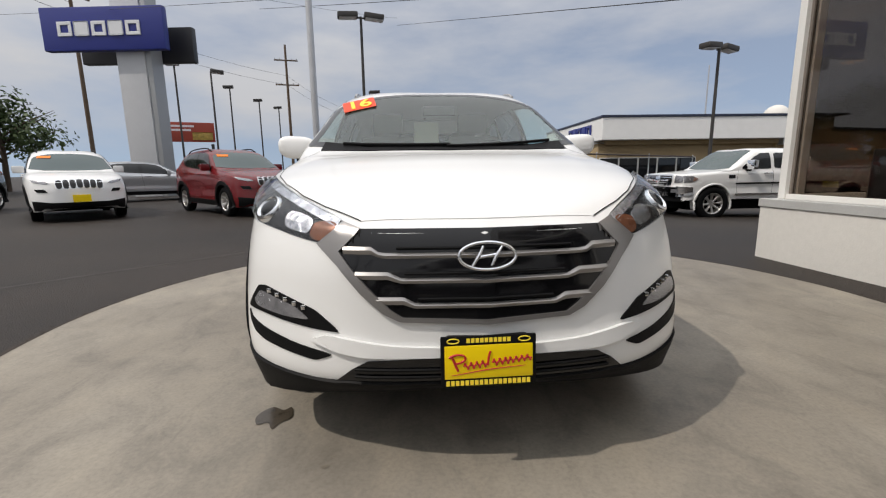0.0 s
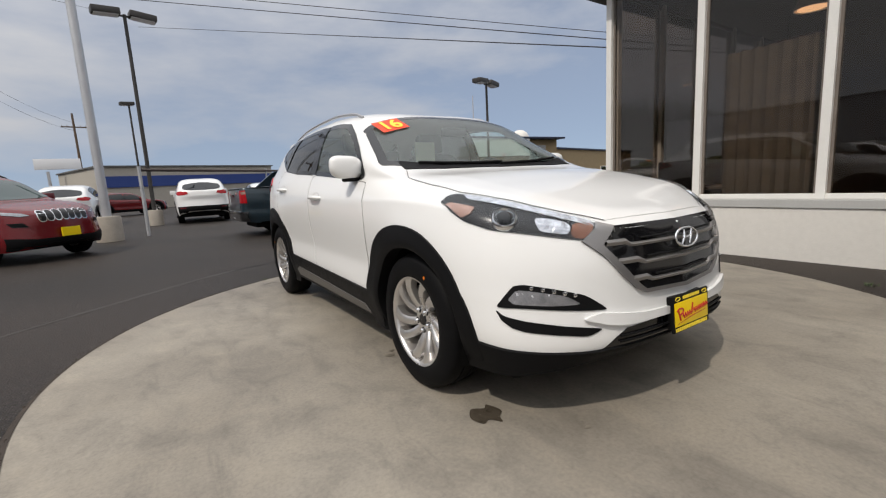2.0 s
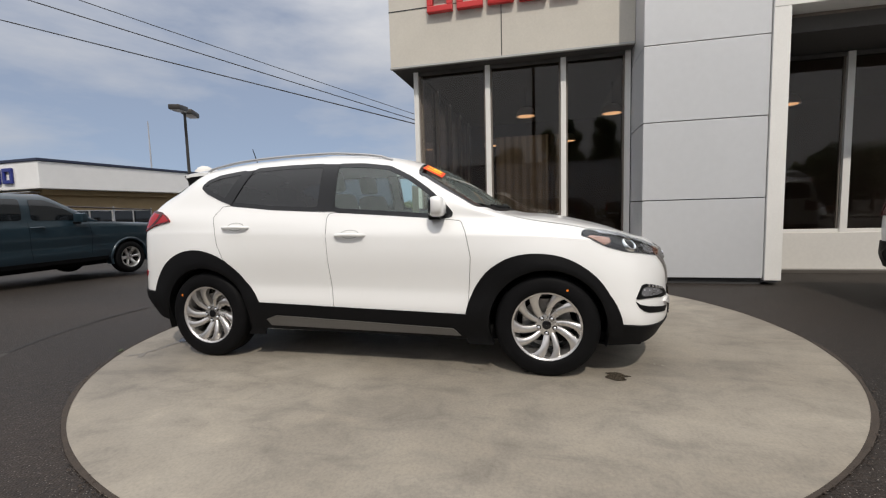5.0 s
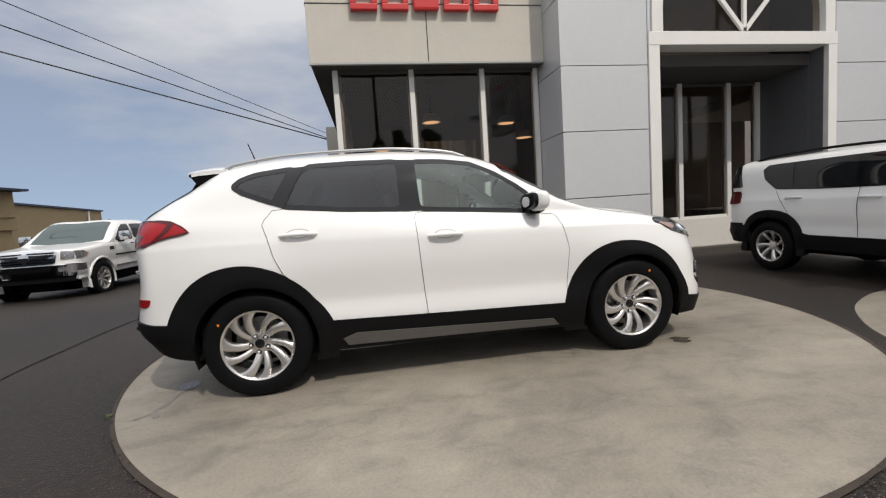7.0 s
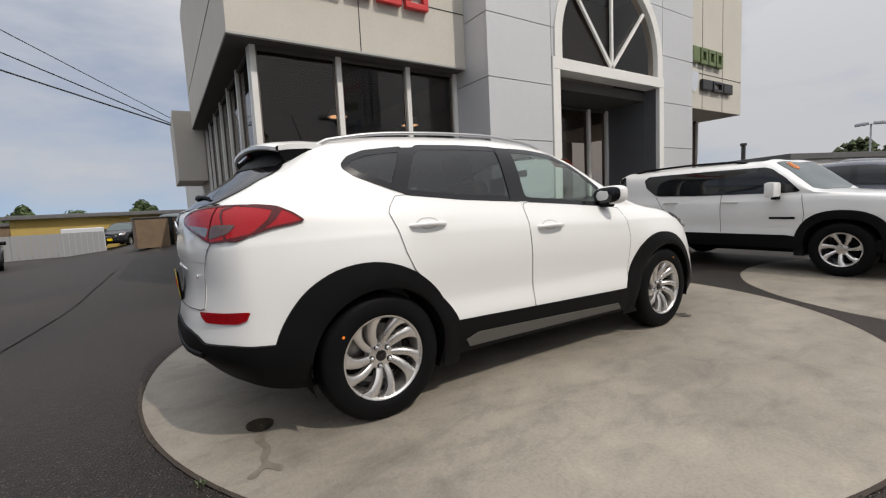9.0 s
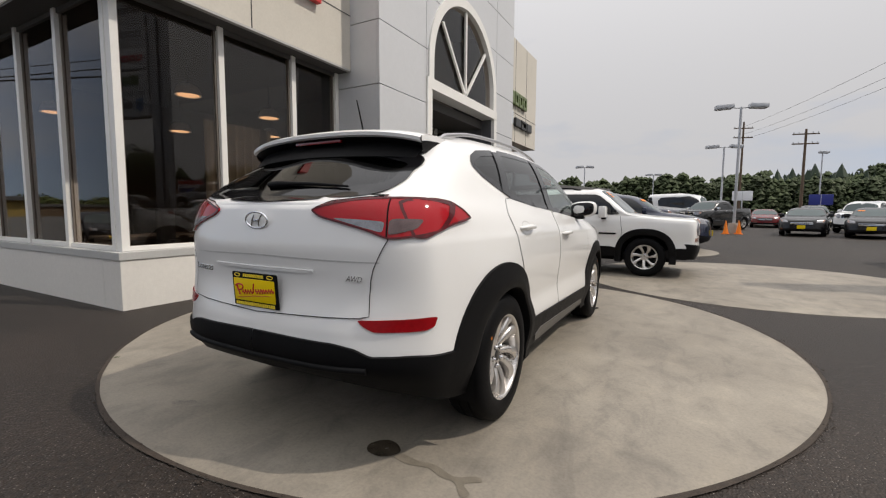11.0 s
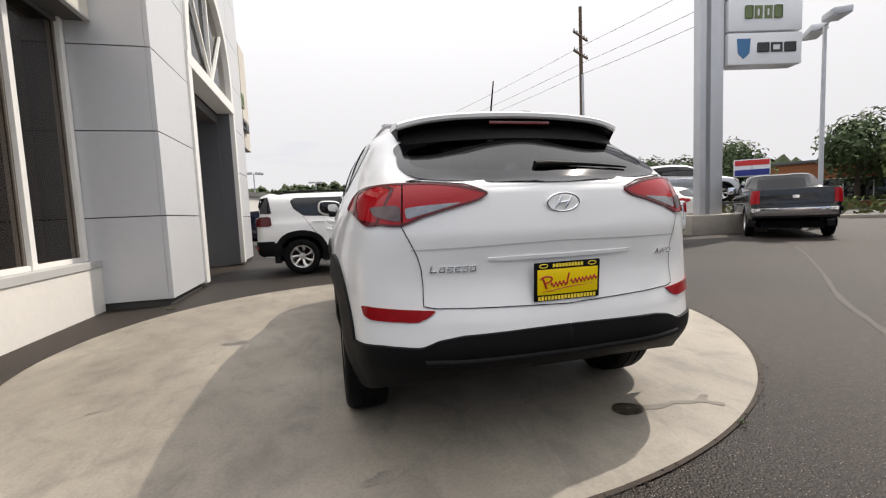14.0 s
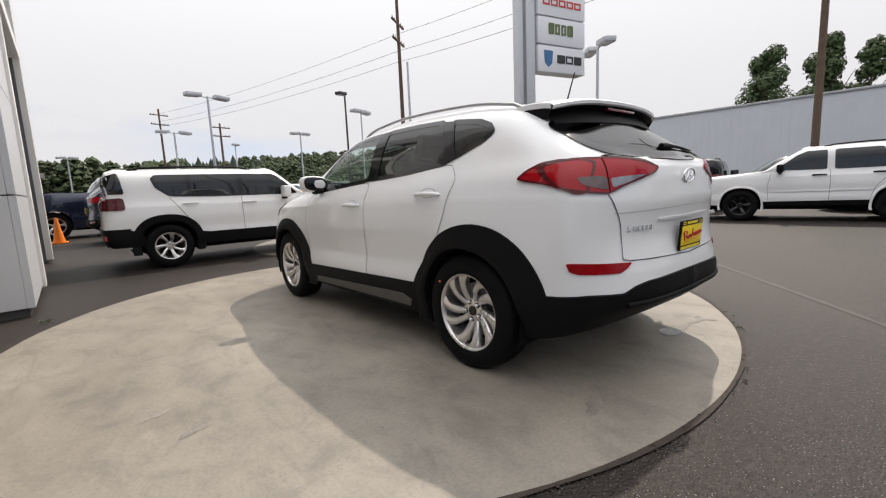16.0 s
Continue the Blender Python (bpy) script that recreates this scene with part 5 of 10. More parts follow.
    part("tailgate_crease", skin.strip("rear", dense([(-0.63, 0.925), (0, 0.938), (0.63, 0.925)], 16), 0.006, 0.0042), mat("crease_shadow_white", (0.5, 0.5, 0.49), 0.3), tg)
    hand = [(-0.33, 0.884), (0.33, 0.884), (0.33, 0.874), (0.25, 0.868), (-0.25, 0.868), (-0.33, 0.874)]
    part("gate_grip", skin.lay("rear", hand, 0.009, 0.03, 0.006), WHITE, tg)
    p, n = skin.at("rear", 0, 0.775)
    plate_on(car, Matrix.Translation((0, p.y + 0.020, 0.772)) @ pose(0, 0, 0, 4, 0, 180))
    p, n = skin.at("rear", 0, 1.095)
    badge(tg, Matrix.Translation((0, p.y + 0.004, 1.095)) @ pose(0, 0, 0, 6, 0, 180), 0.145, 0.075)
    bm = bmesh.new()
    x = 0.565
    for w, k in ((0.036, "l"), (0.031, "o"), (0.031, "e"), (0.029, "e"), (0.031, "o"), (0.031, "o")):
        p, n = skin.at("rear", x - w / 2, 0.842)
        one = letter(k, w * 0.80, 0.023 if k != "l" else 0.030, 0.004)
        for v in one.verts:
            v.co = (x - v.co.x - 0.18 * v.co.z, p.y + 0.004 - v.co.y, 0.833 + v.co.z)
        tmp = bpy.data.meshes.new("shape")
        one.to_mesh(tmp)
        one.free()
        bm.from_mesh(tmp)
        bpy.data.meshes.remove(tmp)
        x -= w
    bmesh.ops.recalc_face_normals(bm, faces=bm.faces)
    part("model_letters", bm, CHROME, tg, "small chrome name bars")
    cu = bpy.data.curves.new("awd", "FONT")
    cu.body, cu.size, cu.extrude, cu.shear = "AWD", 0.034, 0.002, 0.3
    cu.align_x = "CENTER"
    txt = new("awd_letters", cu)
    p, n = skin.at("rear", -0.53, 0.852)
    cu.materials.append(CHROME)
    txt.parent = tg
    txt.matrix_basis = Matrix.Translation((-0.53, p.y + 0.014, 0.845)) @ pose(0, 0, 0, 90, 0, 180)
    rbp = part("rear_bumper_cladding", skin.band(8.78, 12, lambda q: float(np.interp(q, [8.78, 9.5, 10, 10.35, 10.55, 10.75, 11, 12], [0.518, 0.527, 0.537, 0.535, 0.533, 0.562, 0.578, 0.588])), 0.011, 60), CLAD, car, "black lower rear bumper")
    ps = [skin.at("rear", x, 0.475)[0] + Vector((0, 0.012, 0)) for x in np.linspace(-0.60, 0.60, 21)]
    part("bumper_ridge", sweep(bmesh.new(), ps, 0.016, 8), CLAD, rbp)
    # roof spoiler reaching out over the rear window
    def lip(t):
        k = abs(t)
        return 1.828 - 0.040 * k ** 2 - 0.045 * k ** 6, 1.548 - 0.028 * k ** 2 - 0.018 * k ** 5
    bm = bmesh.new()
    under = bmesh.new()
    prev = prev2 = None
    for t in np.linspace(-1, 1, 41):
        x = 0.598 * t
        yb, zt = lip(t)
        p, n = skin.at("top", x * 0.985, 1.49)
        z0 = p.z + 0.003
        row = [bm.verts.new((x, 1.49, z0 - 0.012)), bm.verts.new((x, 1.495, z0))]
        for f in (0.35, 0.7, 0.94):
            row.append(bm.verts.new((x, 1.495 + (yb - 1.495) * f, z0 + (zt - z0) * f + 0.010 * math.sin(math.pi * f))))
        row += [bm.verts.new((x, yb, zt - 0.008)), bm.verts.new((x, yb - 0.002, zt - 0.024)), bm.verts.new((x, yb - 0.016, zt - 0.032))]
        q, n2 = skin.at("rear", x * 0.95, 1.408 - 0.014 * t * t)
        row2 = [under.verts.new((x * 0.995, yb - 0.014, zt - 0.031)), under.verts.new((x * 0.985, yb - 0.06, zt - 0.052)), under.verts.new(q + n2 * 0.008), under.verts.new(q - n2 * 0.03)]
        if prev:
            for i in range(len(row) - 1):
                bm.faces.new((prev[i], prev[i + 1], row[i + 1], row[i]))
            for i in range(3):
                under.faces.new((prev2[i], prev2[i + 1], row2[i + 1], row2[i]))
        if abs(t) == 1:
            low = [bm.verts.new((x * 0.985, y, z)) for y, z in ((1.49, z0 - 0.05), (1.60, 1.435), (1.70, 1.425))]
            top = [under.verts.new(v.co - Vector((0, 0, 0.026))) for v in row[1:5]] + [under.verts.new(row[7].co)]
            low = [under.verts.new(v.co) for v in low]
            under.faces.new((top[0], top[1], low[1], low[0]))
            under.faces.new((top[1], top[2], low[2], low[1]))
            under.faces.new((top[2], top[3], top[4], low[2]))
            skirt = [bm.verts.new(v.co - Vector((0, 0, 0.028))) for v in row[1:5]]
            for i in range(3):
                bm.faces.new((row[i + 1], row[i + 2], skirt[i + 1], skirt[i]))
        prev, prev2 = row, row2
    bmesh.ops.recalc_face_normals(bm, faces=bm.faces)
    bmesh.ops.recalc_face_normals(under, faces=under.faces)
    sp = part("spoiler", bm, WHITE, car, "white roof spoiler")
    part("spoiler_underside", under, CLAD, sp, "black spoiler underside")
    part("brake_light", boxm(-0.16, 1.790, 1.488, 0.16, 1.815, 1.503, 0.004), REDDARK, sp, "high red brake light")
    bm = bmesh.new()
    q, n = skin.at("rear", -0.02, 1.235)
    ps = [skin.at("rear", x, 1.235 + 0.018 * math.sin((x + 0.42) / 0.5 * 2.2))[0] for x in np.linspace(0.06, -0.42, 9)]
    sweep(bm, [p + n * 0.016 for p in ps], [0.016, 0.018, 0.013, 0.010, 0.009, 0.008, 0.007, 0.006, 0.004], 8)
    part("rear_wiper", bm, CLAD, car, "black rear wiper")
    # antenna on the roof
    p, n = skin.at("top", 0, 1.42)
    bm = bmesh.new()
    sweep(bm, [(0, 1.38, p.z - 0.002), (0, 1.42, p.z + 0.012), (0, 1.46, p.z + 0.004)], [0.012, 0.014, 0.008], 8)
    sweep(bm, [(0, 1.42, p.z + 0.01), (0, 1.49, 1.79)], [0.006, 0.0035], 6)
    part("antenna", bm, CLAD, car, "short black roof antenna")
    # year sticker on the windshield
    for view, x0 in (("top", -0.56),):
        cu = bpy.data.curves.new("year", "FONT")
        cu.body, cu.size, cu.extrude, cu.offset = "16", 0.165, 0.0008, 0.008
        cu.materials.append(STICKRED)
        txt = new("year_sticker", cu)
        txt.parent = car
        txt["label"] = "orange and yellow year sticker"
        p, n = skin.at("top", -0.52, -0.505)
        q, _ = skin.at("top", -0.42, -0.497)
        ux = (q - p).normalized()
        uy = n.cross(ux).normalized()
        mm = Matrix((ux, uy, n)).transposed().to_4x4()
        mm.translation = p + n * 0.010 - ux * 0.085 - uy * 0.045
        txt.matrix_basis = mm
        pad = part("sticker_ground", boxm(-0.02, -0.025, -0.0006, 0.19, 0.135, 0.0004), STICKRED, txt, smooth=False)
        pad.matrix_basis = Matrix.Translation((0, 0, -0.0016))
        cu2 = cu.copy()
        cu2.offset, cu2.extrude = 0.004, 0.0016
        cu2.materials.clear()
        cu2.materials.append(YELLOWINK)
        t2 = new("sticker_outline", cu2)
        t2.parent = txt
        t2.matrix_basis = Matrix.Translation((0.003, 0.003, 0.0006))
    # wheels
    for x in (-0.794, 0.794):
        for y in (-1.335, 1.335):
            wh = wheel(car, x, y, 0.346, 0.349, 0.225, 0.237, (10, -0.30, False, 0.052), turn=17 if y < 0 else 8)
            dot = put("tyre_sticker", shared(("dot",), lambda: lathe(bmesh.new(), [(0.1135, 0.0005), (0.1135, 0.008)], 12), ORANGE), wh, Matrix.Translation((0, 0.20, 0.20)) if y < 0 else Matrix.Translation((0, -0.20, 0.19)))
    # floor and cabin
    part("underbody", boxm(-0.78, -1.95, 0.21, 0.78, 1.50, 0.30, 0.03), SEAM, car)
    part("muffler", boxm(-0.50, 1.58, 0.29, 0.50, 1.92, 0.40, 0.05), SEAM, car)
    part("cabin_floor", boxm(-0.76, -0.95, 0.40, 0.76, 1.9, 0.50, 0.02), DASH, car)
    part("dashboard", boxm(-0.74, -0.92, 0.85, 0.74, -0.52, 1.08, 0.06), DASH, car, "dark dashboard")
    bm = bmesh.new()
    sweep(bm, [(0.37 + 0.185 * math.cos(a), -0.40 - 0.06 * math.sin(a), 1.03 + 0.175 * math.sin(a)) for a in np.linspace(0, 6.283, 29)], 0.016, 8, caps=False)
    box(bm, 0.30, -0.42, 0.99, 0.44, -0.39, 1.07, 0.02)
    part("steering_wheel", bm, DASH, car)
    for x in (-0.37, 0.37):
        st = part("seat", boxm(x - 0.25, -0.28, 0.58, x + 0.25, 0.24, 0.76, 0.06), SEATF, car, "grey fabric front seat")
        bk = boxm(x - 0.24, -0.07, -0.02, x + 0.24, 0.07, 0.60, 0.06)
        bmesh.ops.translate(bk, vec=(-x, 0, 0), verts=bk.verts)
        o = part("backrest", bk, SEATF, st)
        o.matrix_basis = pose(x, 0.24, 0.72, -16)
        o = part("headrest", boxm(-0.13, -0.05, 0, 0.13, 0.05, 0.18, 0.04), SEATF, st)
        o.matrix_basis = pose(x, 0.42, 1.32, -10)
    st = part("rear_seat", boxm(-0.66, 0.72, 0.58, 0.66, 1.25, 0.76, 0.06), SEATF, car, "grey fabric rear bench")
    o = part("backrest", boxm(-0.66, -0.07, 0, 0.66, 0.07, 0.58, 0.06), SEATF, st)
    o.matrix_basis = pose(0, 1.25, 0.72, -14)
    for x in (-0.42, 0.42):
        part("headrest", boxm(x - 0.13, 1.36, 1.27, x + 0.13, 1.46, 1.43, 0.04), SEATF, st)
    part("inner_mirror", boxm(-0.11, -0.52, 1.37, 0.11, -0.49, 1.43, 0.01), DASH, car)
    part("hang_tag", boxm(-0.16, -0.20, 1.12, 0.02, -0.195, 1.36), mat("paper_tag", (0.7, 0.66, 0.5), 0.7), car, "paper sheet hung in the cabin")
    return car


main_suv()

# ---- the showroom building ----
STUCCO = mat("off_white_stucco", (0.56, 0.53, 0.47), 0.85, vary=0.06, scale=2.0, bump=0.3, bscale=140)
WALLWHITE = mat("white_painted_wall", (0.66, 0.64, 0.60), 0.7, vary=0.05, scale=1.2, bump=0.15, bscale=60)
SILLGREY = mat("grey_sill_paint", (0.42, 0.42, 0.41), 0.6, vary=0.08)
PANEL = mat("silver_composite_panel", (0.56, 0.57, 0.585), 0.40, 0.18, vary=0.03, scale=0.7)
MULL = mat("white_window_frame", (0.74, 0.73, 0.70), 0.4, vary=0.04)
# panel tone darkened for the shade inside the portal opening
SHADEPANEL = mat("shaded_reveal_panel", (0.13, 0.135, 0.145), 0.35, 0.2, vary=0.06)
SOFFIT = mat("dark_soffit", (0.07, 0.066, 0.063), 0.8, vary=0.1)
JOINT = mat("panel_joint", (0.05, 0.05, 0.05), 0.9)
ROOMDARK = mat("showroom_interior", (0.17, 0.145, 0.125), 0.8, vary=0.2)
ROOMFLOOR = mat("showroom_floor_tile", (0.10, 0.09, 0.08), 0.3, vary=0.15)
CURTAIN = mat("tan_curtain", (0.33, 0.29, 0.235), 0.85, vary=0.2, scale=6)
REDSIGN = mat("red_sign_face", (0.55, 0.03, 0.03), 0.4)
GREENSIGN = mat("olive_sign_face", (0.12, 0.16, 0.06), 0.45)
BLACKSIGN = mat("black_sign_face", (0.02, 0.02, 0.022), 0.4)
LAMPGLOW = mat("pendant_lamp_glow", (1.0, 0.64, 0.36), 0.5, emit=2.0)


def struct(name, bm, material, label, category, smooth=False):
    return tagged(part(name, bm, material, smooth=smooth), label, category, kind="structure")


X0, XG, XP = 3.76, 3.93, 2.97          # low wall, glass and portal planes
wall = struct("wall_front", boxm(X0, -2.66, -0.3, 4.15, 1.07, 0.565, 0.008), WALLWHITE, "low white painted wall under the shop windows", "wall")
part("sill", boxm(X0 - 0.015, -2.66, 0.567, 4.16, 1.085, 0.655, 0.006), SILLGREY, wall, "grey painted sill band", smooth=False)
wall2 = struct("wall_side", boxm(4.152, 0.70, -0.9, 11.0, 1.07, 0.565, 0.008), WALLWHITE, "low white wall along the side windows", "wall")
part("sill", boxm(4.162, 0.68, 0.567, 11.0, 1.085, 0.655, 0.006), SILLGREY, wall2, smooth=False)
struct("wall_back", boxm(11.0, -9.2, -1.2, 24.0, 1.0, 4.9, 0.01), WALLWHITE, "plain pale side wall of the workshop behind", "wall")
struct("wall_side_2", boxm(11.02, 1.02, 2.2, 13.4, 1.75, 4.1, 0.02), STUCCO, "stuccoed bay on the side wall", "wall")


def window_wall(name, axis, at, splits, z0, z1, label, glass=SHOPGLASS, bar=0.085):
    """A run of panes between posts; axis: the line runs along y (at x) or along x (at y)."""
    base = tagged(root(name, Matrix.Identity(4), label, "window"), kind="structure")

    def slab(nm, a0, a1, d0, d1, zz0, zz1, mt, bev=0.006):
        if axis == "y":
            bm = boxm(at + d0, a0, zz0, at + d1, a1, zz1, bev)
        else:
            bm = boxm(a0, at - d1, zz0, a1, at - d0, zz1, bev)
        return part(nm, bm, mt, base, smooth=False)
    for s in splits:
        slab("post", s - bar / 2, s + bar / 2, -0.05, 0.09, z0, z1, MULL)
    lo, hi = min(splits), max(splits)
    slab("bottom_rail", lo, hi, -0.03, 0.07, z0, z0 + 0.055, MULL)
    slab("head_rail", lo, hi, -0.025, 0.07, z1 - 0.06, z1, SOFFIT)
    ss = sorted(splits)
    for a, b in zip(ss, ss[1:]):
        p = slab("pane", a + bar / 2, b - bar / 2, 0.015, 0.021, z0 + 0.055, z1 - 0.06, glass, 0)
        p.visible_shadow = False
        slab("pane_gasket", a + bar / 2, a + bar / 2 + 0.028, 0.0, 0.03, z0 + 0.055, z1 - 0.06, ROOMDARK, 0)
        slab("pane_gasket", b - bar / 2 - 0.028, b - bar / 2, 0.0, 0.03, z0 + 0.055, z1 - 0.06, ROOMDARK, 0)
    return base


window_wall("window_1", "y", XG, [0.945, -0.34, -1.60, -2.60], 0.655, 3.60, "tall bronze-tinted shop windows in white frames")
window_wall("window_2", "x", 0.95, [4.03, 5.2, 6.4, 7.6, 8.8, 10.0, 10.9], 0.655, 3.60, "side row of bronze-tinted shop windows")

fascia = struct("fascia", boxm(3.60, -2.655, 3.63, 11.2, 1.31, 6.7, 0.012), STUCCO, "off-white stucco fascia over the windows", "wall")
part("fascia_joint", boxm(3.594, -2.65, 4.545, 3.602, 1.305, 4.560), JOINT, fascia, smooth=False)
for y in (-0.62,):
    part("fascia_joint", boxm(3.594, y - 0.007, 3.635, 3.602, y + 0.007, 6.69), JOINT, fascia, smooth=False)
part("fascia_joint", boxm(3.61, 1.304, 4.545, 11.2, 1.316, 4.560), JOINT, fascia, smooth=False)
part("drip_edge", boxm(3.592, -2.655, 3.600, 3.66, 1.318, 3.632, 0.004), SILLGREY, fascia, smooth=False)
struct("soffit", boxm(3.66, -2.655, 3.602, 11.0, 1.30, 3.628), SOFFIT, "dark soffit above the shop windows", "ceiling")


def sign_row(name, m, count, w, h, gap, t, material, label, kinds=None, group=""):
    """Raised plain shapes in a row, each an own part."""
    sg = root(name, m, label, "sign", group)
    x = 0
    for i in range(count):
        k = kinds[i] if kinds else "b"
        p = part("sign_shape", letter(k, w, h, t), material, sg, smooth=False)
        p.location.x = x
        x += w + gap
    return sg


sign_row("wall_sign", Matrix.Translation((3.59, 0.60, 4.42)) @ pose(0, 0, 0, 0, 0, -90), 5, 0.43, 0.40, 0.075, 0.10, REDSIGN, "row of raised red sign shapes on the stucco fascia", "ooboo")

# the silver portal with its arch
ROWS_Z = [0.08, 1.19, 2.28, 3.33, 4.40, 5.47, 6.54, 7.60]
PY0, PY1 = -2.66, -9.27
AC, AZ, AR = -6.08, 4.22, 1.60
portal = struct("portal", boxm(3.02, -4.20, -0.02, 4.35, PY0 - 0.03, 7.55), JOINT, "tall silver panelled entrance portal with an arch", "wall")
for nm, y0, y1, z0, z1 in (("core", PY1 + 0.03, -7.94, -0.02, 7.55), ("core", -7.94, -4.20, 5.95, 7.55)):
    part(nm, boxm(3.02, y0, z0, 4.35, y1, z1), JOINT, portal, smooth=False)
G = 0.007
for z0, z1 in zip(ROWS_Z, ROWS_Z[1:]):
    part("panel", boxm(XP, -4.21 + G, z0 + G, 3.03, PY0, z1 - G, 0.003), PANEL, portal, smooth=False)
    part("panel", boxm(XP, PY1, z0 + G, 3.03, -7.93 - G, z1 - G, 0.003), PANEL, portal, smooth=False)
    part("panel", boxm(XP + 0.062, PY0 - 0.035, z0 + G, 3.95, PY0 + 0.002, z1 - G, 0.003), PANEL, portal, smooth=False)
    if z1 > 3.87:
        zz = np.linspace(max(z0, 3.87) + G, z1 - G, 12)
        ro = AR + 0.20
        for sgn, edge in ((1, -4.21 - G), (-1, -7.93 + G)):
            pts_in = []
            for z in zz:
                if z < AZ:
                    w = ro
                elif z < AZ + ro:
                    w = math.sqrt(max(0.0, ro * ro - (z - AZ) ** 2))
                else:
                    w = 0.0
                pts_in.append((AC + sgn * max(w, 0.006), z))
            pts = [(edge, zz[0]), (edge, zz[-1])] + pts_in[::-1]
            if max(abs(a[0] - edge) for a in pts_in) > 0.05:
                part("panel", prism(bmesh.new(), pts, 0.06, lambda u, v, d: (XP + d, u, v)), PANEL, portal, smooth=False)
for y0, y1 in ((-4.41, -4.21), (-7.93, -7.75)):
    part("jamb_trim", boxm(XP - 0.035, y0, 0.06, XP + 0.06, y1, 3.64, 0.006), MULL, portal, smooth=False)
    part("jamb_reveal", boxm(XP + 0.06, y0, 0.02, 3.30, y1, 3.64), SHADEPANEL, portal, smooth=False)
part("beam_trim", boxm(XP - 0.04, -7.93, 3.64, 3.30, -4.21, 3.86, 0.008), MULL, portal, smooth=False)
bm = bmesh.new()
prev = None
prof = [(AC - (AR + 0.20), 3.86, AC - AR, 3.86)]
ang = np.linspace(math.pi, 0, 41)
for u0, v0, u1, v1 in prof + [(AC + (AR + 0.20) * math.cos(a), AZ + (AR + 0.20) * math.sin(a), AC + AR * math.cos(a), AZ + AR * math.sin(a)) for a in ang] + [(AC + AR + 0.20, 3.86, AC + AR, 3.86)]:
    row = [bm.verts.new((x, y, z)) for x, y, z in ((XP + 0.15, u0, v0), (XP - 0.035, u0, v0), (XP - 0.035, u1, v1), (XP + 0.2, u1, v1))]
    if prev:
        for i in range(3):
            bm.faces.new((prev[i], prev[i + 1], row[i + 1], row[i]))
    prev = row
bmesh.ops.recalc_face_normals(bm, faces=bm.faces)
part("arch_trim", bm, MULL, portal, "white arch frame", smooth=False)
lun = [(AC - AR, 3.86)] + [(AC + AR * math.cos(a), AZ + AR * math.sin(a)) for a in ang] + [(AC + AR, 3.86)]
bm = bmesh.new()
bm.faces.new([bm.verts.new((XP + 0.08, u, v)) for u, v in lun])
part("arch_pane", bm, SHOPGLASS, portal, "dark arched window pane", smooth=False)
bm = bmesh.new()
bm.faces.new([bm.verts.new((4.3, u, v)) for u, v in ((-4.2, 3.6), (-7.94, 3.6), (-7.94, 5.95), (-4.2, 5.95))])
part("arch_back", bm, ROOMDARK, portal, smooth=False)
for a in (90, 49, 131):
    ca, sa = math.cos(radians(a)), math.sin(radians(a))
    ln = AR - 0.02 + (AZ - 3.87) * (sa if a == 90 else 0.42)
    bmx = boxm(0, -0.035, -0.05, 0.05, 0.035, ln, 0.004)
    ob = part("arch_bar", bmx, MULL, portal, smooth=False)
    ob.matrix_basis = Matrix.Translation((XP + 0.01, AC, 3.88)) @ pose(0, 0, 0, 90 - a if a != 90 else 0, 0, 0)
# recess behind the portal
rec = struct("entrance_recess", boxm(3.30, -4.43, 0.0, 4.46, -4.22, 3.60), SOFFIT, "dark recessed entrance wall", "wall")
# same panelling as the portal, with the recess shade in its colour
part("recess_wall", boxm(3.30, -7.94, 0.0, 4.46, -7.73, 3.60), SHADEPANEL, rec, smooth=False)
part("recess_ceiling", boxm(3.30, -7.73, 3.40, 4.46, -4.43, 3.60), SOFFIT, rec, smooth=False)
part("recess_base", boxm(4.30, -7.73, -0.02, 4.46, -4.43, 0.62, 0.006), WALLWHITE, rec, smooth=False)
window_wall("window_3", "y", 4.36, [-4.48, -4.72, -5.85, -6.98, -7.68], 0.62, 3.38, "recessed tall window behind the portal", bar=0.10)
# wing past the portal
jw = struct("wall_wing", boxm(3.30, -12.64, 3.42, 9.0, -9.28, 6.7, 0.012), STUCCO, "off-white stucco wing past the portal", "wall")
for y in (-10.4, -11.5):
    part("fascia_joint", boxm(3.294, y - 0.007, 3.43, 3.302, y + 0.007, 6.69), JOINT, jw, smooth=False)
part("fascia_joint", boxm(3.294, -12.63, 4.35, 3.302, -9.3, 4.365), JOINT, jw, smooth=False)
struct("wall_wing_base", boxm(4.5, -12.4, -0.02, 9.0, -9.28, 0.65, 0.01), WALLWHITE, "low white wall of the wing", "wall")
window_wall("window_4", "y", 4.42, [-9.45, -10.5, -11.5, -12.3], 0.65, 3.42, "windows under the stucco wing")
tagged(part("porch_post", boxm(3.55, -9.50, 0, 3.67, -9.38, 3.42, 0.008), MULL, smooth=False), "slim white post under the stucco wing", "post")
sign_row("wall_sign", Matrix.Translation((3.29, -9.75, 4.58)) @ pose(0, 0, 0, 0, 0, -90), 4, 0.36, 0.42, 0.05, 0.09, GREENSIGN, "row of raised olive green sign shapes", "booo")
sign_row("wall_sign", Matrix.Translation((3.29, -10.25, 3.92)) @ pose(0, 0, 0, 0, 0, -90), 3, 0.52, 0.28, 0.06, 0.09, BLACKSIGN, "row of raised black sign shapes", "bob")
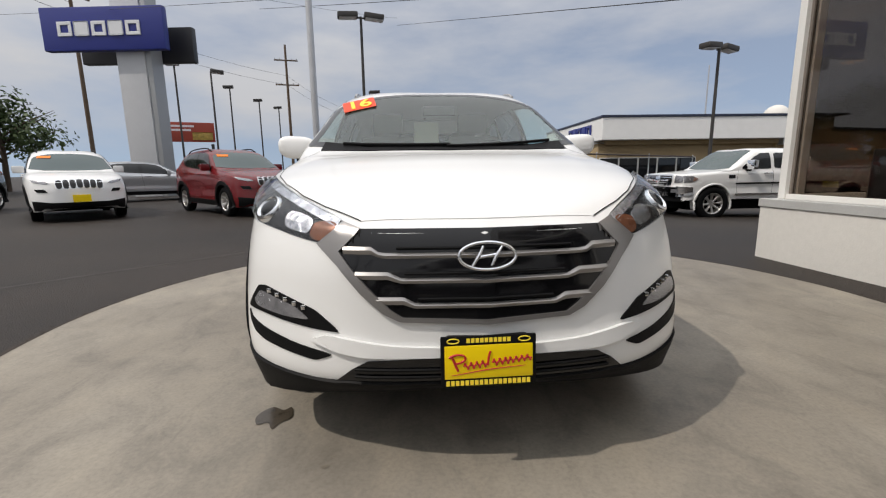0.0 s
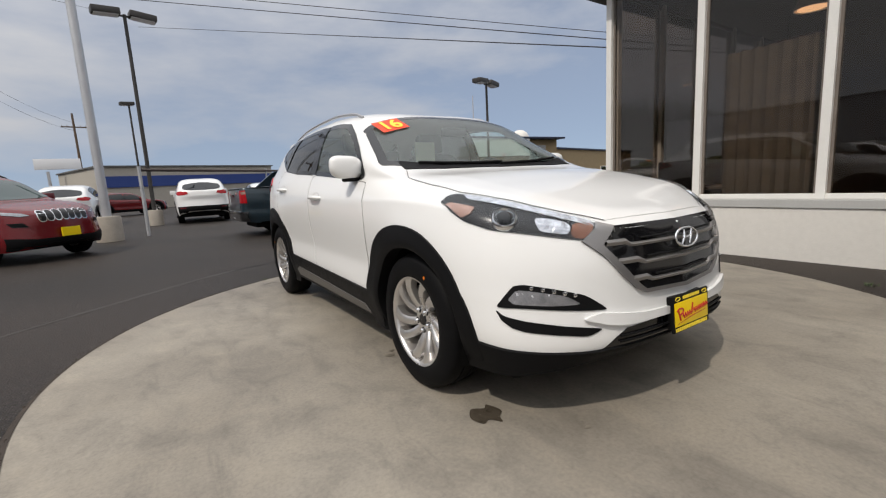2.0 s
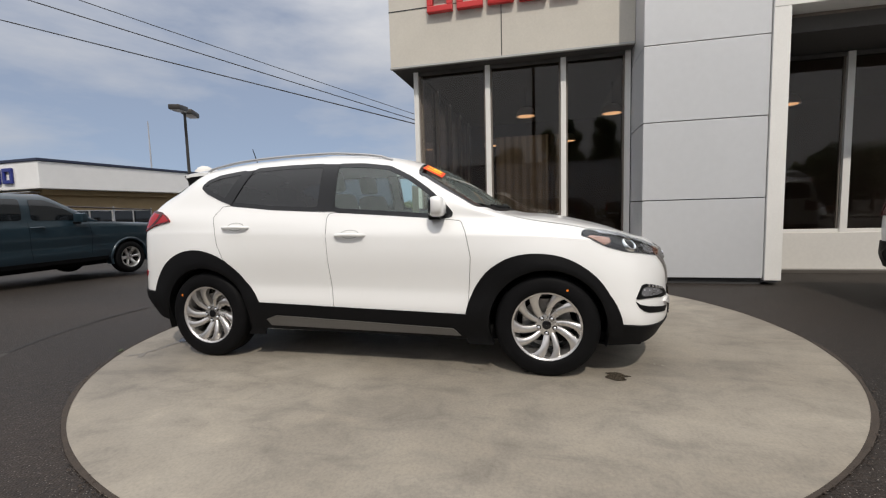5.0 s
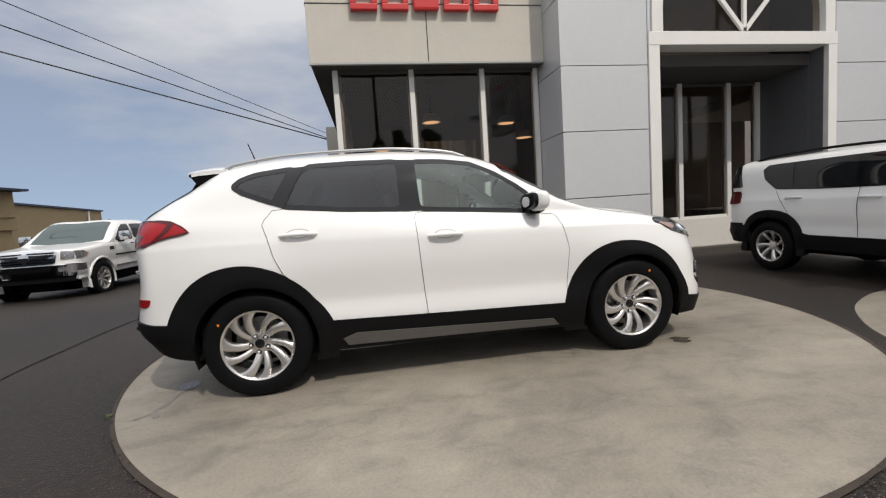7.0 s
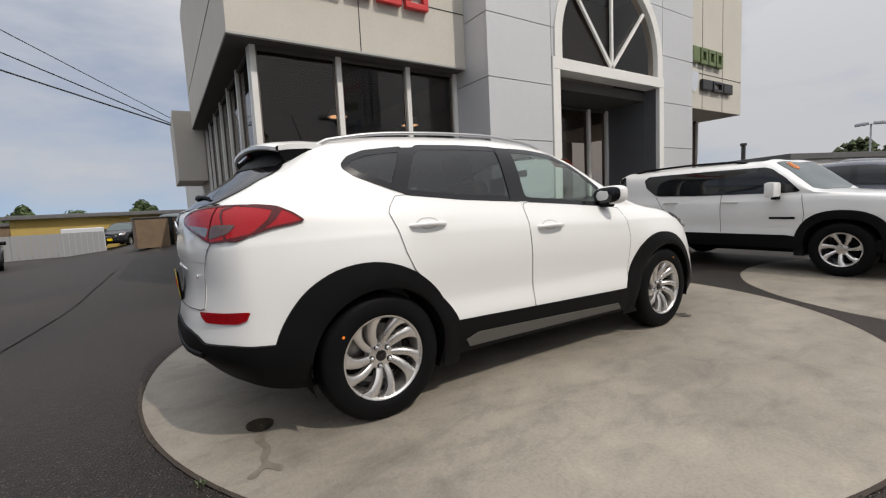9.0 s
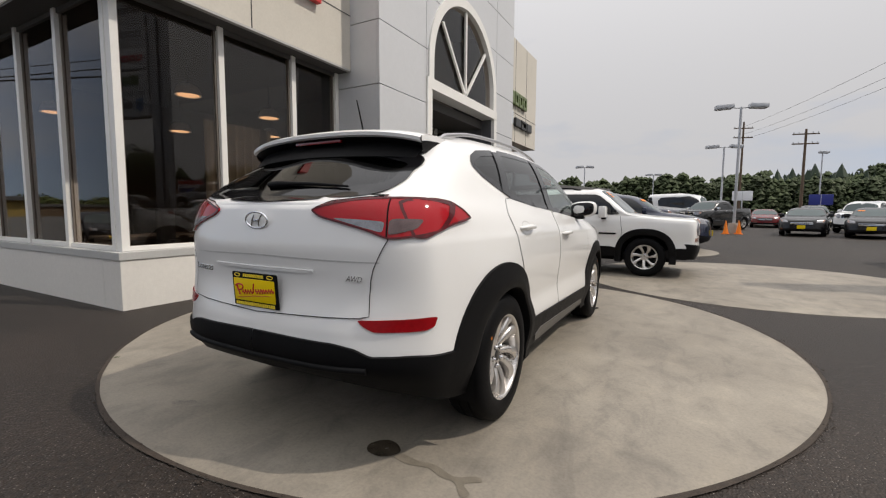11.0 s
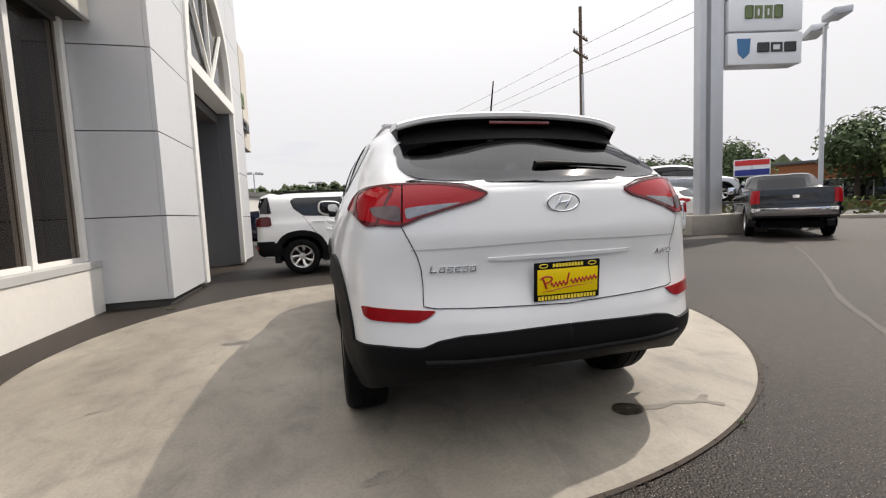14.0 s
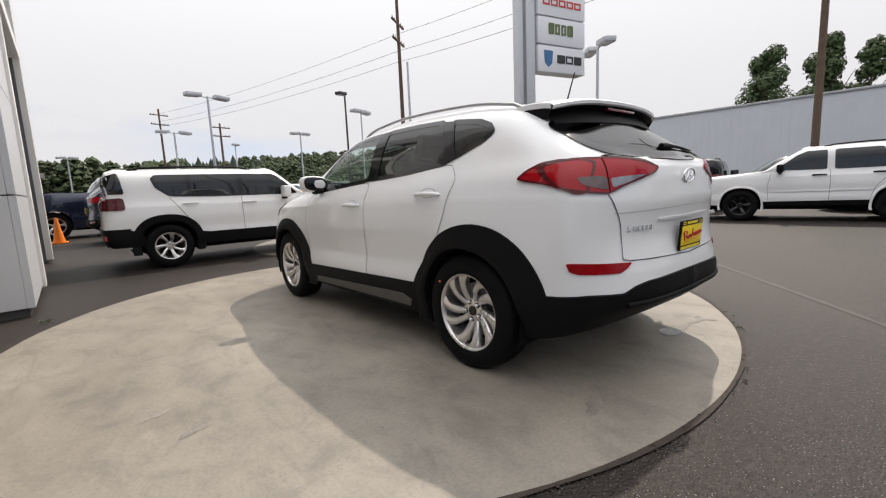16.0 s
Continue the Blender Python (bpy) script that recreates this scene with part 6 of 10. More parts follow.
tagged(part("shield_sign", prism(bmesh.new(), [(-0.22, 0.5), (0.22, 0.5), (0.20, 0.12), (0, -0.04), (-0.20, 0.12)], 0.06, lambda u, v, d: (3.29 - d, -9.86 - u, 3.86 + v)), CHROME, smooth=False), "small chrome shield shape on the stucco wall", "sign")

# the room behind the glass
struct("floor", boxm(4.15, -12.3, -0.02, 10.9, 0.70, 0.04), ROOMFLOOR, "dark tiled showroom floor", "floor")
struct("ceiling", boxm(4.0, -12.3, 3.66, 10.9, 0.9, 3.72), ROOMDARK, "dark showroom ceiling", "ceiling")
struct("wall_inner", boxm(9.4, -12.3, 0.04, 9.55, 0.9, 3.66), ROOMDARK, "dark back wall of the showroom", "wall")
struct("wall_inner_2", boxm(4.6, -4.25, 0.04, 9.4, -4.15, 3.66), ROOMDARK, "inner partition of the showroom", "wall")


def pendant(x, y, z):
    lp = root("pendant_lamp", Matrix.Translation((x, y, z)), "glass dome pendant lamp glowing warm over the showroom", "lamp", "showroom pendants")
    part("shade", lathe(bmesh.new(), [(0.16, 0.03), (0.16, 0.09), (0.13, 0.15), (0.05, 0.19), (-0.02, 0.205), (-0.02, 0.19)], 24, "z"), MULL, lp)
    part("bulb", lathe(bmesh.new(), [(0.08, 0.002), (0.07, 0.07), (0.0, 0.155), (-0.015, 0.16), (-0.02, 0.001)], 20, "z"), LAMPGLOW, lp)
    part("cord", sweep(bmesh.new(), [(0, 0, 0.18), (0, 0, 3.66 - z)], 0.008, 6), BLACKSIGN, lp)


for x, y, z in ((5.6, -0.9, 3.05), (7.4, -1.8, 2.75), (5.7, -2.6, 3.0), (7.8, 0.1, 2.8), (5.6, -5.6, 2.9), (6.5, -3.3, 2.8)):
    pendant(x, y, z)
bm = bmesh.new()
for i in range(33):
    y = -1.56 + 0.036 * i
    x = 4.42 + 0.03 * math.sin(i * 1.6)
    if i:
        bm.faces.new((pv[0], pv[1], cur := bm.verts.new((x, y, 2.45)), cl := bm.verts.new((x, y, 0.045))))
        pv = (cl, cur)
    else:
        pv = (bm.verts.new((x, y, 0.045)), bm.verts.new((x, y, 2.45)))
bmesh.ops.solidify(bm, geom=bm.faces[:], thickness=0.012)
tagged(part("curtain", bm, CURTAIN), "tan fabric banner hanging inside the window", "curtain")
desk = root("desk", Matrix.Translation((4.95, -0.05, 0.04)), "dark office desk just inside the corner window", "desk")
part("desk_top", boxm(-0.4, -0.75, 0.70, 0.4, 0.75, 0.74, 0.005), ROOMDARK, desk, smooth=False)
for y in (-0.72, 0.69):
    part("leg_panel", boxm(-0.36, y, 0, 0.36, y + 0.03, 0.70), ROOMDARK, desk, smooth=False)


def office_chair(x, y, rz):
    ch = root("office_chair", pose(x, y, 0.04, 0, 0, rz), "black office chair at the showroom desk", "chair", "showroom chairs")
    part("seat", boxm(-0.25, -0.25, 0.44, 0.25, 0.25, 0.53, 0.035), BLACKSIGN, ch)
    part("backrest", boxm(-0.24, 0.20, 0.62, 0.24, 0.27, 1.12, 0.03), BLACKSIGN, ch)
    part("post", sweep(bmesh.new(), [(0, 0, 0.08), (0, 0, 0.45)], 0.03, 8), BLACKSIGN, ch)
    for k in range(5):
        a = k * 1.2566
        part("foot", sweep(bmesh.new(), [(0, 0, 0.09), (0.28 * math.cos(a), 0.28 * math.sin(a), 0.03)], 0.02, 6), BLACKSIGN, ch)


office_chair(4.6, 0.35, 130)
office_chair(5.7, -0.3, 60)
for z, x in ((4.3, 13.5), (2.9, 14.5)):
    tagged(part("wall_lamp", boxm(x, 1.0, z - 0.1, x + 0.25, 1.22, z + 0.1, 0.02), BLACKSIGN), "black box lamp on the side wall", "lamp")

# ---- other vehicles ----
BASE_Y = [-2.25, -1.335, -1.03, -0.40, 1.335, 1.76, 2.25]
BASE_Z = [0.0, 0.35, 0.87, 1.12, 1.62]
BASE_C = suv_curves()


def sedan_curves():
    c = list(BASE_C)
    rk, rp = list(BASE_C[6][0]), list(BASE_C[6][1])
    tk, tp = list(BASE_C[7][0]), list(BASE_C[7][1])
    keep_r = [(a, b) for a, b in zip(rk, rp) if a <= 6.5]
    keep_t = [(a, b) for a, b in zip(tk, tp) if a <= 6.5]
    keep_r += [(7, (0.60, 0.9, 1.52)), (7.6, (0.60, 1.12, 1.41)), (8, (0.62, 1.335, 1.27)), (8.5, (0.68, 1.58, 1.185)), (9, (0.68, 1.78, 1.18)), (10, (0.58, 2.0, 1.175)), (11, (0.33, 2.12, 1.172)), (12, (0, 2.165, 1.17))]
    keep_t += [(7, (0, 0.9, 1.575)), (7.6, (0, 1.14, 1.47)), (8, (0, 1.36, 1.32)), (8.5, (0, 1.60, 1.205)), (9, (0, 1.78, 1.195)), (10, (0, 2.02, 1.19)), (11, (0, 2.13, 1.18)), (12, (0, 2.165, 1.175))]
    c[6] = ([a for a, _ in keep_r], [b for _, b in keep_r])
    c[7] = ([a for a, _ in keep_t], [b for _, b in keep_t])
    return c


def pickup_curves():
    c = list(BASE_C)
    keep_r = [(a, b) for a, b in zip(*BASE_C[6]) if a <= 6]
    keep_t = [(a, b) for a, b in zip(*BASE_C[7]) if a <= 6]
    keep_r += [(6.25, (0.62, 0.42, 1.55)), (6.4, (0.65, 0.56, 1.45)), (6.6, (0.74, 0.66, 1.20)), (7, (0.76, 0.9, 1.185)), (8, (0.76, 1.335, 1.20)), (9, (0.74, 1.80, 1.20)), (10, (0.66, 2.04, 1.19)), (11, (0.4, 2.14, 1.185)), (12, (0, 2.175, 1.18))]
    keep_t += [(6.25, (0, 0.43, 1.60)), (6.4, (0, 0.58, 1.49)), (6.6, (0, 0.68, 1.20)), (7, (0, 0.9, 1.15)), (8, (0, 1.335, 1.16)), (9, (0, 1.80, 1.16)), (10, (0, 2.05, 1.17)), (11, (0, 2.15, 1.18)), (12, (0, 2.175, 1.18))]
    c[6] = ([a for a, _ in keep_r], [b for _, b in keep_r])
    c[7] = ([a for a, _ in keep_t], [b for _, b in keep_t])
    return c


def box_curves():
    """Upright boxy body: flat wide roof and a steep tail."""
    c = list(BASE_C)
    keep_r = [(a, (x + 0.05 * max(0, min(1, a - 4.5)), y, z)) for a, (x, y, z) in zip(*BASE_C[6]) if a <= 5.75]
    keep_t = [(a, b) for a, b in zip(*BASE_C[7]) if a <= 5.7]
    keep_r += [(6, (0.70, 0.2, 1.568)), (7, (0.705, 0.9, 1.580)), (8, (0.705, 1.335, 1.578)), (9, (0.70, 1.80, 1.562)), (9.5, (0.69, 1.97, 1.530)), (10, (0.66, 2.06, 1.39)), (11, (0.42, 2.14, 1.25)), (12, (0, 2.17, 1.22))]
    keep_t += [(6, (0, 0.2, 1.60)), (7, (0, 0.9, 1.618)), (8, (0, 1.335, 1.618)), (9, (0, 1.80, 1.602)), (9.5, (0, 1.98, 1.575)), (10, (0, 2.07, 1.42)), (11, (0, 2.15, 1.26)), (12, (0, 2.17, 1.225))]
    k5, p5 = c[5]
    c[5] = (k5, [(x + (0.035 if y > 1 else 0) * (x > 0.1), y + (0.03 if y > 1.9 else 0), z) for x, y, z in p5])
    c[6] = ([a for a, _ in keep_r], [b for _, b in keep_r])
    c[7] = ([a for a, _ in keep_t], [b for _, b in keep_t])
    return lifted(c, 0.05, -0.04)


def lifted(c, dz, dy):
    """Raise the front of the hood into a tall, blunt nose."""
    out = list(c)
    for i, w in ((4, 0.6), (5, 1.0), (6, 1.0), (7, 1.0)):
        k, p = c[i]
        out[i] = (k, [(x, y + dy * w * max(0, 1 - a / 3.5), z + dz * w * max(0, 1 - a / 4.2)) for a, (x, y, z) in zip(k, p)])
    return out


CURVES = {"suv": BASE_C, "sedan": sedan_curves(), "pickup": lifted(pickup_curves(), 0.10, -0.07), "box": box_curves()}
BOX_REAR = [(0.335, 1.172), (0.335, 1.495), (0.86, 1.495), (0.93, 1.46), (0.96, 1.20)]
BOX_QUARTER = [(1.03, 1.215), (1.00, 1.480), (1.30, 1.470), (1.40, 1.40), (1.38, 1.25)]
BOX_ALL = [(0.30, 1.145), (-0.25, 1.108), (-0.63, 1.082), (-0.665, 1.125), (-0.52, 1.275), (-0.37, 1.385), (-0.19, 1.478), (0.02, 1.525), (0.33, 1.522), (0.95, 1.515), (1.33, 1.495), (1.44, 1.41), (1.42, 1.225), (0.98, 1.180)]
BOX_BACK = [(-0.62, 1.25), (-0.60, 1.50), (0.60, 1.50), (0.62, 1.25)]
SEDAN_REAR = [(0.335, 1.172), (0.335, 1.49), (0.60, 1.485), (0.85, 1.44), (1.02, 1.36), (1.12, 1.27), (1.05, 1.215), (0.72, 1.195)]
PICK_REAR = [(0.335, 1.172), (0.335, 1.50), (0.42, 1.49), (0.54, 1.40), (0.60, 1.25), (0.58, 1.19)]
SEDAN_ALL = [(0.30, 1.145), (-0.25, 1.108), (-0.63, 1.082), (-0.665, 1.125), (-0.52, 1.275), (-0.37, 1.385), (-0.19, 1.478), (0.02, 1.51), (0.33, 1.515), (0.62, 1.505), (0.88, 1.462), (1.06, 1.375), (1.18, 1.265), (1.08, 1.195), (0.72, 1.172)]
PICK_ALL = [(0.30, 1.145), (-0.25, 1.108), (-0.63, 1.082), (-0.665, 1.125), (-0.52, 1.275), (-0.37, 1.385), (-0.19, 1.478), (0.02, 1.515), (0.33, 1.522), (0.45, 1.508), (0.57, 1.41), (0.63, 1.25), (0.60, 1.16)]
TALL_FRONT = [(0.215, 1.165), (0.225, 1.498), (-0.02, 1.495), (-0.22, 1.47), (-0.38, 1.39), (-0.53, 1.265), (-0.615, 1.150), (-0.60, 1.105), (-0.25, 1.13)]
FIVE = (5, 0.0, False, 0.075)
TEN = (10, 0.0, True, 0.030)
SPLIT = (7, 0.15, False, 0.05)


def vehicle(label, x, y, head, paint, yk, zk, sx=1.0, boxy=0.0, body="suv", front="bars", lamps="long", clad=True, chrome=False, tyre=0.35, rimr=0.22, rim=FIVE,
            rails=False, sticker=False, z=None, pitch=0.0, fine=1, rim_mat=None, plate=True, glass=None, tall_lamp=False, pillars=True):
    """A parked car; head: the way it faces. Front of the model looks to -y."""
    zz = ground_z(x, y) + 0.006 if z is None else z
    m = Matrix.Translation((x, y, zz)) @ pose(0, 0, 0, 0, 0, math.degrees(math.atan2(head[0], -head[1]))) @ pose(0, 0, 0, pitch)
    car = root("car" if body != "pickup" else "pickup_truck", m, label, "car" if body != "pickup" else "truck", "cars on the lot")
    glass = glass or CARGLASS

    def warp(a, b, c):
        nb = float(np.interp(b, BASE_Y, yk))
        nc = float(np.interp(c, BASE_Z, zk))
        k = 1 + boxy * 0.22 * max(0.0, min(1.0, (c - 1.1) / 0.5))
        return (a * sx * k, nb, nc)

    def side(p):
        return [warp(0, u, v)[1:] for u, v in p]

    def fr(p):
        return [(warp(u, 0, v)[0], warp(u, 0, v)[2]) for u, v in p]

    def tp(p):
        return [(u * sx * (1 + boxy * 0.10), warp(0, v, 1)[1]) for u, v in p]
    skin = Skin(CURVES[body], 84 if fine else 60, 36 if fine else 29, warp)
    st = 0.06 if fine else 0.12
    hubs = (float(np.interp(-1.335, BASE_Y, yk)), float(np.interp(1.335, BASE_Y, yk)))
    ar = tyre + 0.055

    def holes(a, b, c):
        return any(abs(a) > 0.45 and math.hypot(b - h, c - tyre) < ar + (0.045 if clad else 0.004) for h in hubs) or (c < 0.26 and abs(b) < 1)
    part("body", skin.shell(holes), paint, car)
    panes = {"suv": (TALL_FRONT, REAR_WIN, QUARTER_WIN), "box": (TALL_FRONT, BOX_REAR, BOX_QUARTER), "sedan": (FRONT_WIN, SEDAN_REAR), "pickup": (FRONT_WIN, PICK_REAR)}[body]
    trim = {"suv": ALL_WIN, "box": BOX_ALL, "sedan": SEDAN_ALL, "pickup": PICK_ALL}[body]
    for view, sg in (("right", -1), ("left", 1)):
        if pillars:
            part("window_trim", skin.lay(view, side(trim), 0.006, st, 0.004), GLOSSB, car)
        for p in panes:
            part("side_window", skin.lay(view, side(p), 0.010, st, 0.003), glass, car)
        for h in hubs:
            aa = np.linspace(radians(-20), radians(200), 22)
            bm = bmesh.new()
            prev = None
            wid = 0.085 if clad else 0.025
            for a in aa:
                row = []
                for r, o in ((ar + wid, 0.001), (ar + wid - 0.006, 0.014), (ar + 0.0, 0.018), (ar - 0.012, 0.012)):
                    u, v = h + r * math.cos(a), max(tyre + r * math.sin(a), 0.22)
                    p, n = skin.at(view, u, v)
                    if p is None:
                        p, n = Vector((sg * 0.9 * sx, u, v)), Vector((sg, 0, 0))
                    row.append(bm.verts.new(p + n * o))
                row.append(bm.verts.new(row[-1].co - Vector((sg * 0.16, 0, 0))))
                if prev:
                    for i in range(4):
                        bm.faces.new((prev[i], prev[i + 1], row[i + 1], row[i]))
                prev = row
            bmesh.ops.recalc_face_normals(bm, faces=bm.faces)
            part("arch_trim", bm, CLAD if clad else paint, car)
            part("wheel_house", boxm(min(sg * 0.45, sg * 0.66), h - ar, 0.24, max(sg * 0.45, sg * 0.66), h + ar, tyre + ar * 0.8), SEAM, car, smooth=False)
        sh = 0.10 if body == "box" else 0.0
        sl = [(hubs[0] + ar + 0.03, 0.26), (hubs[0] + ar + 0.03, 0.38 + sh), (hubs[1] - ar - 0.03, 0.40 + sh), (hubs[1] - ar - 0.03, 0.27)]
        part("sill", skin.lay(view, sl, 0.012, st * 2, 0.02), CLAD if clad else paint, car)
        part("door_gap", skin.strip(view, dense(side([(0.275, 1.14), (0.25, 0.80), (0.215, 0.47)]), 6), 0.006, 0.003), SEAM, car)
        part("door_gap", skin.strip(view, dense(side([(-0.74, 1.05), (-0.82, 0.82), (-0.78, 0.47)]), 6), 0.006, 0.003), SEAM, car)
        ry = 1.18 if body != "pickup" else 0.70
        part("door_gap", skin.strip(view, dense(side([(ry + 0.03, 1.17), (ry - 0.04, 0.92), (min(ry - 0.3, 0.85), 0.50)]), 6), 0.006, 0.003), SEAM, car)
        for hy, hz in ((0.055, 0.985), (1.0 if body != "pickup" else 0.52, 1.04)):
            u, v = side([(hy, hz)])[0]
            p, n = skin.at(view, u, v)
            part("door_handle", sweep(bmesh.new(), [(p.x, u - 0.11, v), (p.x + sg * 0.035, u - 0.06, v), (p.x + sg * 0.035, u + 0.06, v), (p.x, u + 0.11, v)], 0.016, 6), CHROME if chrome else (CLAD if rim_mat else paint), car)
        u, v = side([(-0.42 if body == "box" else -0.58, 1.16)])[0]
        p, n = skin.at(view, u, v)
        bx = p.x if p is not None else sg * 0.8
        part("door_mirror", boxm(min(bx + sg * 0.03, bx + sg * 0.25), u - 0.08, v - 0.08, max(bx + sg * 0.03, bx + sg * 0.25), u + 0.04, v + 0.09, 0.035), CHROME if chrome else (paint if not rim_mat else CLAD), car)
        part("mirror_arm", boxm(min(bx - sg * 0.02, bx + sg * 0.08), u - 0.04, v - 0.075, max(bx - sg * 0.02, bx + sg * 0.08), u + 0.02, v - 0.04, 0.01), CLAD, car)
        if body == "pickup":
            part("body_moulding", skin.strip(view, dense([(hubs[0] + ar + 0.15, 0.72), (hubs[1] - ar - 0.15, 0.72)], 12), 0.045, 0.010), CLAD, car)
        if rails:
            bm = bmesh.new()
            pr = []
            for b in np.linspace(yk[3] + 0.25, yk[5] - 0.25, 9):
                p, n = skin.at("top", sg * 0.55 * sx * (1 + boxy * 0.2), b)
                pr.append((p.x, b, p.z + 0.05))
            pr[0] = (pr[0][0], pr[0][1], pr[0][2] - 0.05)
            pr[-1] = (pr[-1][0], pr[-1][1], pr[-1][2] - 0.05)
            part("roof_rail", sweep(bm, pr, 0.016, 6), CLAD, car)
    part("windshield", skin.lay("top", tp(WINDSHIELD), 0.006, st, 0.003), TINTG if glass is CARGLASS else glass, car)
    if body in ("suv", "box"):
        part("rear_window", skin.lay("rear", fr(BACKLIGHT if body == "suv" else BOX_BACK), 0.008, st, 0.003), CARGLASS, car)
    elif body == "sedan":
        part("rear_window", skin.lay("top", tp([(-0.55, 1.12), (0.55, 1.12), (0.60, 1.54), (0, 1.58), (-0.60, 1.54)]), 0.006, st, 0.003), TINTG, car)
    else:
        part("rear_window", skin.lay("rear", fr([(-0.52, 1.25), (-0.48, 1.47), (0.48, 1.47), (0.52, 1.25)]), 0.010, st, 0.003), CARGLASS, car)
        tail = skin.at("rear", 0, float(np.interp(1.0, BASE_Z, zk)))[0]
        part("tailgate_gap", skin.strip("rear", dense(fr([(-0.62, 1.16), (-0.62, 0.70), (0.62, 0.70), (0.62, 1.16)]), 6), 0.012, 0.003), SEAM, car)
        part("bed_rail", skin.strip("rear", dense(fr([(-0.70, 1.165), (0.70, 1.165)]), 10), 0.06, 0.012), CLAD, car)
    # nose
    for s in (1, -1):
        fl = (lambda p: p) if s > 0 else mirror_u
        if lamps == "round":
            cx, cz, r = 0.56, 0.80, 0.115
            circ = [(cx + r * math.cos(a), cz + r * 0.93 * math.sin(a)) for a in np.linspace(0, 6.283, 20, endpoint=False)]
            hl = part("headlight", skin.lay("front", fr(fl(circ)), 0.014, 0.04, 0.012), CLEARLENS, car)
            part("turn_signal", skin.lay("front", fr(fl([(0.73, 0.76), (0.80, 0.77), (0.80, 0.84), (0.73, 0.83)])), 0.012, 0.04, 0.006), AMBER, car)
        elif lamps == "slim":
            hl = part("headlight", skin.lay("front", fr(fl([(0.50, 0.80), (0.60, 0.79), (0.76, 0.83), (0.80, 0.88), (0.70, 0.86), (0.55, 0.83)])), 0.012, 0.04, 0.008), CLEARLENS, car)
            part("fog_lamp", skin.lay("front", fr(fl([(0.55, 0.62), (0.72, 0.63), (0.76, 0.69), (0.60, 0.69)])), 0.010, 0.04, 0.008), CLAD, car)
        else:
            hl = part("headlight", skin.lay("front", fr(fl([(0.52, 0.74), (0.75, 0.75), (0.81, 0.84), (0.78, 0.90), (0.54, 0.85)])), 0.012, 0.04, 0.008), CLEARLENS, car)
            part("turn_signal", skin.lay("front", fr(fl([(0.72, 0.76), (0.79, 0.80), (0.79, 0.88), (0.73, 0.87)])), 0.016, 0.04, 0.005), AMBER, car)
        if body == "sedan" or tall_lamp:
            tl = [(0.68, 0.93), (0.78, 0.93), (0.78, 1.12), (0.69, 1.13)]
            tls = [(2.00, 0.95), (2.07, 0.94), (2.06, 1.11), (1.98, 1.12)]
        elif body == "pickup":
            tl = [(0.64, 0.80), (0.79, 0.80), (0.78, 1.12), (0.64, 1.12)]
            tls = [(1.98, 0.82), (2.09, 0.82), (2.07, 1.12), (1.98, 1.12)]
        elif body == "box":
            tl = [(0.58, 0.93), (0.77, 0.93), (0.76, 1.13), (0.58, 1.13)]
            tls = [(1.62, 0.90), (2.12, 0.88), (2.11, 1.10), (1.66, 1.12)]
            part("corner_glass", skin.lay("left" if s > 0 else "right", side([(1.60, 1.22), (2.12, 1.20), (2.02, 1.51), (1.68, 1.51)]), 0.008, 0.05, 0.004), GLOSSB, car)
            part("corner_cladding", skin.lay("left" if s > 0 else "right", side([(1.55, 0.24), (2.20, 0.30), (2.19, 0.68), (1.80, 0.66), (1.66, 0.55), (1.55, 0.45)]), 0.012, 0.05, 0.01), CLAD, car)
        else:
            tl = [(0.45, 1.08), (0.60, 1.03), (0.78, 1.02), (0.76, 1.17), (0.5, 1.16)]
            tls = [(1.74, 1.12), (2.0, 1.02), (2.07, 1.03), (2.02, 1.18), (1.85, 1.17)]
        part("tail_light", skin.lay("rear", fr(fl(tl)), 0.014, 0.05, 0.010), REDLENS, car)
        part("tail_light", skin.lay("left" if s > 0 else "right", side(tls), 0.012, 0.05, 0.008), SMOKED if body == "box" else REDLENS, car)
        part("rear_reflector", skin.lay("rear", fr(fl([(0.58, 0.52), (0.76, 0.53), (0.75, 0.58), (0.58, 0.57)])), 0.014, 0.05, 0.006), REDDARK, car)
    if front == "seven":
        for i in range(7):
            u = (i - 3) * 0.118
            gz = 0.80 - 0.004 * abs(i - 3)
            sl = smooth_loop([(u - 0.040, gz - 0.075), (u + 0.040, gz - 0.075), (u + 0.046, gz + 0.06), (u - 0.046, gz + 0.06)], 3)
            ring = part("grille_ring", skin.lay("front", fr(ring_outline(sl, 0.012)), 0.010, 0.03, 0.008), CHROME if not rim_mat else paint, car)
            part("grille_slot", skin.lay("front", fr(sl), 0.014, 0.03, 0.002), GLOSSB, ring)
    elif front == "cross":
        o = [(-0.50, 0.60), (-0.54, 0.86), (0.54, 0.86), (0.50, 0.60)]
        g = part("grille", skin.lay("front", fr(o), 0.016, 0.05, 0.012), CHROME, car)
        for a, b, c, d in ((-0.49, -0.04, 0.75, 0.83), (0.04, 0.49, 0.75, 0.83), (-0.47, -0.04, 0.63, 0.71), (0.04, 0.47, 0.63, 0.71)):
            part("grille_mesh", skin.lay("front", fr([(a, c), (a, d), (b, d), (b, c)]), 0.020, 0.05, 0.004), GLOSSB, g)
        part("front_bumper", skin.lay("front", fr([(-0.80, 0.40), (-0.82, 0.56), (0.82, 0.56), (0.80, 0.40)]), 0.035, 0.05, 0.05), CHROME if chrome else paint, car)
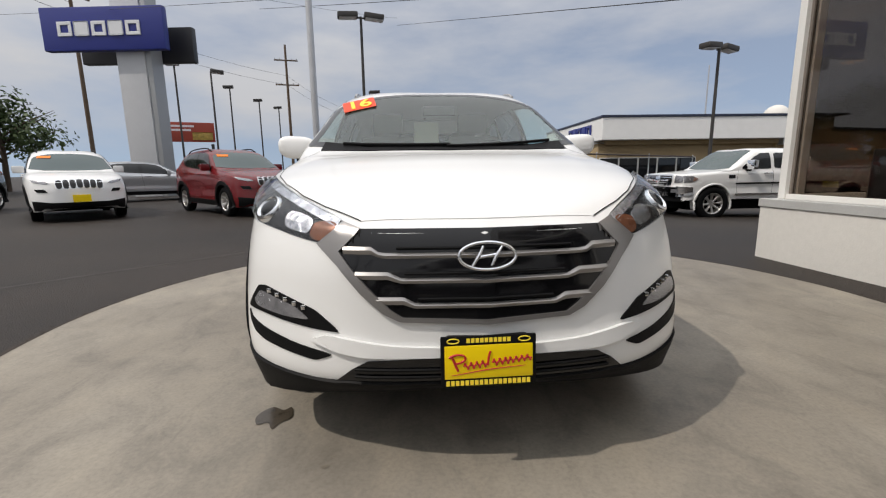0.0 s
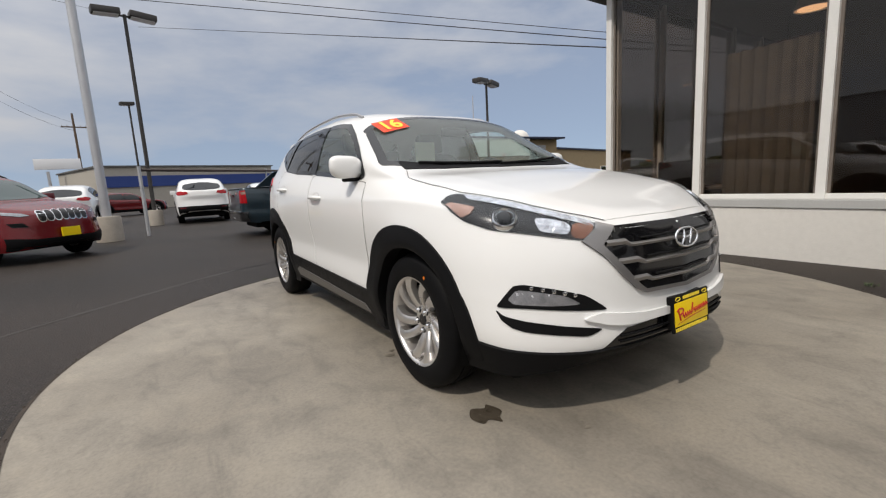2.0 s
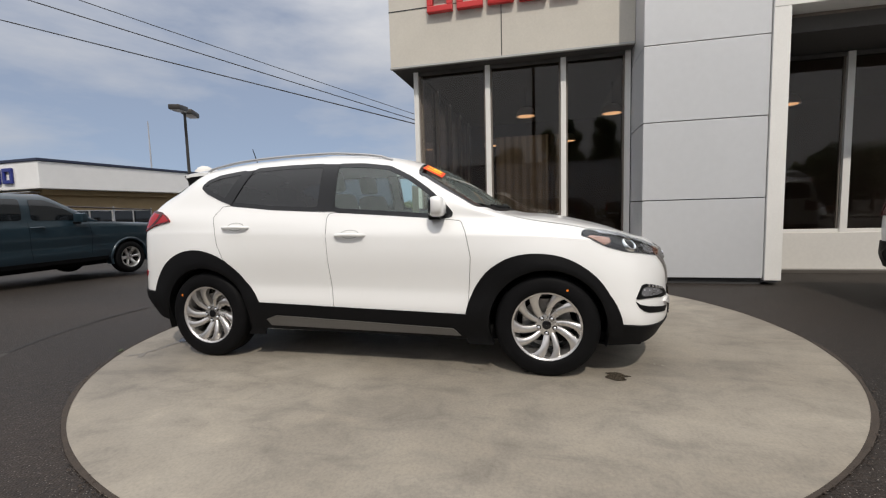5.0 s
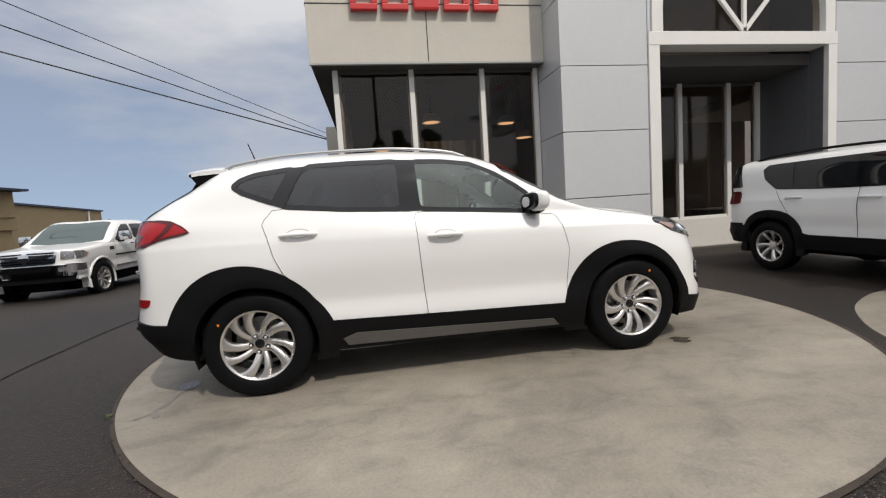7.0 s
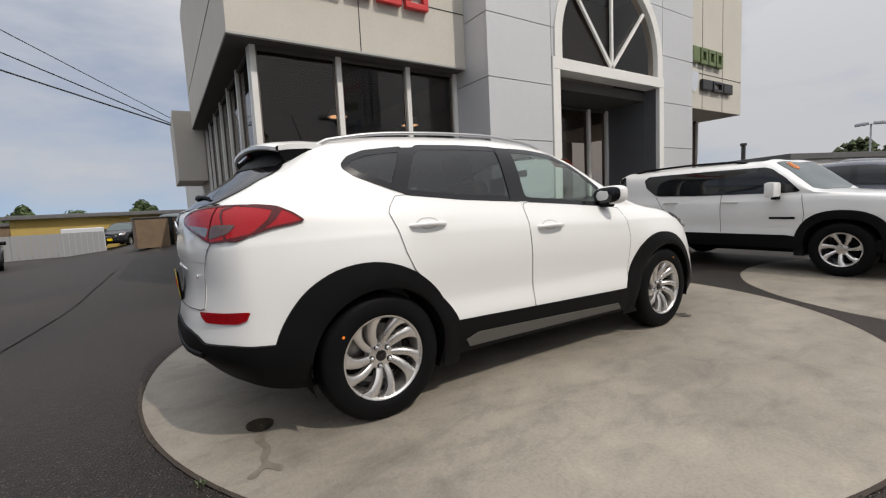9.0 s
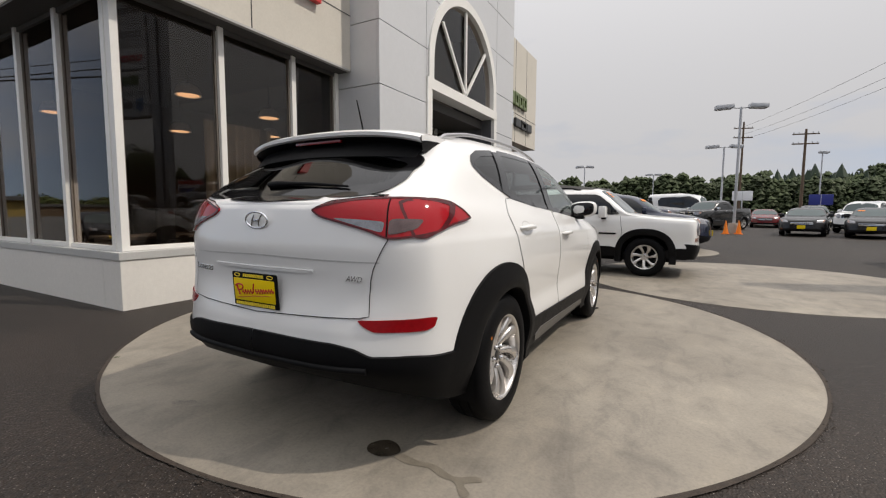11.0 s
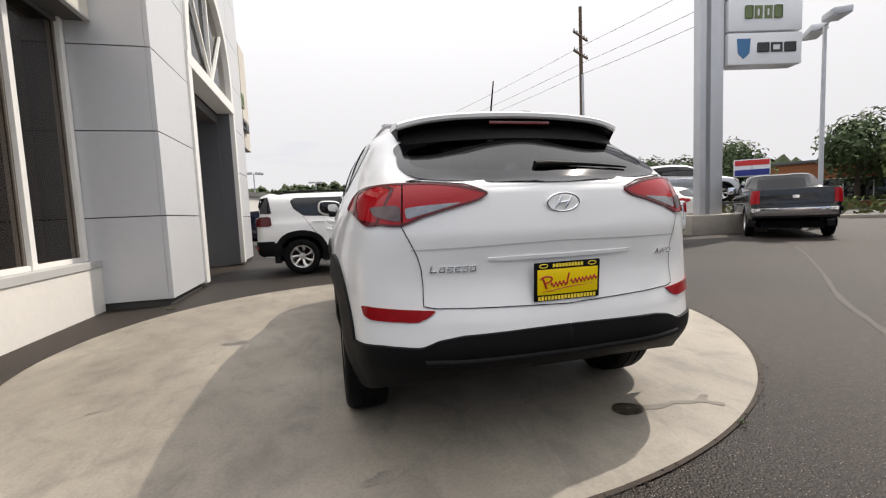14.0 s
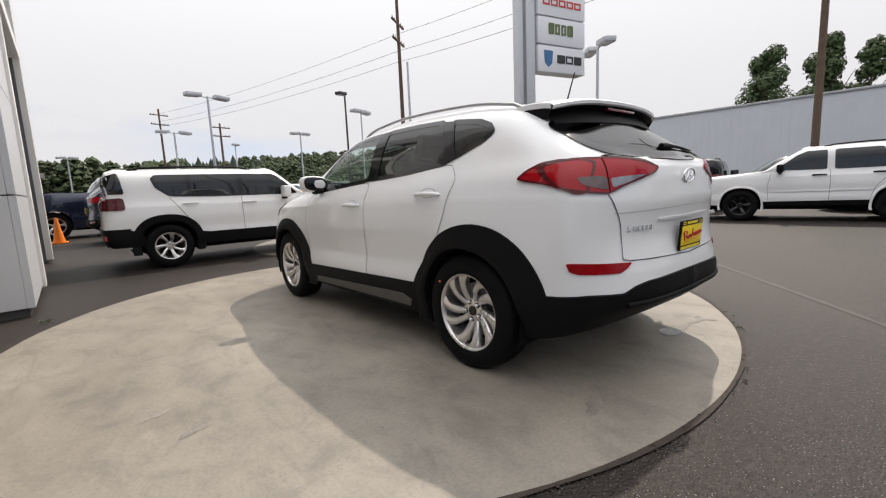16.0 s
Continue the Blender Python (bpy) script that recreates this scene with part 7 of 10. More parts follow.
        part("bumper_intake", skin.lay("front", fr([(-0.45, 0.43), (-0.45, 0.50), (0.45, 0.50), (0.45, 0.43)]), 0.040, 0.05, 0.006), GLOSSB, car)
    else:
        g = part("grille", skin.lay("front", fr([(-0.40, 0.60), (-0.46, 0.80), (0.46, 0.80), (0.40, 0.60)]), 0.010, 0.05, 0.008), GLOSSB, car)
        for q in (0.66, 0.72):
            part("grille_bar", skin.strip("front", dense(fr([(-0.41, q), (0.41, q)]), 10), 0.018, 0.018), CHROME, g)
    if front != "cross":
        part("front_valance", skin.lay("front", fr([(-0.80, 0.20), (-0.82, 0.46), (-0.5, 0.42), (0.5, 0.42), (0.82, 0.46), (0.80, 0.20)]), 0.012, 0.06, 0.02), CLAD if clad else GLOSSB, car)
    part("rear_valance", skin.lay("rear", fr([(-0.80, 0.29), (-0.83, 0.60 if clad else 0.42), (0.83, 0.60 if clad else 0.42), (0.80, 0.29)]), 0.014, 0.06, 0.02), CHROME if (body == "pickup" and chrome) else (CLAD if clad or body == "pickup" else paint), car)
    if plate:
        p, n = skin.at("front", 0, float(np.interp(0.50, BASE_Z, zk)))
        part("front_plate", boxm(-0.16, p.y - 0.055, p.z - 0.08, 0.16, p.y - 0.03, p.z + 0.08, 0.004), YELLOW, car, "yellow dealer plate", smooth=False)
        pz = 0.80 if body != "pickup" else 0.56
        p, n = skin.at("rear", 0, float(np.interp(pz, BASE_Z, zk)))
        part("rear_plate", boxm(-0.16, p.y + 0.012, p.z - 0.08, 0.16, p.y + 0.035, p.z + 0.08, 0.004), YELLOW, car, "yellow dealer plate", smooth=False)
    if sticker:
        u, v = tp([(-0.46, -0.52)])[0]
        p, n = skin.at("top", u, v)
        ob = part("year_sticker", boxm(-0.13, -0.05, -0.002, 0.13, 0.05, 0.002), ORANGE, car, "orange year sticker")
        ob.matrix_basis = Matrix.Translation(p + n * 0.012) @ n.to_track_quat("Z", "Y").to_matrix().to_4x4()
    w = 0.84 * sx
    for xx in (-w + 0.06, w - 0.06):
        for h in hubs:
            wheel(car, xx, h, tyre, tyre, 0.22, rimr, rim, near=False, turn=11 * (h > 0), rim_mat=rim_mat)
    part("underbody", boxm(-0.68 * sx, yk[0] + 0.35, 0.24, 0.68 * sx, yk[-1] - 0.3, 0.42), SEAM, car, smooth=False)
    return car


BOXY = dict(yk=[-2.11, -1.285, -0.94, -0.52, 1.285, 1.95, 2.12], zk=[0, 0.36, 0.93, 1.06, 1.59], sx=0.965, boxy=0.08, body="box", front="seven", lamps="round", rails=True, tyre=0.330, rimr=0.215)
SLIMSUV = dict(yk=[-2.31, -1.35, -0.98, -0.32, 1.35, 1.88, 2.31], zk=[0, 0.36, 0.92, 1.13, 1.67], sx=1.0, boxy=0.25, front="seven", lamps="slim", rails=True, tyre=0.355, rimr=0.225, sticker=True)
BIGPICK = dict(yk=[-2.80, -1.82, -1.38, -0.80, 1.82, 2.45, 3.00], zk=[0, 0.44, 1.17, 1.33, 1.94], sx=1.09, boxy=0.35, body="pickup", front="cross", clad=False, chrome=True, tyre=0.41, rimr=0.26)
MUSC = dict(yk=[-2.52, -1.48, -0.85, -0.15, 1.48, 2.05, 2.50], zk=[0, 0.33, 0.80, 0.99, 1.42], sx=1.03, body="sedan", clad=False, front="bars", tyre=0.36, rimr=0.24, fine=0)
OFFROAD = dict(yk=[-2.15, -1.35, -0.75, -0.45, 1.35, 2.05, 2.2], zk=[0, 0.42, 1.08, 1.22, 1.84], sx=0.99, boxy=0.12, body="box", front="seven", lamps="round", tyre=0.40, rimr=0.24, fine=0)
MIDS = dict(yk=[-2.36, -1.42, -1.05, -0.38, 1.42, 1.95, 2.40], zk=[0, 0.37, 0.94, 1.14, 1.70], sx=1.02, boxy=0.3, tyre=0.36, rimr=0.225)

# bodies with a shape of their own: upright SUVs, pickups and a notchback
def block_curves(q):
    """Long curves of a body from a few true measures: q names nose, tail, half width, hood, cowl, roof and belt."""
    yn, yt, W, hf, hr = q["nose"], q["tail"], q["half"], q["hubs"][0], q["hubs"][1]
    zh, zc, zr, zb, yc, yrf, yrr = q["hood"], q["cowl"], q["roof"], q["belt"], q["cowl_y"], q["roof_front"], q["roof_rear"]
    ze = q.get("deck", zb)
    rx, rn, rt = q.get("roof_half", 0.80) * W, q.get("round_nose", 0.10), q.get("round_tail", 0.07)
    sy = (hf, hf + 0.5, (hf + hr) / 2, hr - 0.45, hr)
    yb = [yn, yn + 0.1 * rn, yn + 0.8 * rn, yn + 0.30 + rn, *sy, yt - 0.28 - rt, yt - 0.8 * rt, yt - 0.1 * rt, yt]

    def level(wx, zf, zs, zt, set_f, set_t):
        pts = []
        for i in range(13):
            w = (0, 0.55, 0.90, 0.985, 1, 1, 1, 1, 1, 0.985, 0.90, 0.55, 0)[i] * W * wx
            z = zf if i < 3 else zt if i > 9 else zs
            if i == 3:
                z = (zf + zs) / 2
            if i == 9:
                z = (zt + zs) / 2
            d = set_f * max(0, 1 - i / 4) - set_t * max(0, 1 - (12 - i) / 4)
            pts.append((w, yb[i] + d, z))
        return list(range(13)), pts
    zl = q.get("low", 0.27)
    f = lambda a, b, t: a + (b - a) * t
    out = [level(0.955, zl + 0.03, zl, zl + 0.08, 0.05, 0.06), level(0.99, 0.48, f(zl, zb, 0.24), f(zl, ze, 0.27), 0.0, 0.0), level(0.985, f(0.48, zh, 0.3), f(zl, zb, 0.42), f(zl, ze, 0.45), 0.005, 0.0),
           level(1.0, f(0.48, zh, 0.6), f(zl, zb, 0.64), f(zl, ze, 0.64), 0.01, 0.01), level(0.99, f(0.48, zh, 0.84), f(zl, zb, 0.86), f(zl, ze, 0.86), 0.02, 0.015),
           level(0.955, f(0.48, zh, 0.96), zb, ze, 0.05, 0.03)]
    k5, p5 = out[5]
    out[5] = (k5, [(x, y, z if i > 5 else min(z, (zh * 0.97, zh * 0.975, zh * 0.98, zh - 0.01, f(zh, zc, 0.5) - 0.015, zc - 0.03)[i])) for i, (x, y, z) in enumerate(p5)])

    def s_of(y):
        return float(np.interp(y, yb[3:10] + [yt], [*range(3, 10), 9.9]))
    hood = [(0, (0, yn + 0.09, zh)), (1, (0.50, yn + 0.10, zh)), (2, (0.76, yn + 0.09 + rn, zh)), (3, (0.83, yn + 0.36 + rn, f(zh, zc, 0.25))), (4, (0.85, hf, f(zh, zc, 0.6)))]
    edge, mid = list(hood), [(0, (0, yn + 0.12, zh + 0.01))] + [(k, (0, y + 0.03, z + 0.02)) for k, (x, y, z) in hood[1:]]
    crown = 0.045
    for lst, top in ((edge, False), (mid, True)):
        up = 0.02 if top else 0.0
        w0 = lambda x: 0 if top else x
        lst.append((s_of(yc), (w0(0.86), yc, zc + up)))
        for t in (0.25, 0.6):
            y = f(yc + 0.06, yrf, t)
            lst.append((s_of(y), (w0(f(0.86, rx / W, t)), y, f(zc + 0.03, zr - (0 if top else crown), t) + 0.02)))
        lst.append((s_of(yrf), (w0(rx / W), yrf, zr - (0.012 if top else crown + 0.012))))
        lst.append((s_of((yrf + yrr) / 2), (w0(rx / W + 0.01), (yrf + yrr) / 2, zr - (0 if top else crown))))
        lst.append((s_of(yrr), (w0(rx / W), yrr, zr - (0.01 if top else crown + 0.01))))
        for y, wx, z in q["after_top" if top else "after"]:
            lst.append((s_of(y), (w0(wx), y, z)))
        lst += [(10, (w0(0.80), yt - 0.05 - rt, q["lip"])), (11, (w0(0.50), yt - 0.05, q["lip"])), (12, (0, yt - 0.045, q["lip"]))]
    for lst in (edge, mid):
        for a, b in list(zip(lst[4:-3], lst[5:-2])):    # straight runs between the corners
            lst += [(f(a[0], b[0], t), tuple(f(u, v, t) for u, v in zip(a[1], b[1]))) for t in (0.14, 0.86)]
        lst.sort()
        out.append(([k for k, _ in lst], [(x * W if x > 0 else 0.0, y, z) for _, (x, y, z) in lst]))
    return out


def block_vehicle(label, x, y, head, paint, q, kind="car", rim=FIVE, rim_mat=None, sticker=False, plates=(), square=0.0, z=None):
    """A parked car from block_curves, with panels laid on by their true outlines; the nose looks to -y."""
    m = Matrix.Translation((x, y, (ground_z(x, y) + 0.006) if z is None else z)) @ pose(0, 0, 0, 0, 0, math.degrees(math.atan2(head[0], -head[1])))
    car = root("car" if kind == "car" else "pickup_truck", m, label, "car" if kind == "car" else "truck", "cars on the lot")
    skin = Skin(block_curves(q), 110, 46)
    tyre, clad, ar, W = q["tyre"], q.get("clad"), q["tyre"] + 0.06, q["half"]

    def reach(a, r):
        return r * (1 + square * math.sin(2 * a) ** 2)

    def holes(a, b, c):
        return any(abs(a) > 0.5 and math.hypot(b - h, c - tyre) < reach(math.atan2(c - tyre, b - h), ar) + (0.05 if clad else 0.004) for h in q["hubs"]) or c < q.get("low", 0.27) + 0.05
    part("body", skin.shell(holes), paint, car)
    for view, sg in (("right", -1), ("left", 1)):
        for nm, poly, mt, off in q["side"]:
            part(nm, skin.lay(view, poly, off, 0.05, 0.006), paint if mt is None else mt, car)
        for line in q["gaps"]:
            part("door_gap", skin.strip(view, dense(line, 6), 0.006, 0.004), SEAM, car)
        for h in q["hubs"]:
            bm = bmesh.new()
            prev = None
            wid = 0.10 if clad else 0.035
            for a in np.linspace(radians(-18), radians(198), 34):
                row = []
                for r, o in ((reach(a, ar) + wid, 0.001), (reach(a, ar) + wid - 0.008, 0.020), (reach(a, ar) + 0.004, 0.028), (reach(a, ar) - 0.012, 0.020)):
                    u, v = h + r * math.cos(a), max(tyre + r * math.sin(a), 0.24)
                    p, n = skin.at(view, u, v)
                    if p is None:
                        p, n = Vector((sg * W * 0.97, u, v)), Vector((sg, 0, 0))
                    row.append(bm.verts.new(p + n * o))
                row.append(bm.verts.new(row[-1].co - Vector((sg * 0.20, 0, 0))))
                if prev:
                    for i in range(4):
                        bm.faces.new((prev[i], prev[i + 1], row[i + 1], row[i]))
                prev = row
            bmesh.ops.recalc_face_normals(bm, faces=bm.faces)
            part("arch_trim", bm, CLAD if clad else paint, car)
            part("wheel_house", boxm(min(sg * 0.42, sg * 0.62), h - ar, 0.26, max(sg * 0.42, sg * 0.62), h + ar, tyre + ar * 0.9), SEAM, car, smooth=False)
            wheel(car, sg * (W - 0.10), h, tyre, tyre, 0.22, q["rim_r"], rim, near=False, turn=14 * (h > 0) + 5, rim_mat=rim_mat)
        for u, v in q["handles"]:
            p, n = skin.at(view, u, v)
            part("door_handle", sweep(bmesh.new(), [(p.x, u - 0.115, v), (p.x + sg * 0.035, u - 0.07, v + 0.004), (p.x + sg * 0.035, u + 0.07, v + 0.004), (p.x, u + 0.115, v)], 0.017, 6), q.get("handle", paint), car)
        u, v = q["mirror"]
        p, n = skin.at(view, u, v)
        bx = p.x if p is not None else sg * W * 0.9
        hh, wd = q.get("mirror_size", (0.10, 0.24))
        mr = part("door_mirror", boxm(min(bx + sg * 0.06, bx + sg * (0.06 + wd)), u - 0.07, v - hh * 0.8, max(bx + sg * 0.06, bx + sg * (0.06 + wd)), u + 0.06, v + hh, 0.04), q.get("mirror_mat", paint), car)
        part("mirror_arm", boxm(min(bx - sg * 0.03, bx + sg * 0.14), u - 0.04, v - hh * 1.1, max(bx - sg * 0.03, bx + sg * 0.14), u + 0.03, v - hh * 0.6, 0.01), CLAD, mr)
        if q.get("rails"):
            y0, y1, rr = q["rails"]
            pr = []
            for i, b in enumerate(np.linspace(y0, y1, 11)):
                p, n = skin.at("top", sg * q.get("roof_half", 0.80) * W * 0.88, b)
                pr.append((p.x, b, p.z + 0.045 * math.sin(math.pi * i / 10) ** 0.3))
            part("roof_rail", sweep(bmesh.new(), pr, rr, 6), CLAD, car, "black roof rail")
    rx = q.get("roof_half", 0.80) * W
    yc, yrf = q["cowl_y"], q["roof_front"]
    ws = [(-0.80 * W, yc + 0.05), (-rx * 0.93, yrf - 0.03), (0, yrf - 0.05), (rx * 0.93, yrf - 0.03), (0.80 * W, yc + 0.05), (0.4 * W, yc - 0.01), (0, yc - 0.03), (-0.4 * W, yc - 0.01)]
    part("windshield", skin.lay("top", ws, 0.006, 0.06, 0.003), TINTG, car)
    for view in ("front", "rear", "top"):
        for nm, poly, mt, off, both in q[view]:
            for fl in ((lambda p: p), mirror_u)[:2 if both else 1]:
                part(nm, skin.lay(view, fl(poly), off, 0.04, 0.008), paint if mt is None else mt, car)
    for s, zz, mt in plates:
        p, n = skin.at("front" if s < 0 else "rear", 0, zz)
        part("front_plate" if s < 0 else "rear_plate", boxm(-0.15, p.y + s * 0.02 - 0.012, zz - 0.075, 0.15, p.y + s * 0.02 + 0.012, zz + 0.075, 0.004), mt, car, "dealer plate", smooth=False)
    if sticker:
        p, n = skin.at("top", -0.50 * W, yrf - 0.14)
        cu = bpy.data.curves.new("year", "FONT")
        cu.body, cu.size, cu.extrude, cu.offset, cu.align_x, cu.align_y = "15", 0.20, 0.001, 0.008, "CENTER", "CENTER"
        cu.materials.append(ORANGE)
        t = new("year_sticker", cu)
        t.parent = car
        t["label"] = "orange year sticker"
        w = Vector((1, 0, 0))
        v = n.cross(w).normalized()
        mm = Matrix((v.cross(n).normalized(), v, n)).transposed().to_4x4()
        mm.translation = p + n * 0.012
        t.matrix_basis = mm
    part("underbody", boxm(-0.68 * W, q["nose"] + 0.4, 0.25, 0.68 * W, q["tail"] - 0.35, 0.45), SEAM, car, smooth=False)
    return car, skin


def seven_slots(zc, half, h, w):
    out = []
    for i in range(7):
        u = (i - 3) * half / 3.3
        sl = [(u - w, zc - h), (u + w, zc - h), (u + w * 1.1, zc + h), (u - w * 1.1, zc + h)]
        out += [("grille_ring", ring_outline(crisp(sl, 0.3), 0.012), None, 0.012, False), ("grille_slot", crisp(sl, 0.3), GLOSSB, 0.016, False)]
    return out


BOXY_SMALL = dict(
    nose=-2.11, tail=2.12, half=0.895, hubs=(-1.285, 1.285), hood=1.02, cowl=1.10, roof=1.575, belt=1.085, cowl_y=-0.98, roof_front=-0.46, roof_rear=1.90, roof_half=0.82,
    after=[(2.00, 0.80, 1.48), (2.04, 0.81, 1.32)], after_top=[(2.02, 0, 1.52), (2.06, 0, 1.34)], lip=1.15, tyre=0.345, rim_r=0.218, clad=True, low=0.30,
    side=[("window_trim", crisp([(-0.86, 1.090), (-0.66, 1.30), (-0.49, 1.43), (-0.40, 1.462), (0.20, 1.470), (1.38, 1.470), (1.45, 1.41), (1.40, 1.27), (1.22, 1.125), (0.60, 1.10)], 0.12), GLOSSB, 0.005),
          ("side_window", [(0.11, 1.125), (0.10, 1.447), (-0.39, 1.440), (-0.47, 1.40), (-0.63, 1.265), (-0.77, 1.115)], CARGLASS, 0.008),
          ("side_window", [(0.19, 1.125), (0.18, 1.449), (0.90, 1.450), (0.90, 1.135)], CARGLASS, 0.008),
          ("side_window", [(0.97, 1.14), (0.97, 1.450), (1.36, 1.450), (1.41, 1.40), (1.36, 1.29), (1.20, 1.15)], CARGLASS, 0.008),
          ("corner_glass", crisp([(1.80, 1.185), (2.06, 1.19), (2.00, 1.46), (1.86, 1.50), (1.83, 1.40)], 0.12), CARGLASS, 0.010),
          ("tail_light", crisp([(1.80, 0.945), (2.08, 0.94), (2.07, 1.125), (1.82, 1.13)], 0.2), SMOKED, 0.020),
          ("corner_cladding", [(1.55, 0.28), (2.14, 0.36), (2.13, 0.66), (1.84, 0.645), (1.70, 0.62), (1.60, 0.50)], CLAD, 0.014),
          ("front_cladding", [(-1.55, 0.28), (-2.12, 0.34), (-2.11, 0.52), (-1.80, 0.52), (-1.62, 0.48)], CLAD, 0.014),
          ("sill", [(-0.92, 0.29), (-0.86, 0.49), (-0.70, 0.515), (0.72, 0.525), (0.88, 0.56), (0.92, 0.30)], CLAD, 0.016),
          ("fender_badge", [(-0.80, 0.735), (-0.80, 0.765), (-0.50, 0.765), (-0.50, 0.735)], GLOSSB, 0.008)],
    gaps=[[(0.145, 1.10), (0.15, 0.90), (0.14, 0.53)], [(-0.86, 1.06), (-0.90, 0.80), (-0.87, 0.56)], [(1.22, 1.11), (1.10, 0.94), (0.96, 0.74), (0.86, 0.55)]],
    handles=[(0.02, 0.985), (0.94, 1.005)], mirror=(-0.58, 1.13), mirror_size=(0.115, 0.23), rails=(-0.10, 1.72, 0.017),
    front=seven_slots(0.84, 0.40, 0.085, 0.042) + [("headlight", [(0.60 + 0.12 * math.cos(a), 0.85 + 0.11 * math.sin(a)) for a in np.linspace(0, 6.283, 20, endpoint=False)], CLEARLENS, 0.014, True),
        ("front_valance", [(-0.84, 0.34), (-0.85, 0.60), (-0.5, 0.55), (0.5, 0.55), (0.85, 0.60), (0.84, 0.34)], CLAD, 0.016, False), ("turn_signal", [(0.62, 0.64), (0.76, 0.64), (0.76, 0.70), (0.62, 0.70)], AMBER, 0.014, True)],
    rear=[("rear_window", crisp([(-0.68, 1.18), (-0.63, 1.49), (0.63, 1.49), (0.68, 1.18)], 0.12), CARGLASS, 0.010, False), ("tail_light", crisp([(0.54, 0.94), (0.775, 0.94), (0.77, 1.125), (0.55, 1.125)], 0.2), SMOKED, 0.022, True),
          ("rear_valance", [(-0.85, 0.38), (-0.87, 0.66), (0.87, 0.66), (0.85, 0.38)], CLAD, 0.018, False), ("rear_reflector", [(0.66, 0.50), (0.80, 0.50), (0.80, 0.57), (0.66, 0.57)], REDREFL, 0.024, True)],
    top=[])

BOXY_UPRIGHT = dict(
    nose=-2.20, tail=2.21, half=0.88, hubs=(-1.34, 1.30), hood=1.03, cowl=1.12, roof=1.62, belt=1.09, cowl_y=-0.92, roof_front=-0.22, roof_rear=1.90, roof_half=0.82,
    after=[(2.03, 0.81, 1.52), (2.10, 0.82, 1.34)], after_top=[(2.05, 0, 1.56), (2.12, 0, 1.36)], lip=1.14, tyre=0.355, rim_r=0.225, clad=False, low=0.32,
    side=[("side_window", crisp([(0.17, 1.115), (0.16, 1.52), (-0.16, 1.515), (-0.34, 1.44), (-0.54, 1.28), (-0.70, 1.13)], 0.08), CARGLASS, 0.006),
          ("side_window", crisp([(0.29, 1.115), (0.28, 1.525), (1.02, 1.53), (1.10, 1.12)], 0.08), CARGLASS, 0.006),
          ("side_window", crisp([(1.27, 1.16), (1.20, 1.525), (1.78, 1.525), (1.84, 1.18)], 0.1), CARGLASS, 0.006),
          ("tail_light", [(2.06, 0.90), (2.16, 0.90), (2.14, 1.12), (2.05, 1.12)], REDLENS, 0.016),
          ("sill", [(-0.92, 0.31), (-0.92, 0.44), (0.88, 0.46), (0.88, 0.32)], CLAD, 0.014),
          ("body_moulding", [(-0.86, 0.645), (-0.86, 0.67), (0.90, 0.69), (0.90, 0.665)], None, 0.012),
          ("side_marker", [(-2.10, 0.88), (-2.00, 0.88), (-2.00, 0.93), (-2.10, 0.93)], AMBER, 0.012)],
    gaps=[[(0.225, 1.10), (0.235, 0.85), (0.225, 0.47)], [(-0.78, 1.08), (-0.84, 0.80), (-0.82, 0.47)], [(1.16, 1.10), (1.08, 0.92), (0.94, 0.74), (0.86, 0.48)]],
    handles=[(0.05, 1.00), (1.0, 1.02)], mirror=(-0.62, 1.16), handle=CLAD, mirror_mat=CLAD, rails=(0.10, 1.75, 0.016),
    front=seven_slots(0.84, 0.38, 0.075, 0.036) + [("headlight", [(0.60 + 0.11 * math.cos(a), 0.86 + 0.10 * math.sin(a)) for a in np.linspace(0, 6.283, 20, endpoint=False)], CLEARLENS, 0.014, True),
        ("front_valance", [(-0.78, 0.36), (-0.80, 0.50), (0.80, 0.50), (0.78, 0.36)], CLAD, 0.014, False)],
    rear=[("rear_window", [(-0.62, 1.18), (-0.58, 1.50), (0.58, 1.50), (0.62, 1.18)], CARGLASS, 0.010, False)],
    top=[])

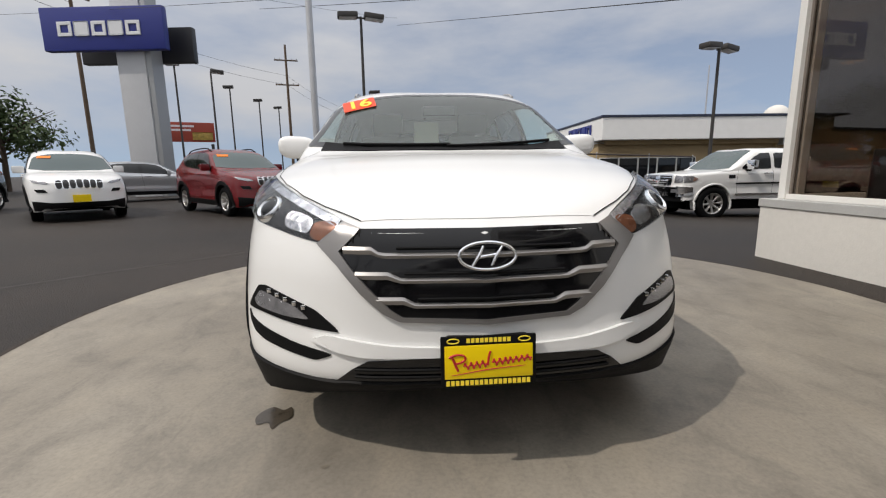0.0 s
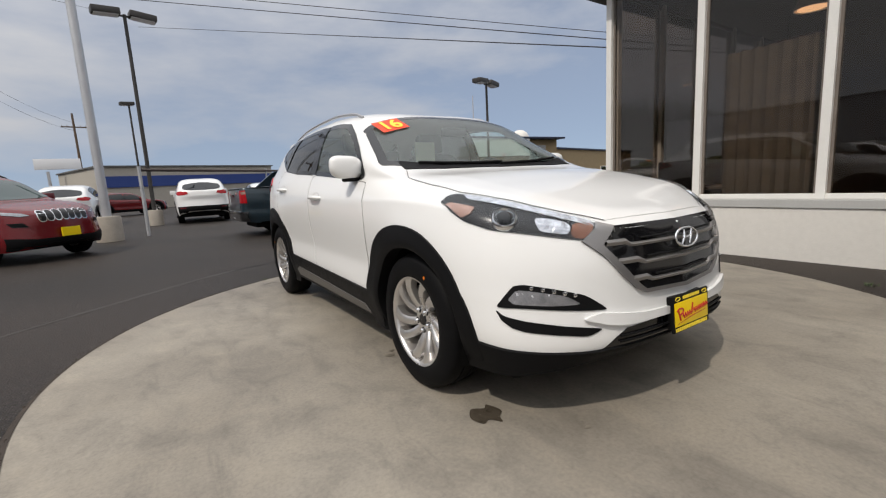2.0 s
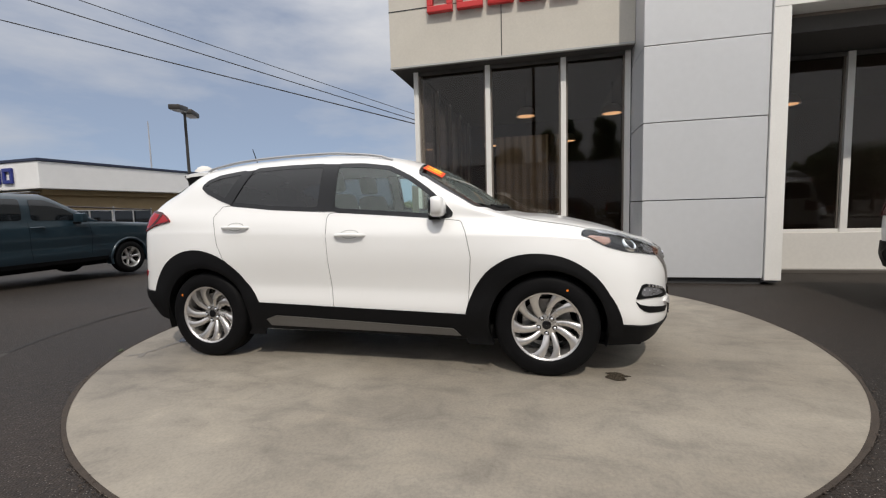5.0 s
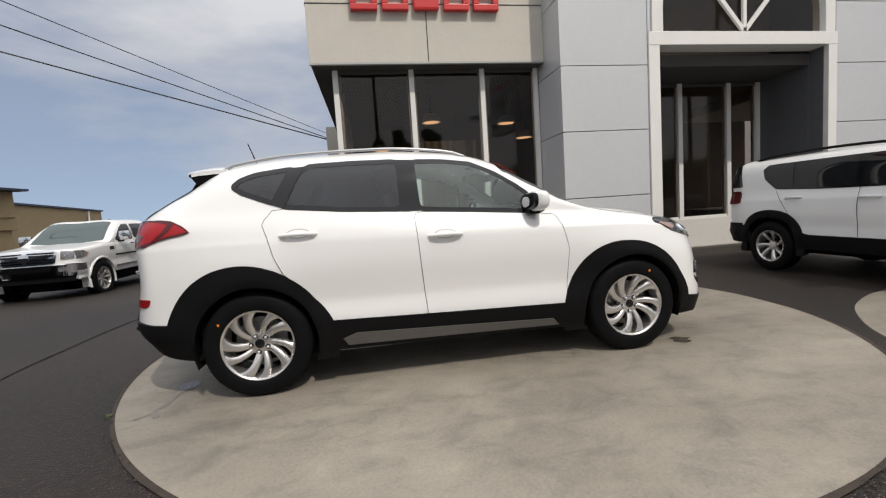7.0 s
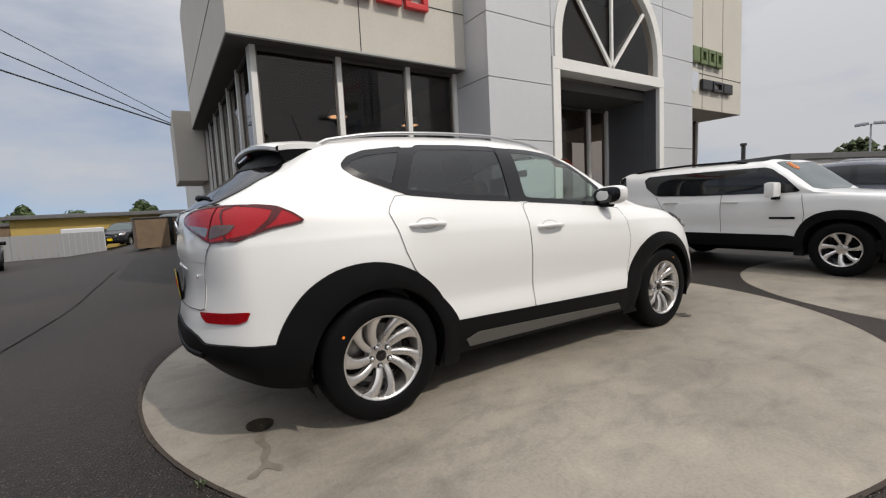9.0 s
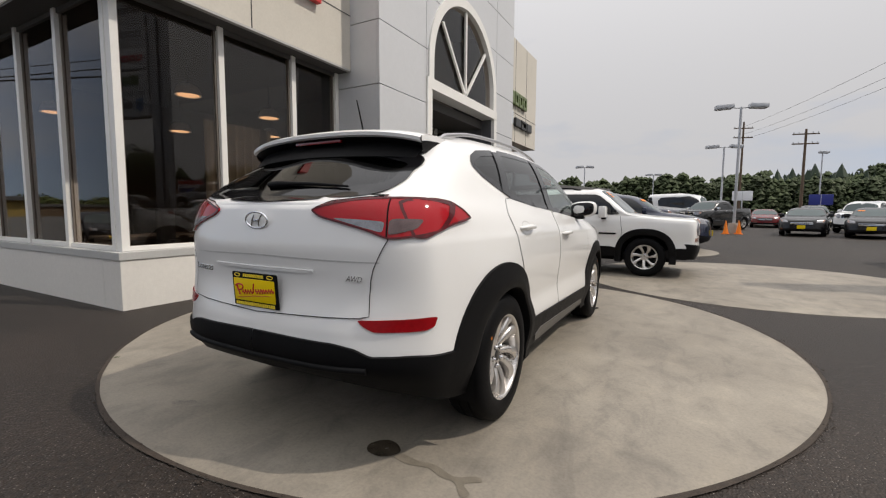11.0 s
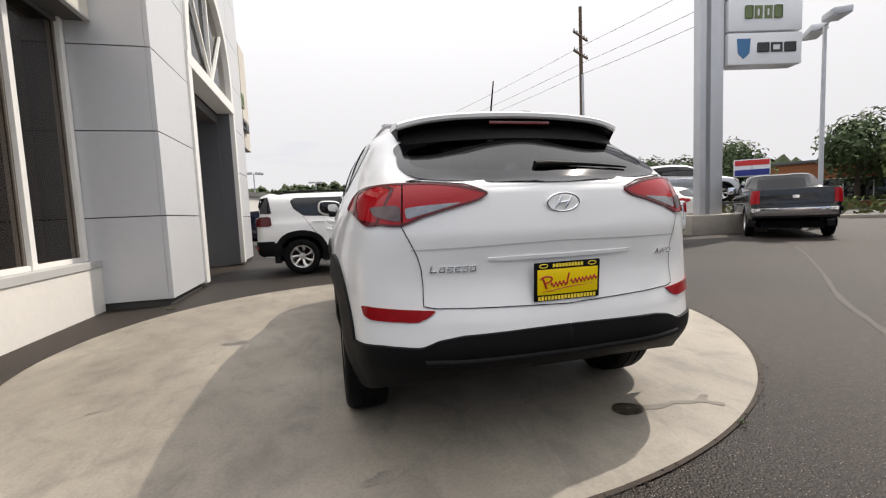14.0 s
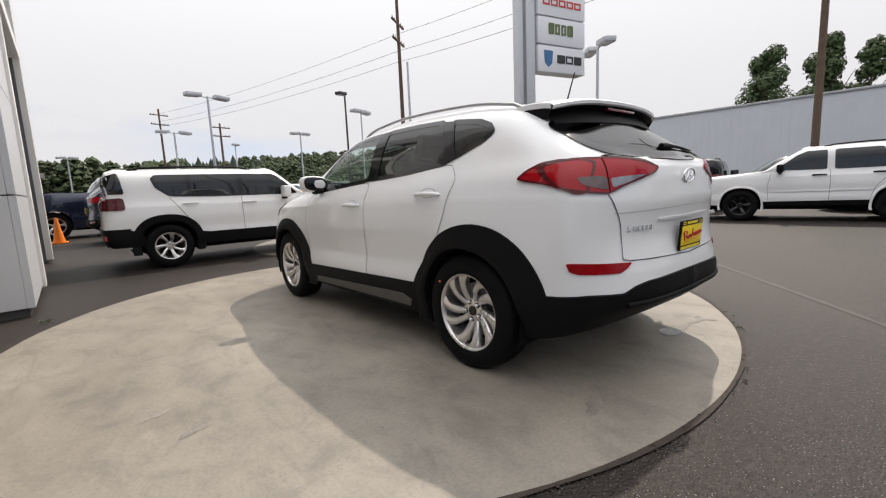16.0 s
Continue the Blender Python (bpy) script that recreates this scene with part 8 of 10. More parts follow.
CREW_CAB = dict(
    nose=-2.74, tail=3.02, half=0.985, hubs=(-1.86, 1.86), hood=1.17, cowl=1.25, roof=1.79, belt=1.26, deck=1.30, cowl_y=-1.42, roof_front=-0.72, roof_rear=0.62, roof_half=0.76, round_nose=0.12,
    after=[(0.80, 0.74, 1.66), (0.87, 0.90, 1.34), (1.20, 0.93, 1.305), (2.30, 0.93, 1.305)], after_top=[(0.76, 0, 1.72), (0.84, 0, 1.30), (1.20, 0, 1.26), (2.30, 0, 1.26)], lip=1.30, tyre=0.42, rim_r=0.265, low=0.46,
    side=[("side_window", crisp([(-0.35, 1.275), (-0.37, 1.665), (-0.62, 1.655), (-0.80, 1.57), (-1.12, 1.32), (-1.12, 1.265)], 0.1), CARGLASS, 0.008),
          ("side_window", crisp([(-0.26, 1.28), (-0.27, 1.665), (0.44, 1.655), (0.56, 1.57), (0.60, 1.29)], 0.12), CARGLASS, 0.008),
          ("body_moulding", [(-1.30, 0.90), (-1.30, 0.935), (1.30, 0.935), (1.30, 0.90)], CLAD, 0.012), ("sill_trim", [(-1.30, 0.62), (-1.30, 0.67), (1.30, 0.67), (1.30, 0.62)], CHROME, 0.012),
          ("fender_badge", [(-1.50, 1.05), (-1.50, 1.13), (-1.33, 1.13), (-1.33, 1.05)], GLOSSB, 0.010),
          ("tail_light", [(2.86, 0.92), (3.0, 0.92), (2.99, 1.27), (2.87, 1.27)], REDLENS, 0.014),
          ("headlight", [(-2.62, 0.95), (-2.40, 0.98), (-2.30, 1.05), (-2.42, 1.11), (-2.62, 1.12)], CLEARLENS, 0.012), ("turn_signal", [(-2.44, 0.98), (-2.38, 0.99), (-2.30, 1.05), (-2.40, 1.09)], AMBER, 0.015),
          ("bumper_end", [(-2.70, 0.62), (-2.42, 0.64), (-2.42, 0.84), (-2.70, 0.86)], CHROME, 0.030)],
    gaps=[[(-0.31, 1.26), (-0.30, 1.0), (-0.31, 0.60)], [(-1.24, 1.24), (-1.28, 1.0), (-1.24, 0.60)], [(0.64, 1.26), (0.67, 1.0), (0.64, 0.60)], [(0.86, 1.29), (0.86, 0.60)]],
    handles=[(-0.44, 1.16), (0.50, 1.17)], handle=CHROME, mirror=(-1.00, 1.36), mirror_size=(0.13, 0.26), mirror_mat=CHROME,
    front=[("grille", crisp([(-0.56, 0.86), (-0.62, 1.15), (0.62, 1.15), (0.56, 0.86)], 0.15), CHROME, 0.030, False), ("grille_mesh", [(0.05, 1.03), (0.05, 1.115), (0.56, 1.115), (0.54, 1.03)], GLOSSB, 0.036, True), ("grille_mesh", [(0.05, 0.895), (0.05, 0.985), (0.52, 0.985), (0.51, 0.895)], GLOSSB, 0.036, True),
           ("grille_rib", [(0.08, 1.066), (0.08, 1.08), (0.55, 1.08), (0.55, 1.066)], CHROME, 0.040, True), ("grille_rib", [(0.08, 0.933), (0.08, 0.947), (0.51, 0.947), (0.51, 0.933)], CHROME, 0.040, True),
           ("grille_badge", [(-0.09, 0.96), (-0.10, 1.09), (0.10, 1.09), (0.09, 0.96), (0, 0.91)], CHROME, 0.046, False), ("headlight", [(0.66, 0.95), (0.88, 0.96), (0.88, 1.11), (0.67, 1.13)], CLEARLENS, 0.016, True),
           ("front_bumper", [(-0.88, 0.60), (-0.88, 0.84), (0.88, 0.84), (0.88, 0.60)], CHROME, 0.060, False), ("bumper_intake", [(-0.46, 0.71), (-0.48, 0.79), (0.48, 0.79), (0.46, 0.71)], GLOSSB, 0.064, False), ("fog_lamp", [(0.62, 0.70), (0.82, 0.70), (0.82, 0.79), (0.62, 0.79)], CLEARLENS, 0.066, True),
           ("front_valance", [(-0.86, 0.48), (-0.88, 0.60), (0.88, 0.60), (0.86, 0.48)], CLAD, 0.020, False)],
    rear=[("rear_bumper", [(-0.90, 0.62), (-0.90, 0.80), (0.90, 0.80), (0.90, 0.62)], CHROME, 0.06, False), ("rear_window", [(-0.60, 1.36), (-0.56, 1.64), (0.56, 1.64), (0.60, 1.36)], CARGLASS, 0.008, False), ("gate_badge", [(-0.07, 1.05), (-0.07, 1.13), (0.07, 1.13), (0.07, 1.05)], CHROME, 0.010, False), ("tail_light", [(0.76, 0.92), (0.90, 0.92), (0.90, 1.27), (0.76, 1.27)], REDLENS, 0.014, True), ("tailgate_gap", [(-0.76, 0.90), (-0.76, 0.912), (0.76, 0.912), (0.76, 0.90)], SEAM, 0.004, False)],
    top=[])

BUTTRESS_PICKUP = dict(
    nose=-2.62, tail=2.64, half=0.965, hubs=(-1.55, 1.55), hood=1.08, cowl=1.18, roof=1.72, belt=1.17, deck=1.20, cowl_y=-0.90, roof_front=-0.08, roof_rear=1.27, roof_half=0.76,
    after=[(1.38, 0.78, 1.60), (1.44, 0.90, 1.25), (1.80, 0.915, 1.225), (2.24, 0.92, 1.215)], after_top=[(1.36, 0, 1.64), (1.42, 0, 1.20), (1.80, 0, 1.17), (2.24, 0, 1.17)], lip=1.215, tyre=0.355, rim_r=0.228, low=0.34,
    side=[("side_window", crisp([(0.30, 1.215), (0.27, 1.60), (0.00, 1.59), (-0.20, 1.50), (-0.50, 1.28), (-0.56, 1.21)], 0.1), CARGLASS, 0.008),
          ("side_window", crisp([(0.45, 1.22), (0.42, 1.605), (1.00, 1.605), (1.12, 1.57), (1.10, 1.36), (1.02, 1.22)], 0.1), CARGLASS, 0.008),
          ("tail_light", [(2.50, 0.86), (2.64, 0.86), (2.62, 1.15), (2.51, 1.15)], REDLENS, 0.016), ("lamp_window", [(2.51, 1.06), (2.63, 1.06), (2.62, 1.12), (2.51, 1.12)], AMBER, 0.020),
          ("sill", [(-1.05, 0.36), (-1.05, 0.44), (1.05, 0.44), (1.05, 0.36)], CLAD, 0.012)],
    gaps=[[(0.37, 1.18), (0.38, 0.85), (0.36, 0.50)], [(-0.70, 1.16), (-0.74, 0.85), (-0.70, 0.50)], [(1.16, 1.20), (1.12, 0.98), (1.02, 0.80)], [(1.28, 1.56), (1.30, 1.22)]],
    handles=[(0.24, 1.08), (1.02, 1.08)], mirror=(-0.44, 1.24),
    front=[("grille", [(-0.48, 0.78), (-0.55, 1.02), (0.55, 1.02), (0.48, 0.78)], GLOSSB, 0.012, False), ("headlight", [(0.60, 0.80), (0.88, 0.82), (0.92, 1.02), (0.62, 1.02)], CLEARLENS, 0.014, True), ("front_valance", [(-0.86, 0.38), (-0.88, 0.56), (0.88, 0.56), (0.86, 0.38)], CLAD, 0.014, False)],
    rear=[("rear_window", [(-0.58, 1.30), (-0.52, 1.56), (0.52, 1.56), (0.58, 1.30)], CARGLASS, 0.008, False), ("tailgate", crisp([(-0.74, 0.70), (-0.74, 1.17), (0.74, 1.17), (0.74, 0.70)], 0.04), None, 0.010, False), ("tail_light", [(0.76, 0.86), (0.86, 0.86), (0.86, 1.15), (0.76, 1.15)], REDLENS, 0.016, True), ("rear_bumper", [(-0.90, 0.44), (-0.92, 0.66), (0.92, 0.66), (0.90, 0.44)], DARKGREY, 0.05, False),
          ("tailgate_handle", [(-0.14, 1.0), (-0.14, 1.06), (0.14, 1.06), (0.14, 1.0)], GLOSSB, 0.016, False), ("top_rail", [(-0.72, 1.165), (-0.72, 1.20), (0.72, 1.20), (0.72, 1.165)], CLAD, 0.014, False)],
    top=[])

NOTCHBACK = dict(
    nose=-2.50, tail=2.54, half=0.945, hubs=(-1.525, 1.525), hood=0.90, cowl=1.00, roof=1.475, belt=1.02, deck=1.08, cowl_y=-0.86, roof_front=-0.02, roof_rear=0.98, roof_half=0.72, round_nose=0.16, round_tail=0.14,
    after=[(1.25, 0.73, 1.345), (1.60, 0.78, 1.165), (1.80, 0.82, 1.115), (2.15, 0.82, 1.105)], after_top=[(1.27, 0, 1.40), (1.62, 0, 1.205), (1.82, 0, 1.14), (2.15, 0, 1.13)], lip=1.105, tyre=0.365, rim_r=0.255, low=0.24,
    side=[("side_window", crisp([(0.20, 1.045), (0.19, 1.385), (-0.02, 1.37), (-0.24, 1.27), (-0.52, 1.10), (-0.56, 1.04)], 0.1), CARGLASS, 0.006),
          ("side_window", crisp([(0.29, 1.05), (0.28, 1.388), (0.74, 1.375), (0.98, 1.30), (1.10, 1.19), (1.00, 1.09)], 0.1), CARGLASS, 0.006),
          ("belt_trim", [(-0.58, 1.022), (-0.58, 1.036), (1.10, 1.082), (1.10, 1.066)], CHROME, 0.008), ("tail_light", [(2.36, 0.80), (2.49, 0.80), (2.46, 1.06), (2.36, 1.07)], REDLENS, 0.014)],
    gaps=[[(0.245, 1.03), (0.25, 0.75), (0.24, 0.34)], [(-0.66, 0.98), (-0.72, 0.75), (-0.70, 0.34)], [(1.16, 1.06), (1.14, 0.82), (1.02, 0.55), (1.0, 0.36)]],
    handles=[(0.10, 0.90), (0.98, 0.93)], handle=CHROME, mirror=(-0.44, 1.08), mirror_mat=CHROME, mirror_size=(0.08, 0.20),
    front=[("grille", [(-0.42, 0.55), (-0.45, 0.82), (0.45, 0.82), (0.42, 0.55)], CHROME, 0.012, False), ("headlight", [(0.56, 0.64), (0.86, 0.66), (0.86, 0.80), (0.58, 0.82)], CLEARLENS, 0.012, True)],
    rear=[("tail_light", crisp([(0.70, 0.82), (0.80, 0.82), (0.79, 1.05), (0.69, 1.06)], 0.15), REDLENS, 0.016, True), ("gate_trim", [(-0.66, 0.97), (-0.66, 0.985), (0.66, 0.985), (0.66, 0.97)], CHROME, 0.012, False), ("trunk_gap", [(-0.70, 0.62), (-0.70, 0.632), (0.70, 0.632), (0.70, 0.62)], SEAM, 0.004, False),
          ("exhaust_tip", [(0.55, 0.30), (0.75, 0.30), (0.75, 0.36), (0.55, 0.36)], CHROME, 0.020, True), ("trunk_gap", [(0.668, 0.63), (0.668, 1.05), (0.676, 1.05), (0.676, 0.63)], SEAM, 0.004, True)],
    top=[("rear_window", [(-0.52, 1.10), (0.52, 1.10), (0.60, 1.62), (0, 1.68), (-0.60, 1.62)], TINTG, 0.006, False)])


# in front of the pad: the lot past the nose's far side
vehicle("white SUV with a seven-slot grille parked on the asphalt", -8.85, 8.75, (0.62, -0.78), WHITE, **SLIMSUV)
vehicle("dark red SUV with an orange year sticker on the lot", -4.80, 8.95, (0.68, -0.73), RED, **SLIMSUV)
vehicle("dark grey SUV at the edge of the lot", -13.2, 9.6, (0.30, -0.95), DARKGREY, **MIDS)
vehicle("silver wagon parked behind the white SUV", -10.6, 15.4, (0.80, 0.60), SILVER, **dict(MIDS, zk=[0, 0.36, 0.90, 1.06, 1.54], plate=False))
blue_truck, _ = block_vehicle("steel blue pickup truck with sloping cab sides, tailgate shut", 2.42, 8.72, (1.0, 0.01), BLUEGREY, BUTTRESS_PICKUP, "truck", rim=(6, 0.0, False, 0.06), plates=((1, 0.56, SIGNWHITE_PLATE),))
for sg in (-1, 1):
    slope = [(1.24, 1.19), (1.92, 1.19), (1.92, 1.24), (1.50, 1.595), (1.30, 1.655), (1.24, 1.655)]
    lean = lambda u, v, d, sg=sg: (sg * (0.895 - 0.37 * (v - 1.19) - d), u, v)
    bt = part("buttress", prism(bmesh.new(), slope, 0.085, lean), BLUEGREY, blue_truck, "sloping buttress behind the cab", smooth=False)
    part("buttress_glass", prism(bmesh.new(), crisp([(1.40, 1.285), (1.78, 1.285), (1.48, 1.54), (1.40, 1.55)], 0.1), 0.05, lambda u, v, d, lean=lean: lean(u, v, d - 0.006)), CARGLASS, bt, smooth=False)
vehicle("white SUV seen from behind far down the lot", -0.15, 17.9, (0.05, 1.0), WHITE, **dict(MIDS, plate=False))
vehicle("white SUV beside the light pole far down the lot", -4.6, 20.6, (0.05, 1.0), WHITE, **dict(MIDS, plate=False))
vehicle("white hatchback parked beside the white SUV", 2.5, 18.2, (0.05, 1.0), WHITE, **dict(MIDS, zk=[0, 0.35, 0.84, 1.02, 1.50], plate=False))
vehicle("red hatchback far down the lot", -3.3, 31.0, (0.9, 0.4), RED, **dict(MIDS, zk=[0, 0.34, 0.80, 0.98, 1.44], fine=0, plate=False))
block_vehicle("white crew cab pickup truck with a chrome grille and bumper", 9.36, 7.80, (-1.0, 0.0), WHITE, CREW_CAB, "truck", rim=(8, 0.0, False, 0.05))
vehicle("black SUV parked past the white pickup", 17.6, 8.9, (-0.90, -0.30), DARKGREY, **dict(MIDS, front="cross", chrome=False))
vehicle("dark SUV further along the side lane", 24.5, 9.4, (-0.9, -0.2), BLACKP, **dict(MIDS, fine=0))
vehicle("small dark hatchback by the yellow building", 37.0, 4.6, (-0.9, 0.3), BLACKP, **dict(MIDS, fine=0))
vehicle("dark car by the yellow building", 39.0, 1.6, (-0.9, 0.3), NAVY, **dict(MIDS, fine=0))
# along the facade
block_vehicle("white boxy small SUV with black cladding on a pad", 0.12, -5.80, (-1.0, 0.03), WHITE, BOXY_SMALL, rim=SPLIT, sticker=True, plates=((1, 0.80, DARKGREY),), square=0.07)
vehicle("navy SUV parked past the white boxy SUV", -0.1, -11.6, (-1.0, 0.0), NAVY, **dict(MIDS, sticker=True))
vehicle("dark pickup truck in the row by the wing", 1.2, -15.6, (-1.0, -0.05), NAVY, **dict(BIGPICK, fine=0, plate=False))
# towards the road
block_vehicle("white large sedan with chrome belt trim parked on the asphalt", -7.18, -8.00, (0.105, -0.995), WHITE, NOTCHBACK, rim=(7, 0.0, False, 0.045), plates=((1, 0.72, YELLOW),))
vehicle("black coupe with a yellow plate in the far row", -7.3, -25.5, (0.25, 0.97), BLACKP, **MUSC)
vehicle("black coupe with a year sticker in the far row", -9.7, -24.6, (0.30, 0.95), BLACKP, **dict(MUSC, sticker=True))
vehicle("black off-roader in the far row", -12.8, -26.5, (0.5, 0.86), BLACKP, **OFFROAD)
vehicle("black hardtop off-roader in the far row", -15.4, -25.3, (0.95, 0.3), BLACKP, **OFFROAD)
vehicle("white off-roader in the far row", -10.9, -30.5, (0.5, 0.86), WHITE, **OFFROAD)
for i in range(11):
    vehicle("car in the long far row of the lot", -1.5 - 2.9 * i, -38.5 - 0.3 * (i % 3), (0.1, 1), (WHITE, BLACKP, SILVER, DARKGREY, RED, WHITE)[i * 5 % 6], **dict(MUSC if i % 3 else MIDS, fine=0, plate=False))
vehicle("dark grey pickup truck in the far row", -3.4, -31.0, (0.6, 0.8), DARKGREY, **dict(BIGPICK, fine=0, plate=False))
vehicle("white cargo van in the far row", -2.0, -35.0, (-0.95, 0.3), WHITE, **dict(BOXY, yk=[-2.7, -1.7, -1.35, -0.95, 1.7, 2.6, 2.85], zk=[0, 0.4, 1.15, 1.40, 2.55], sx=1.12, rails=False, plate=False, clad=False, fine=0))
vehicle("white SUV parked behind the white sedan", -11.2, -11.2, (0.35, -0.94), WHITE, **dict(MIDS, plate=False))
vehicle("silver SUV raised on a display ramp", -14.3, -12.3, (-0.90, 0.43), SILVER, **dict(MIDS, z=1.0, plate=False))
block_vehicle("dark grey crew cab pickup truck with a chrome rear bumper", -12.9, -6.85, (-0.70, -0.71), DARKGREY, CREW_CAB, "truck", plates=((1, 0.70, YELLOW),))
block_vehicle("black boxy small SUV parked by the road", -13.75, -2.55, (-0.97, -0.22), BLACKP, BOXY_SMALL, rim=SPLIT, plates=((1, 0.95, YELLOW),), square=0.07)
block_vehicle("white boxy SUV with black wheels on the lot", -10.50, 1.05, (0.20, -0.98), WHITE, BOXY_UPRIGHT, rim=FIVE, rim_mat=GLOSSB, square=0.04)
vehicle("white SUV parked behind the white boxy one", -14.6, 2.6, (0.75, -0.66), WHITE, **dict(MIDS, fine=0, plate=False))
vehicle("dark green SUV by the long white wall", -16.5, -0.6, (0.3, -0.95), DARKGREY, **dict(MIDS, fine=0, plate=False))

# ---- poles, wires, signs, far buildings, trees ----
GALV = mat("galvanised_pole", (0.50, 0.51, 0.53), 0.45, 0.5, vary=0.1)
DARKPOLE = mat("dark_bronze_pole", (0.035, 0.032, 0.030), 0.5, vary=0.15)
WOODPOLE = mat("weathered_pole_wood", (0.11, 0.075, 0.05), 0.9, vary=0.3, scale=6, bump=0.4, bscale=40)
CONCBASE = mat("cast_concrete_base", (0.30, 0.27, 0.23), 0.85, vary=0.2, scale=4, bump=0.3, bscale=50)
RUSTPIPE = mat("rusty_pipe", (0.06, 0.045, 0.04), 0.7, vary=0.3, scale=8)
WIRE = mat("black_cable", (0.02, 0.02, 0.02), 0.6)
SIGNBLUE = mat("blue_sign_face", (0.018, 0.028, 0.20), 0.35)
SIGNWHITE = mat("white_sign_face", (0.72, 0.73, 0.75), 0.35)
SIGNGREY = mat("sign_box_grey", (0.35, 0.36, 0.37), 0.45, 0.3)
COLUMN = mat("pale_column_paint", (0.52, 0.53, 0.55), 0.5, vary=0.06, scale=1.5)
BRICKTAN = mat("tan_block_wall", (0.36, 0.27, 0.15), 0.85, vary=0.12, scale=3, bump=0.3, bscale=30)
YELLOWWALL = mat("yellow_ochre_wall", (0.46, 0.33, 0.10), 0.85, vary=0.12, scale=2)
ROOFGREY = mat("grey_roofing", (0.12, 0.12, 0.12), 0.85, vary=0.2)
BANDWHITE = mat("bright_white_fascia", (0.80, 0.80, 0.79), 0.5, vary=0.04)
NAVYTRIM = mat("navy_roof_edge", (0.02, 0.028, 0.06), 0.5)
BLUETRIM = mat("blue_roof_trim", (0.02, 0.05, 0.22), 0.5)
WOODF = mat("fence_wood", (0.20, 0.14, 0.09), 0.85, vary=0.25)
TRAILER = mat("pale_corrugated_wall", (0.55, 0.57, 0.60), 0.6, vary=0.06, scale=1.0)
BARK = mat("tree_bark", (0.07, 0.05, 0.035), 0.9, vary=0.3, scale=8, bump=0.5, bscale=30)
LEAVES = mat("tree_leaves", (0.050, 0.080, 0.022), 0.65, vary=0.45, scale=1.5)
LEAVES2 = mat("light_tree_leaves", (0.10, 0.13, 0.03), 0.65, vary=0.4, scale=1.5)
CONIFER = mat("conifer_needles", (0.020, 0.036, 0.018), 0.75, vary=0.5, scale=0.6)
GRASSH = mat("hillside_scrub", (0.080, 0.092, 0.034), 0.9, vary=0.5, scale=0.12)
FARWOOD = mat("far_woods", (0.050, 0.068, 0.026), 0.85, vary=0.5, scale=0.25)


def lot_lamp(x, y, h, heads, material, rz, label, base=True, group="lot lamps", r=0.075, arm=0.55, hs=1.0):
    g = ground_z(x, y)
    lp = root("street_lamp", pose(x, y, g, 0, 0, rz), label, "lamp", group)
    part("pole", sweep(bmesh.new(), [(0, 0, 0), (0, 0, h * 0.5), (0, 0, h)], [r, r * 0.9, r * 0.75], 10), material, lp)
    if base:
        part("base", lathe(bmesh.new(), [(-0.4, 0.27), (0.55, 0.26), (0.58, 0.24), (0.585, 0.001)], 20, "z"), CONCBASE, lp)
    for k in range(heads):
        s = 1 if k % 2 else -1
        d = arm if heads > 1 else arm * 0.2
        hd = part("lamp_head", boxm(-0.42 * hs, -0.24 * hs, -0.11 * hs, 0.42 * hs, 0.24 * hs, 0.11 * hs, 0.05 * hs), material, lp)
        hd.matrix_basis = pose(s * d, 0, h + 0.02, 0, 4 * s, 0)
        part("lamp_lens", boxm(-0.36 * hs, -0.19 * hs, -0.13 * hs, 0.36 * hs, 0.19 * hs, -0.10 * hs, 0.01), SIGNWHITE, hd)
        if heads > 1:
            part("arm", sweep(bmesh.new(), [(0, 0, h - 0.06), (s * d, 0, h)], 0.035, 6), material, lp)
    return lp


lot_lamp(-1.85, 16.6, 7.5, 2, DARKPOLE, 10, "dark double-headed lot lamp on a concrete base")
lot_lamp(12.9, 14.5, 6.3, 2, DARKPOLE, 20, "dark double-headed lot lamp past the white pickup")
lot_lamp(-15.0, -7.0, 6.6, 2, GALV, 55, "grey double-headed lot lamp by the road", hs=1.0, arm=0.75)
lot_lamp(-4.1, -24.6, 6.7, 2, GALV, 15, "grey double-headed lot lamp in the far lot", arm=0.8)
lot_lamp(-4.1, -35.2, 6.0, 2, GALV, 15, "grey double-headed lot lamp in the far row", arm=0.8)
lot_lamp(-17.2, -30.1, 7.7, 2, GALV, 25, "grey double-headed lot lamp near the off-roaders", arm=0.7, hs=1.2)
lot_lamp(-17.05, -32.4, 9.5, 1, DARKPOLE, 205, "tall dark road lamp with one long head", base=False, arm=2.5, r=0.10, hs=1.2)
lot_lamp(-14.1, -35.7, 6.4, 2, GALV, 15, "distant grey lot lamp", base=False)
lot_lamp(-13.8, -54.5, 7.3, 1, GALV, 15, "distant grey lot lamp", base=False)
lot_lamp(2.0, -60.0, 6.0, 2, GALV, 15, "distant grey lot lamp", base=False)
lot_lamp(8.0, -46.0, 6.0, 2, GALV, 15, "distant grey lot lamp", base=False)
lot_lamp(-15.9, 30.0, 8.6, 1, DARKPOLE, 15, "dark road lamp by the pylon sign", base=False)
lot_lamp(-13.3, 29.5, 8.0, 1, DARKPOLE, 200, "dark road lamp past the red SUV", base=False, arm=2.0)
lot_lamp(-15.2, 38.0, 8.5, 1, DARKPOLE, 15, "distant dark lot lamp", base=False)
lot_lamp(-14.0, 42.0, 8.0, 1, DARKPOLE, 15, "distant dark lot lamp", base=False)
lot_lamp(-13.5, 47.0, 8.0, 1, DARKPOLE, 15, "distant dark lot lamp", base=False)
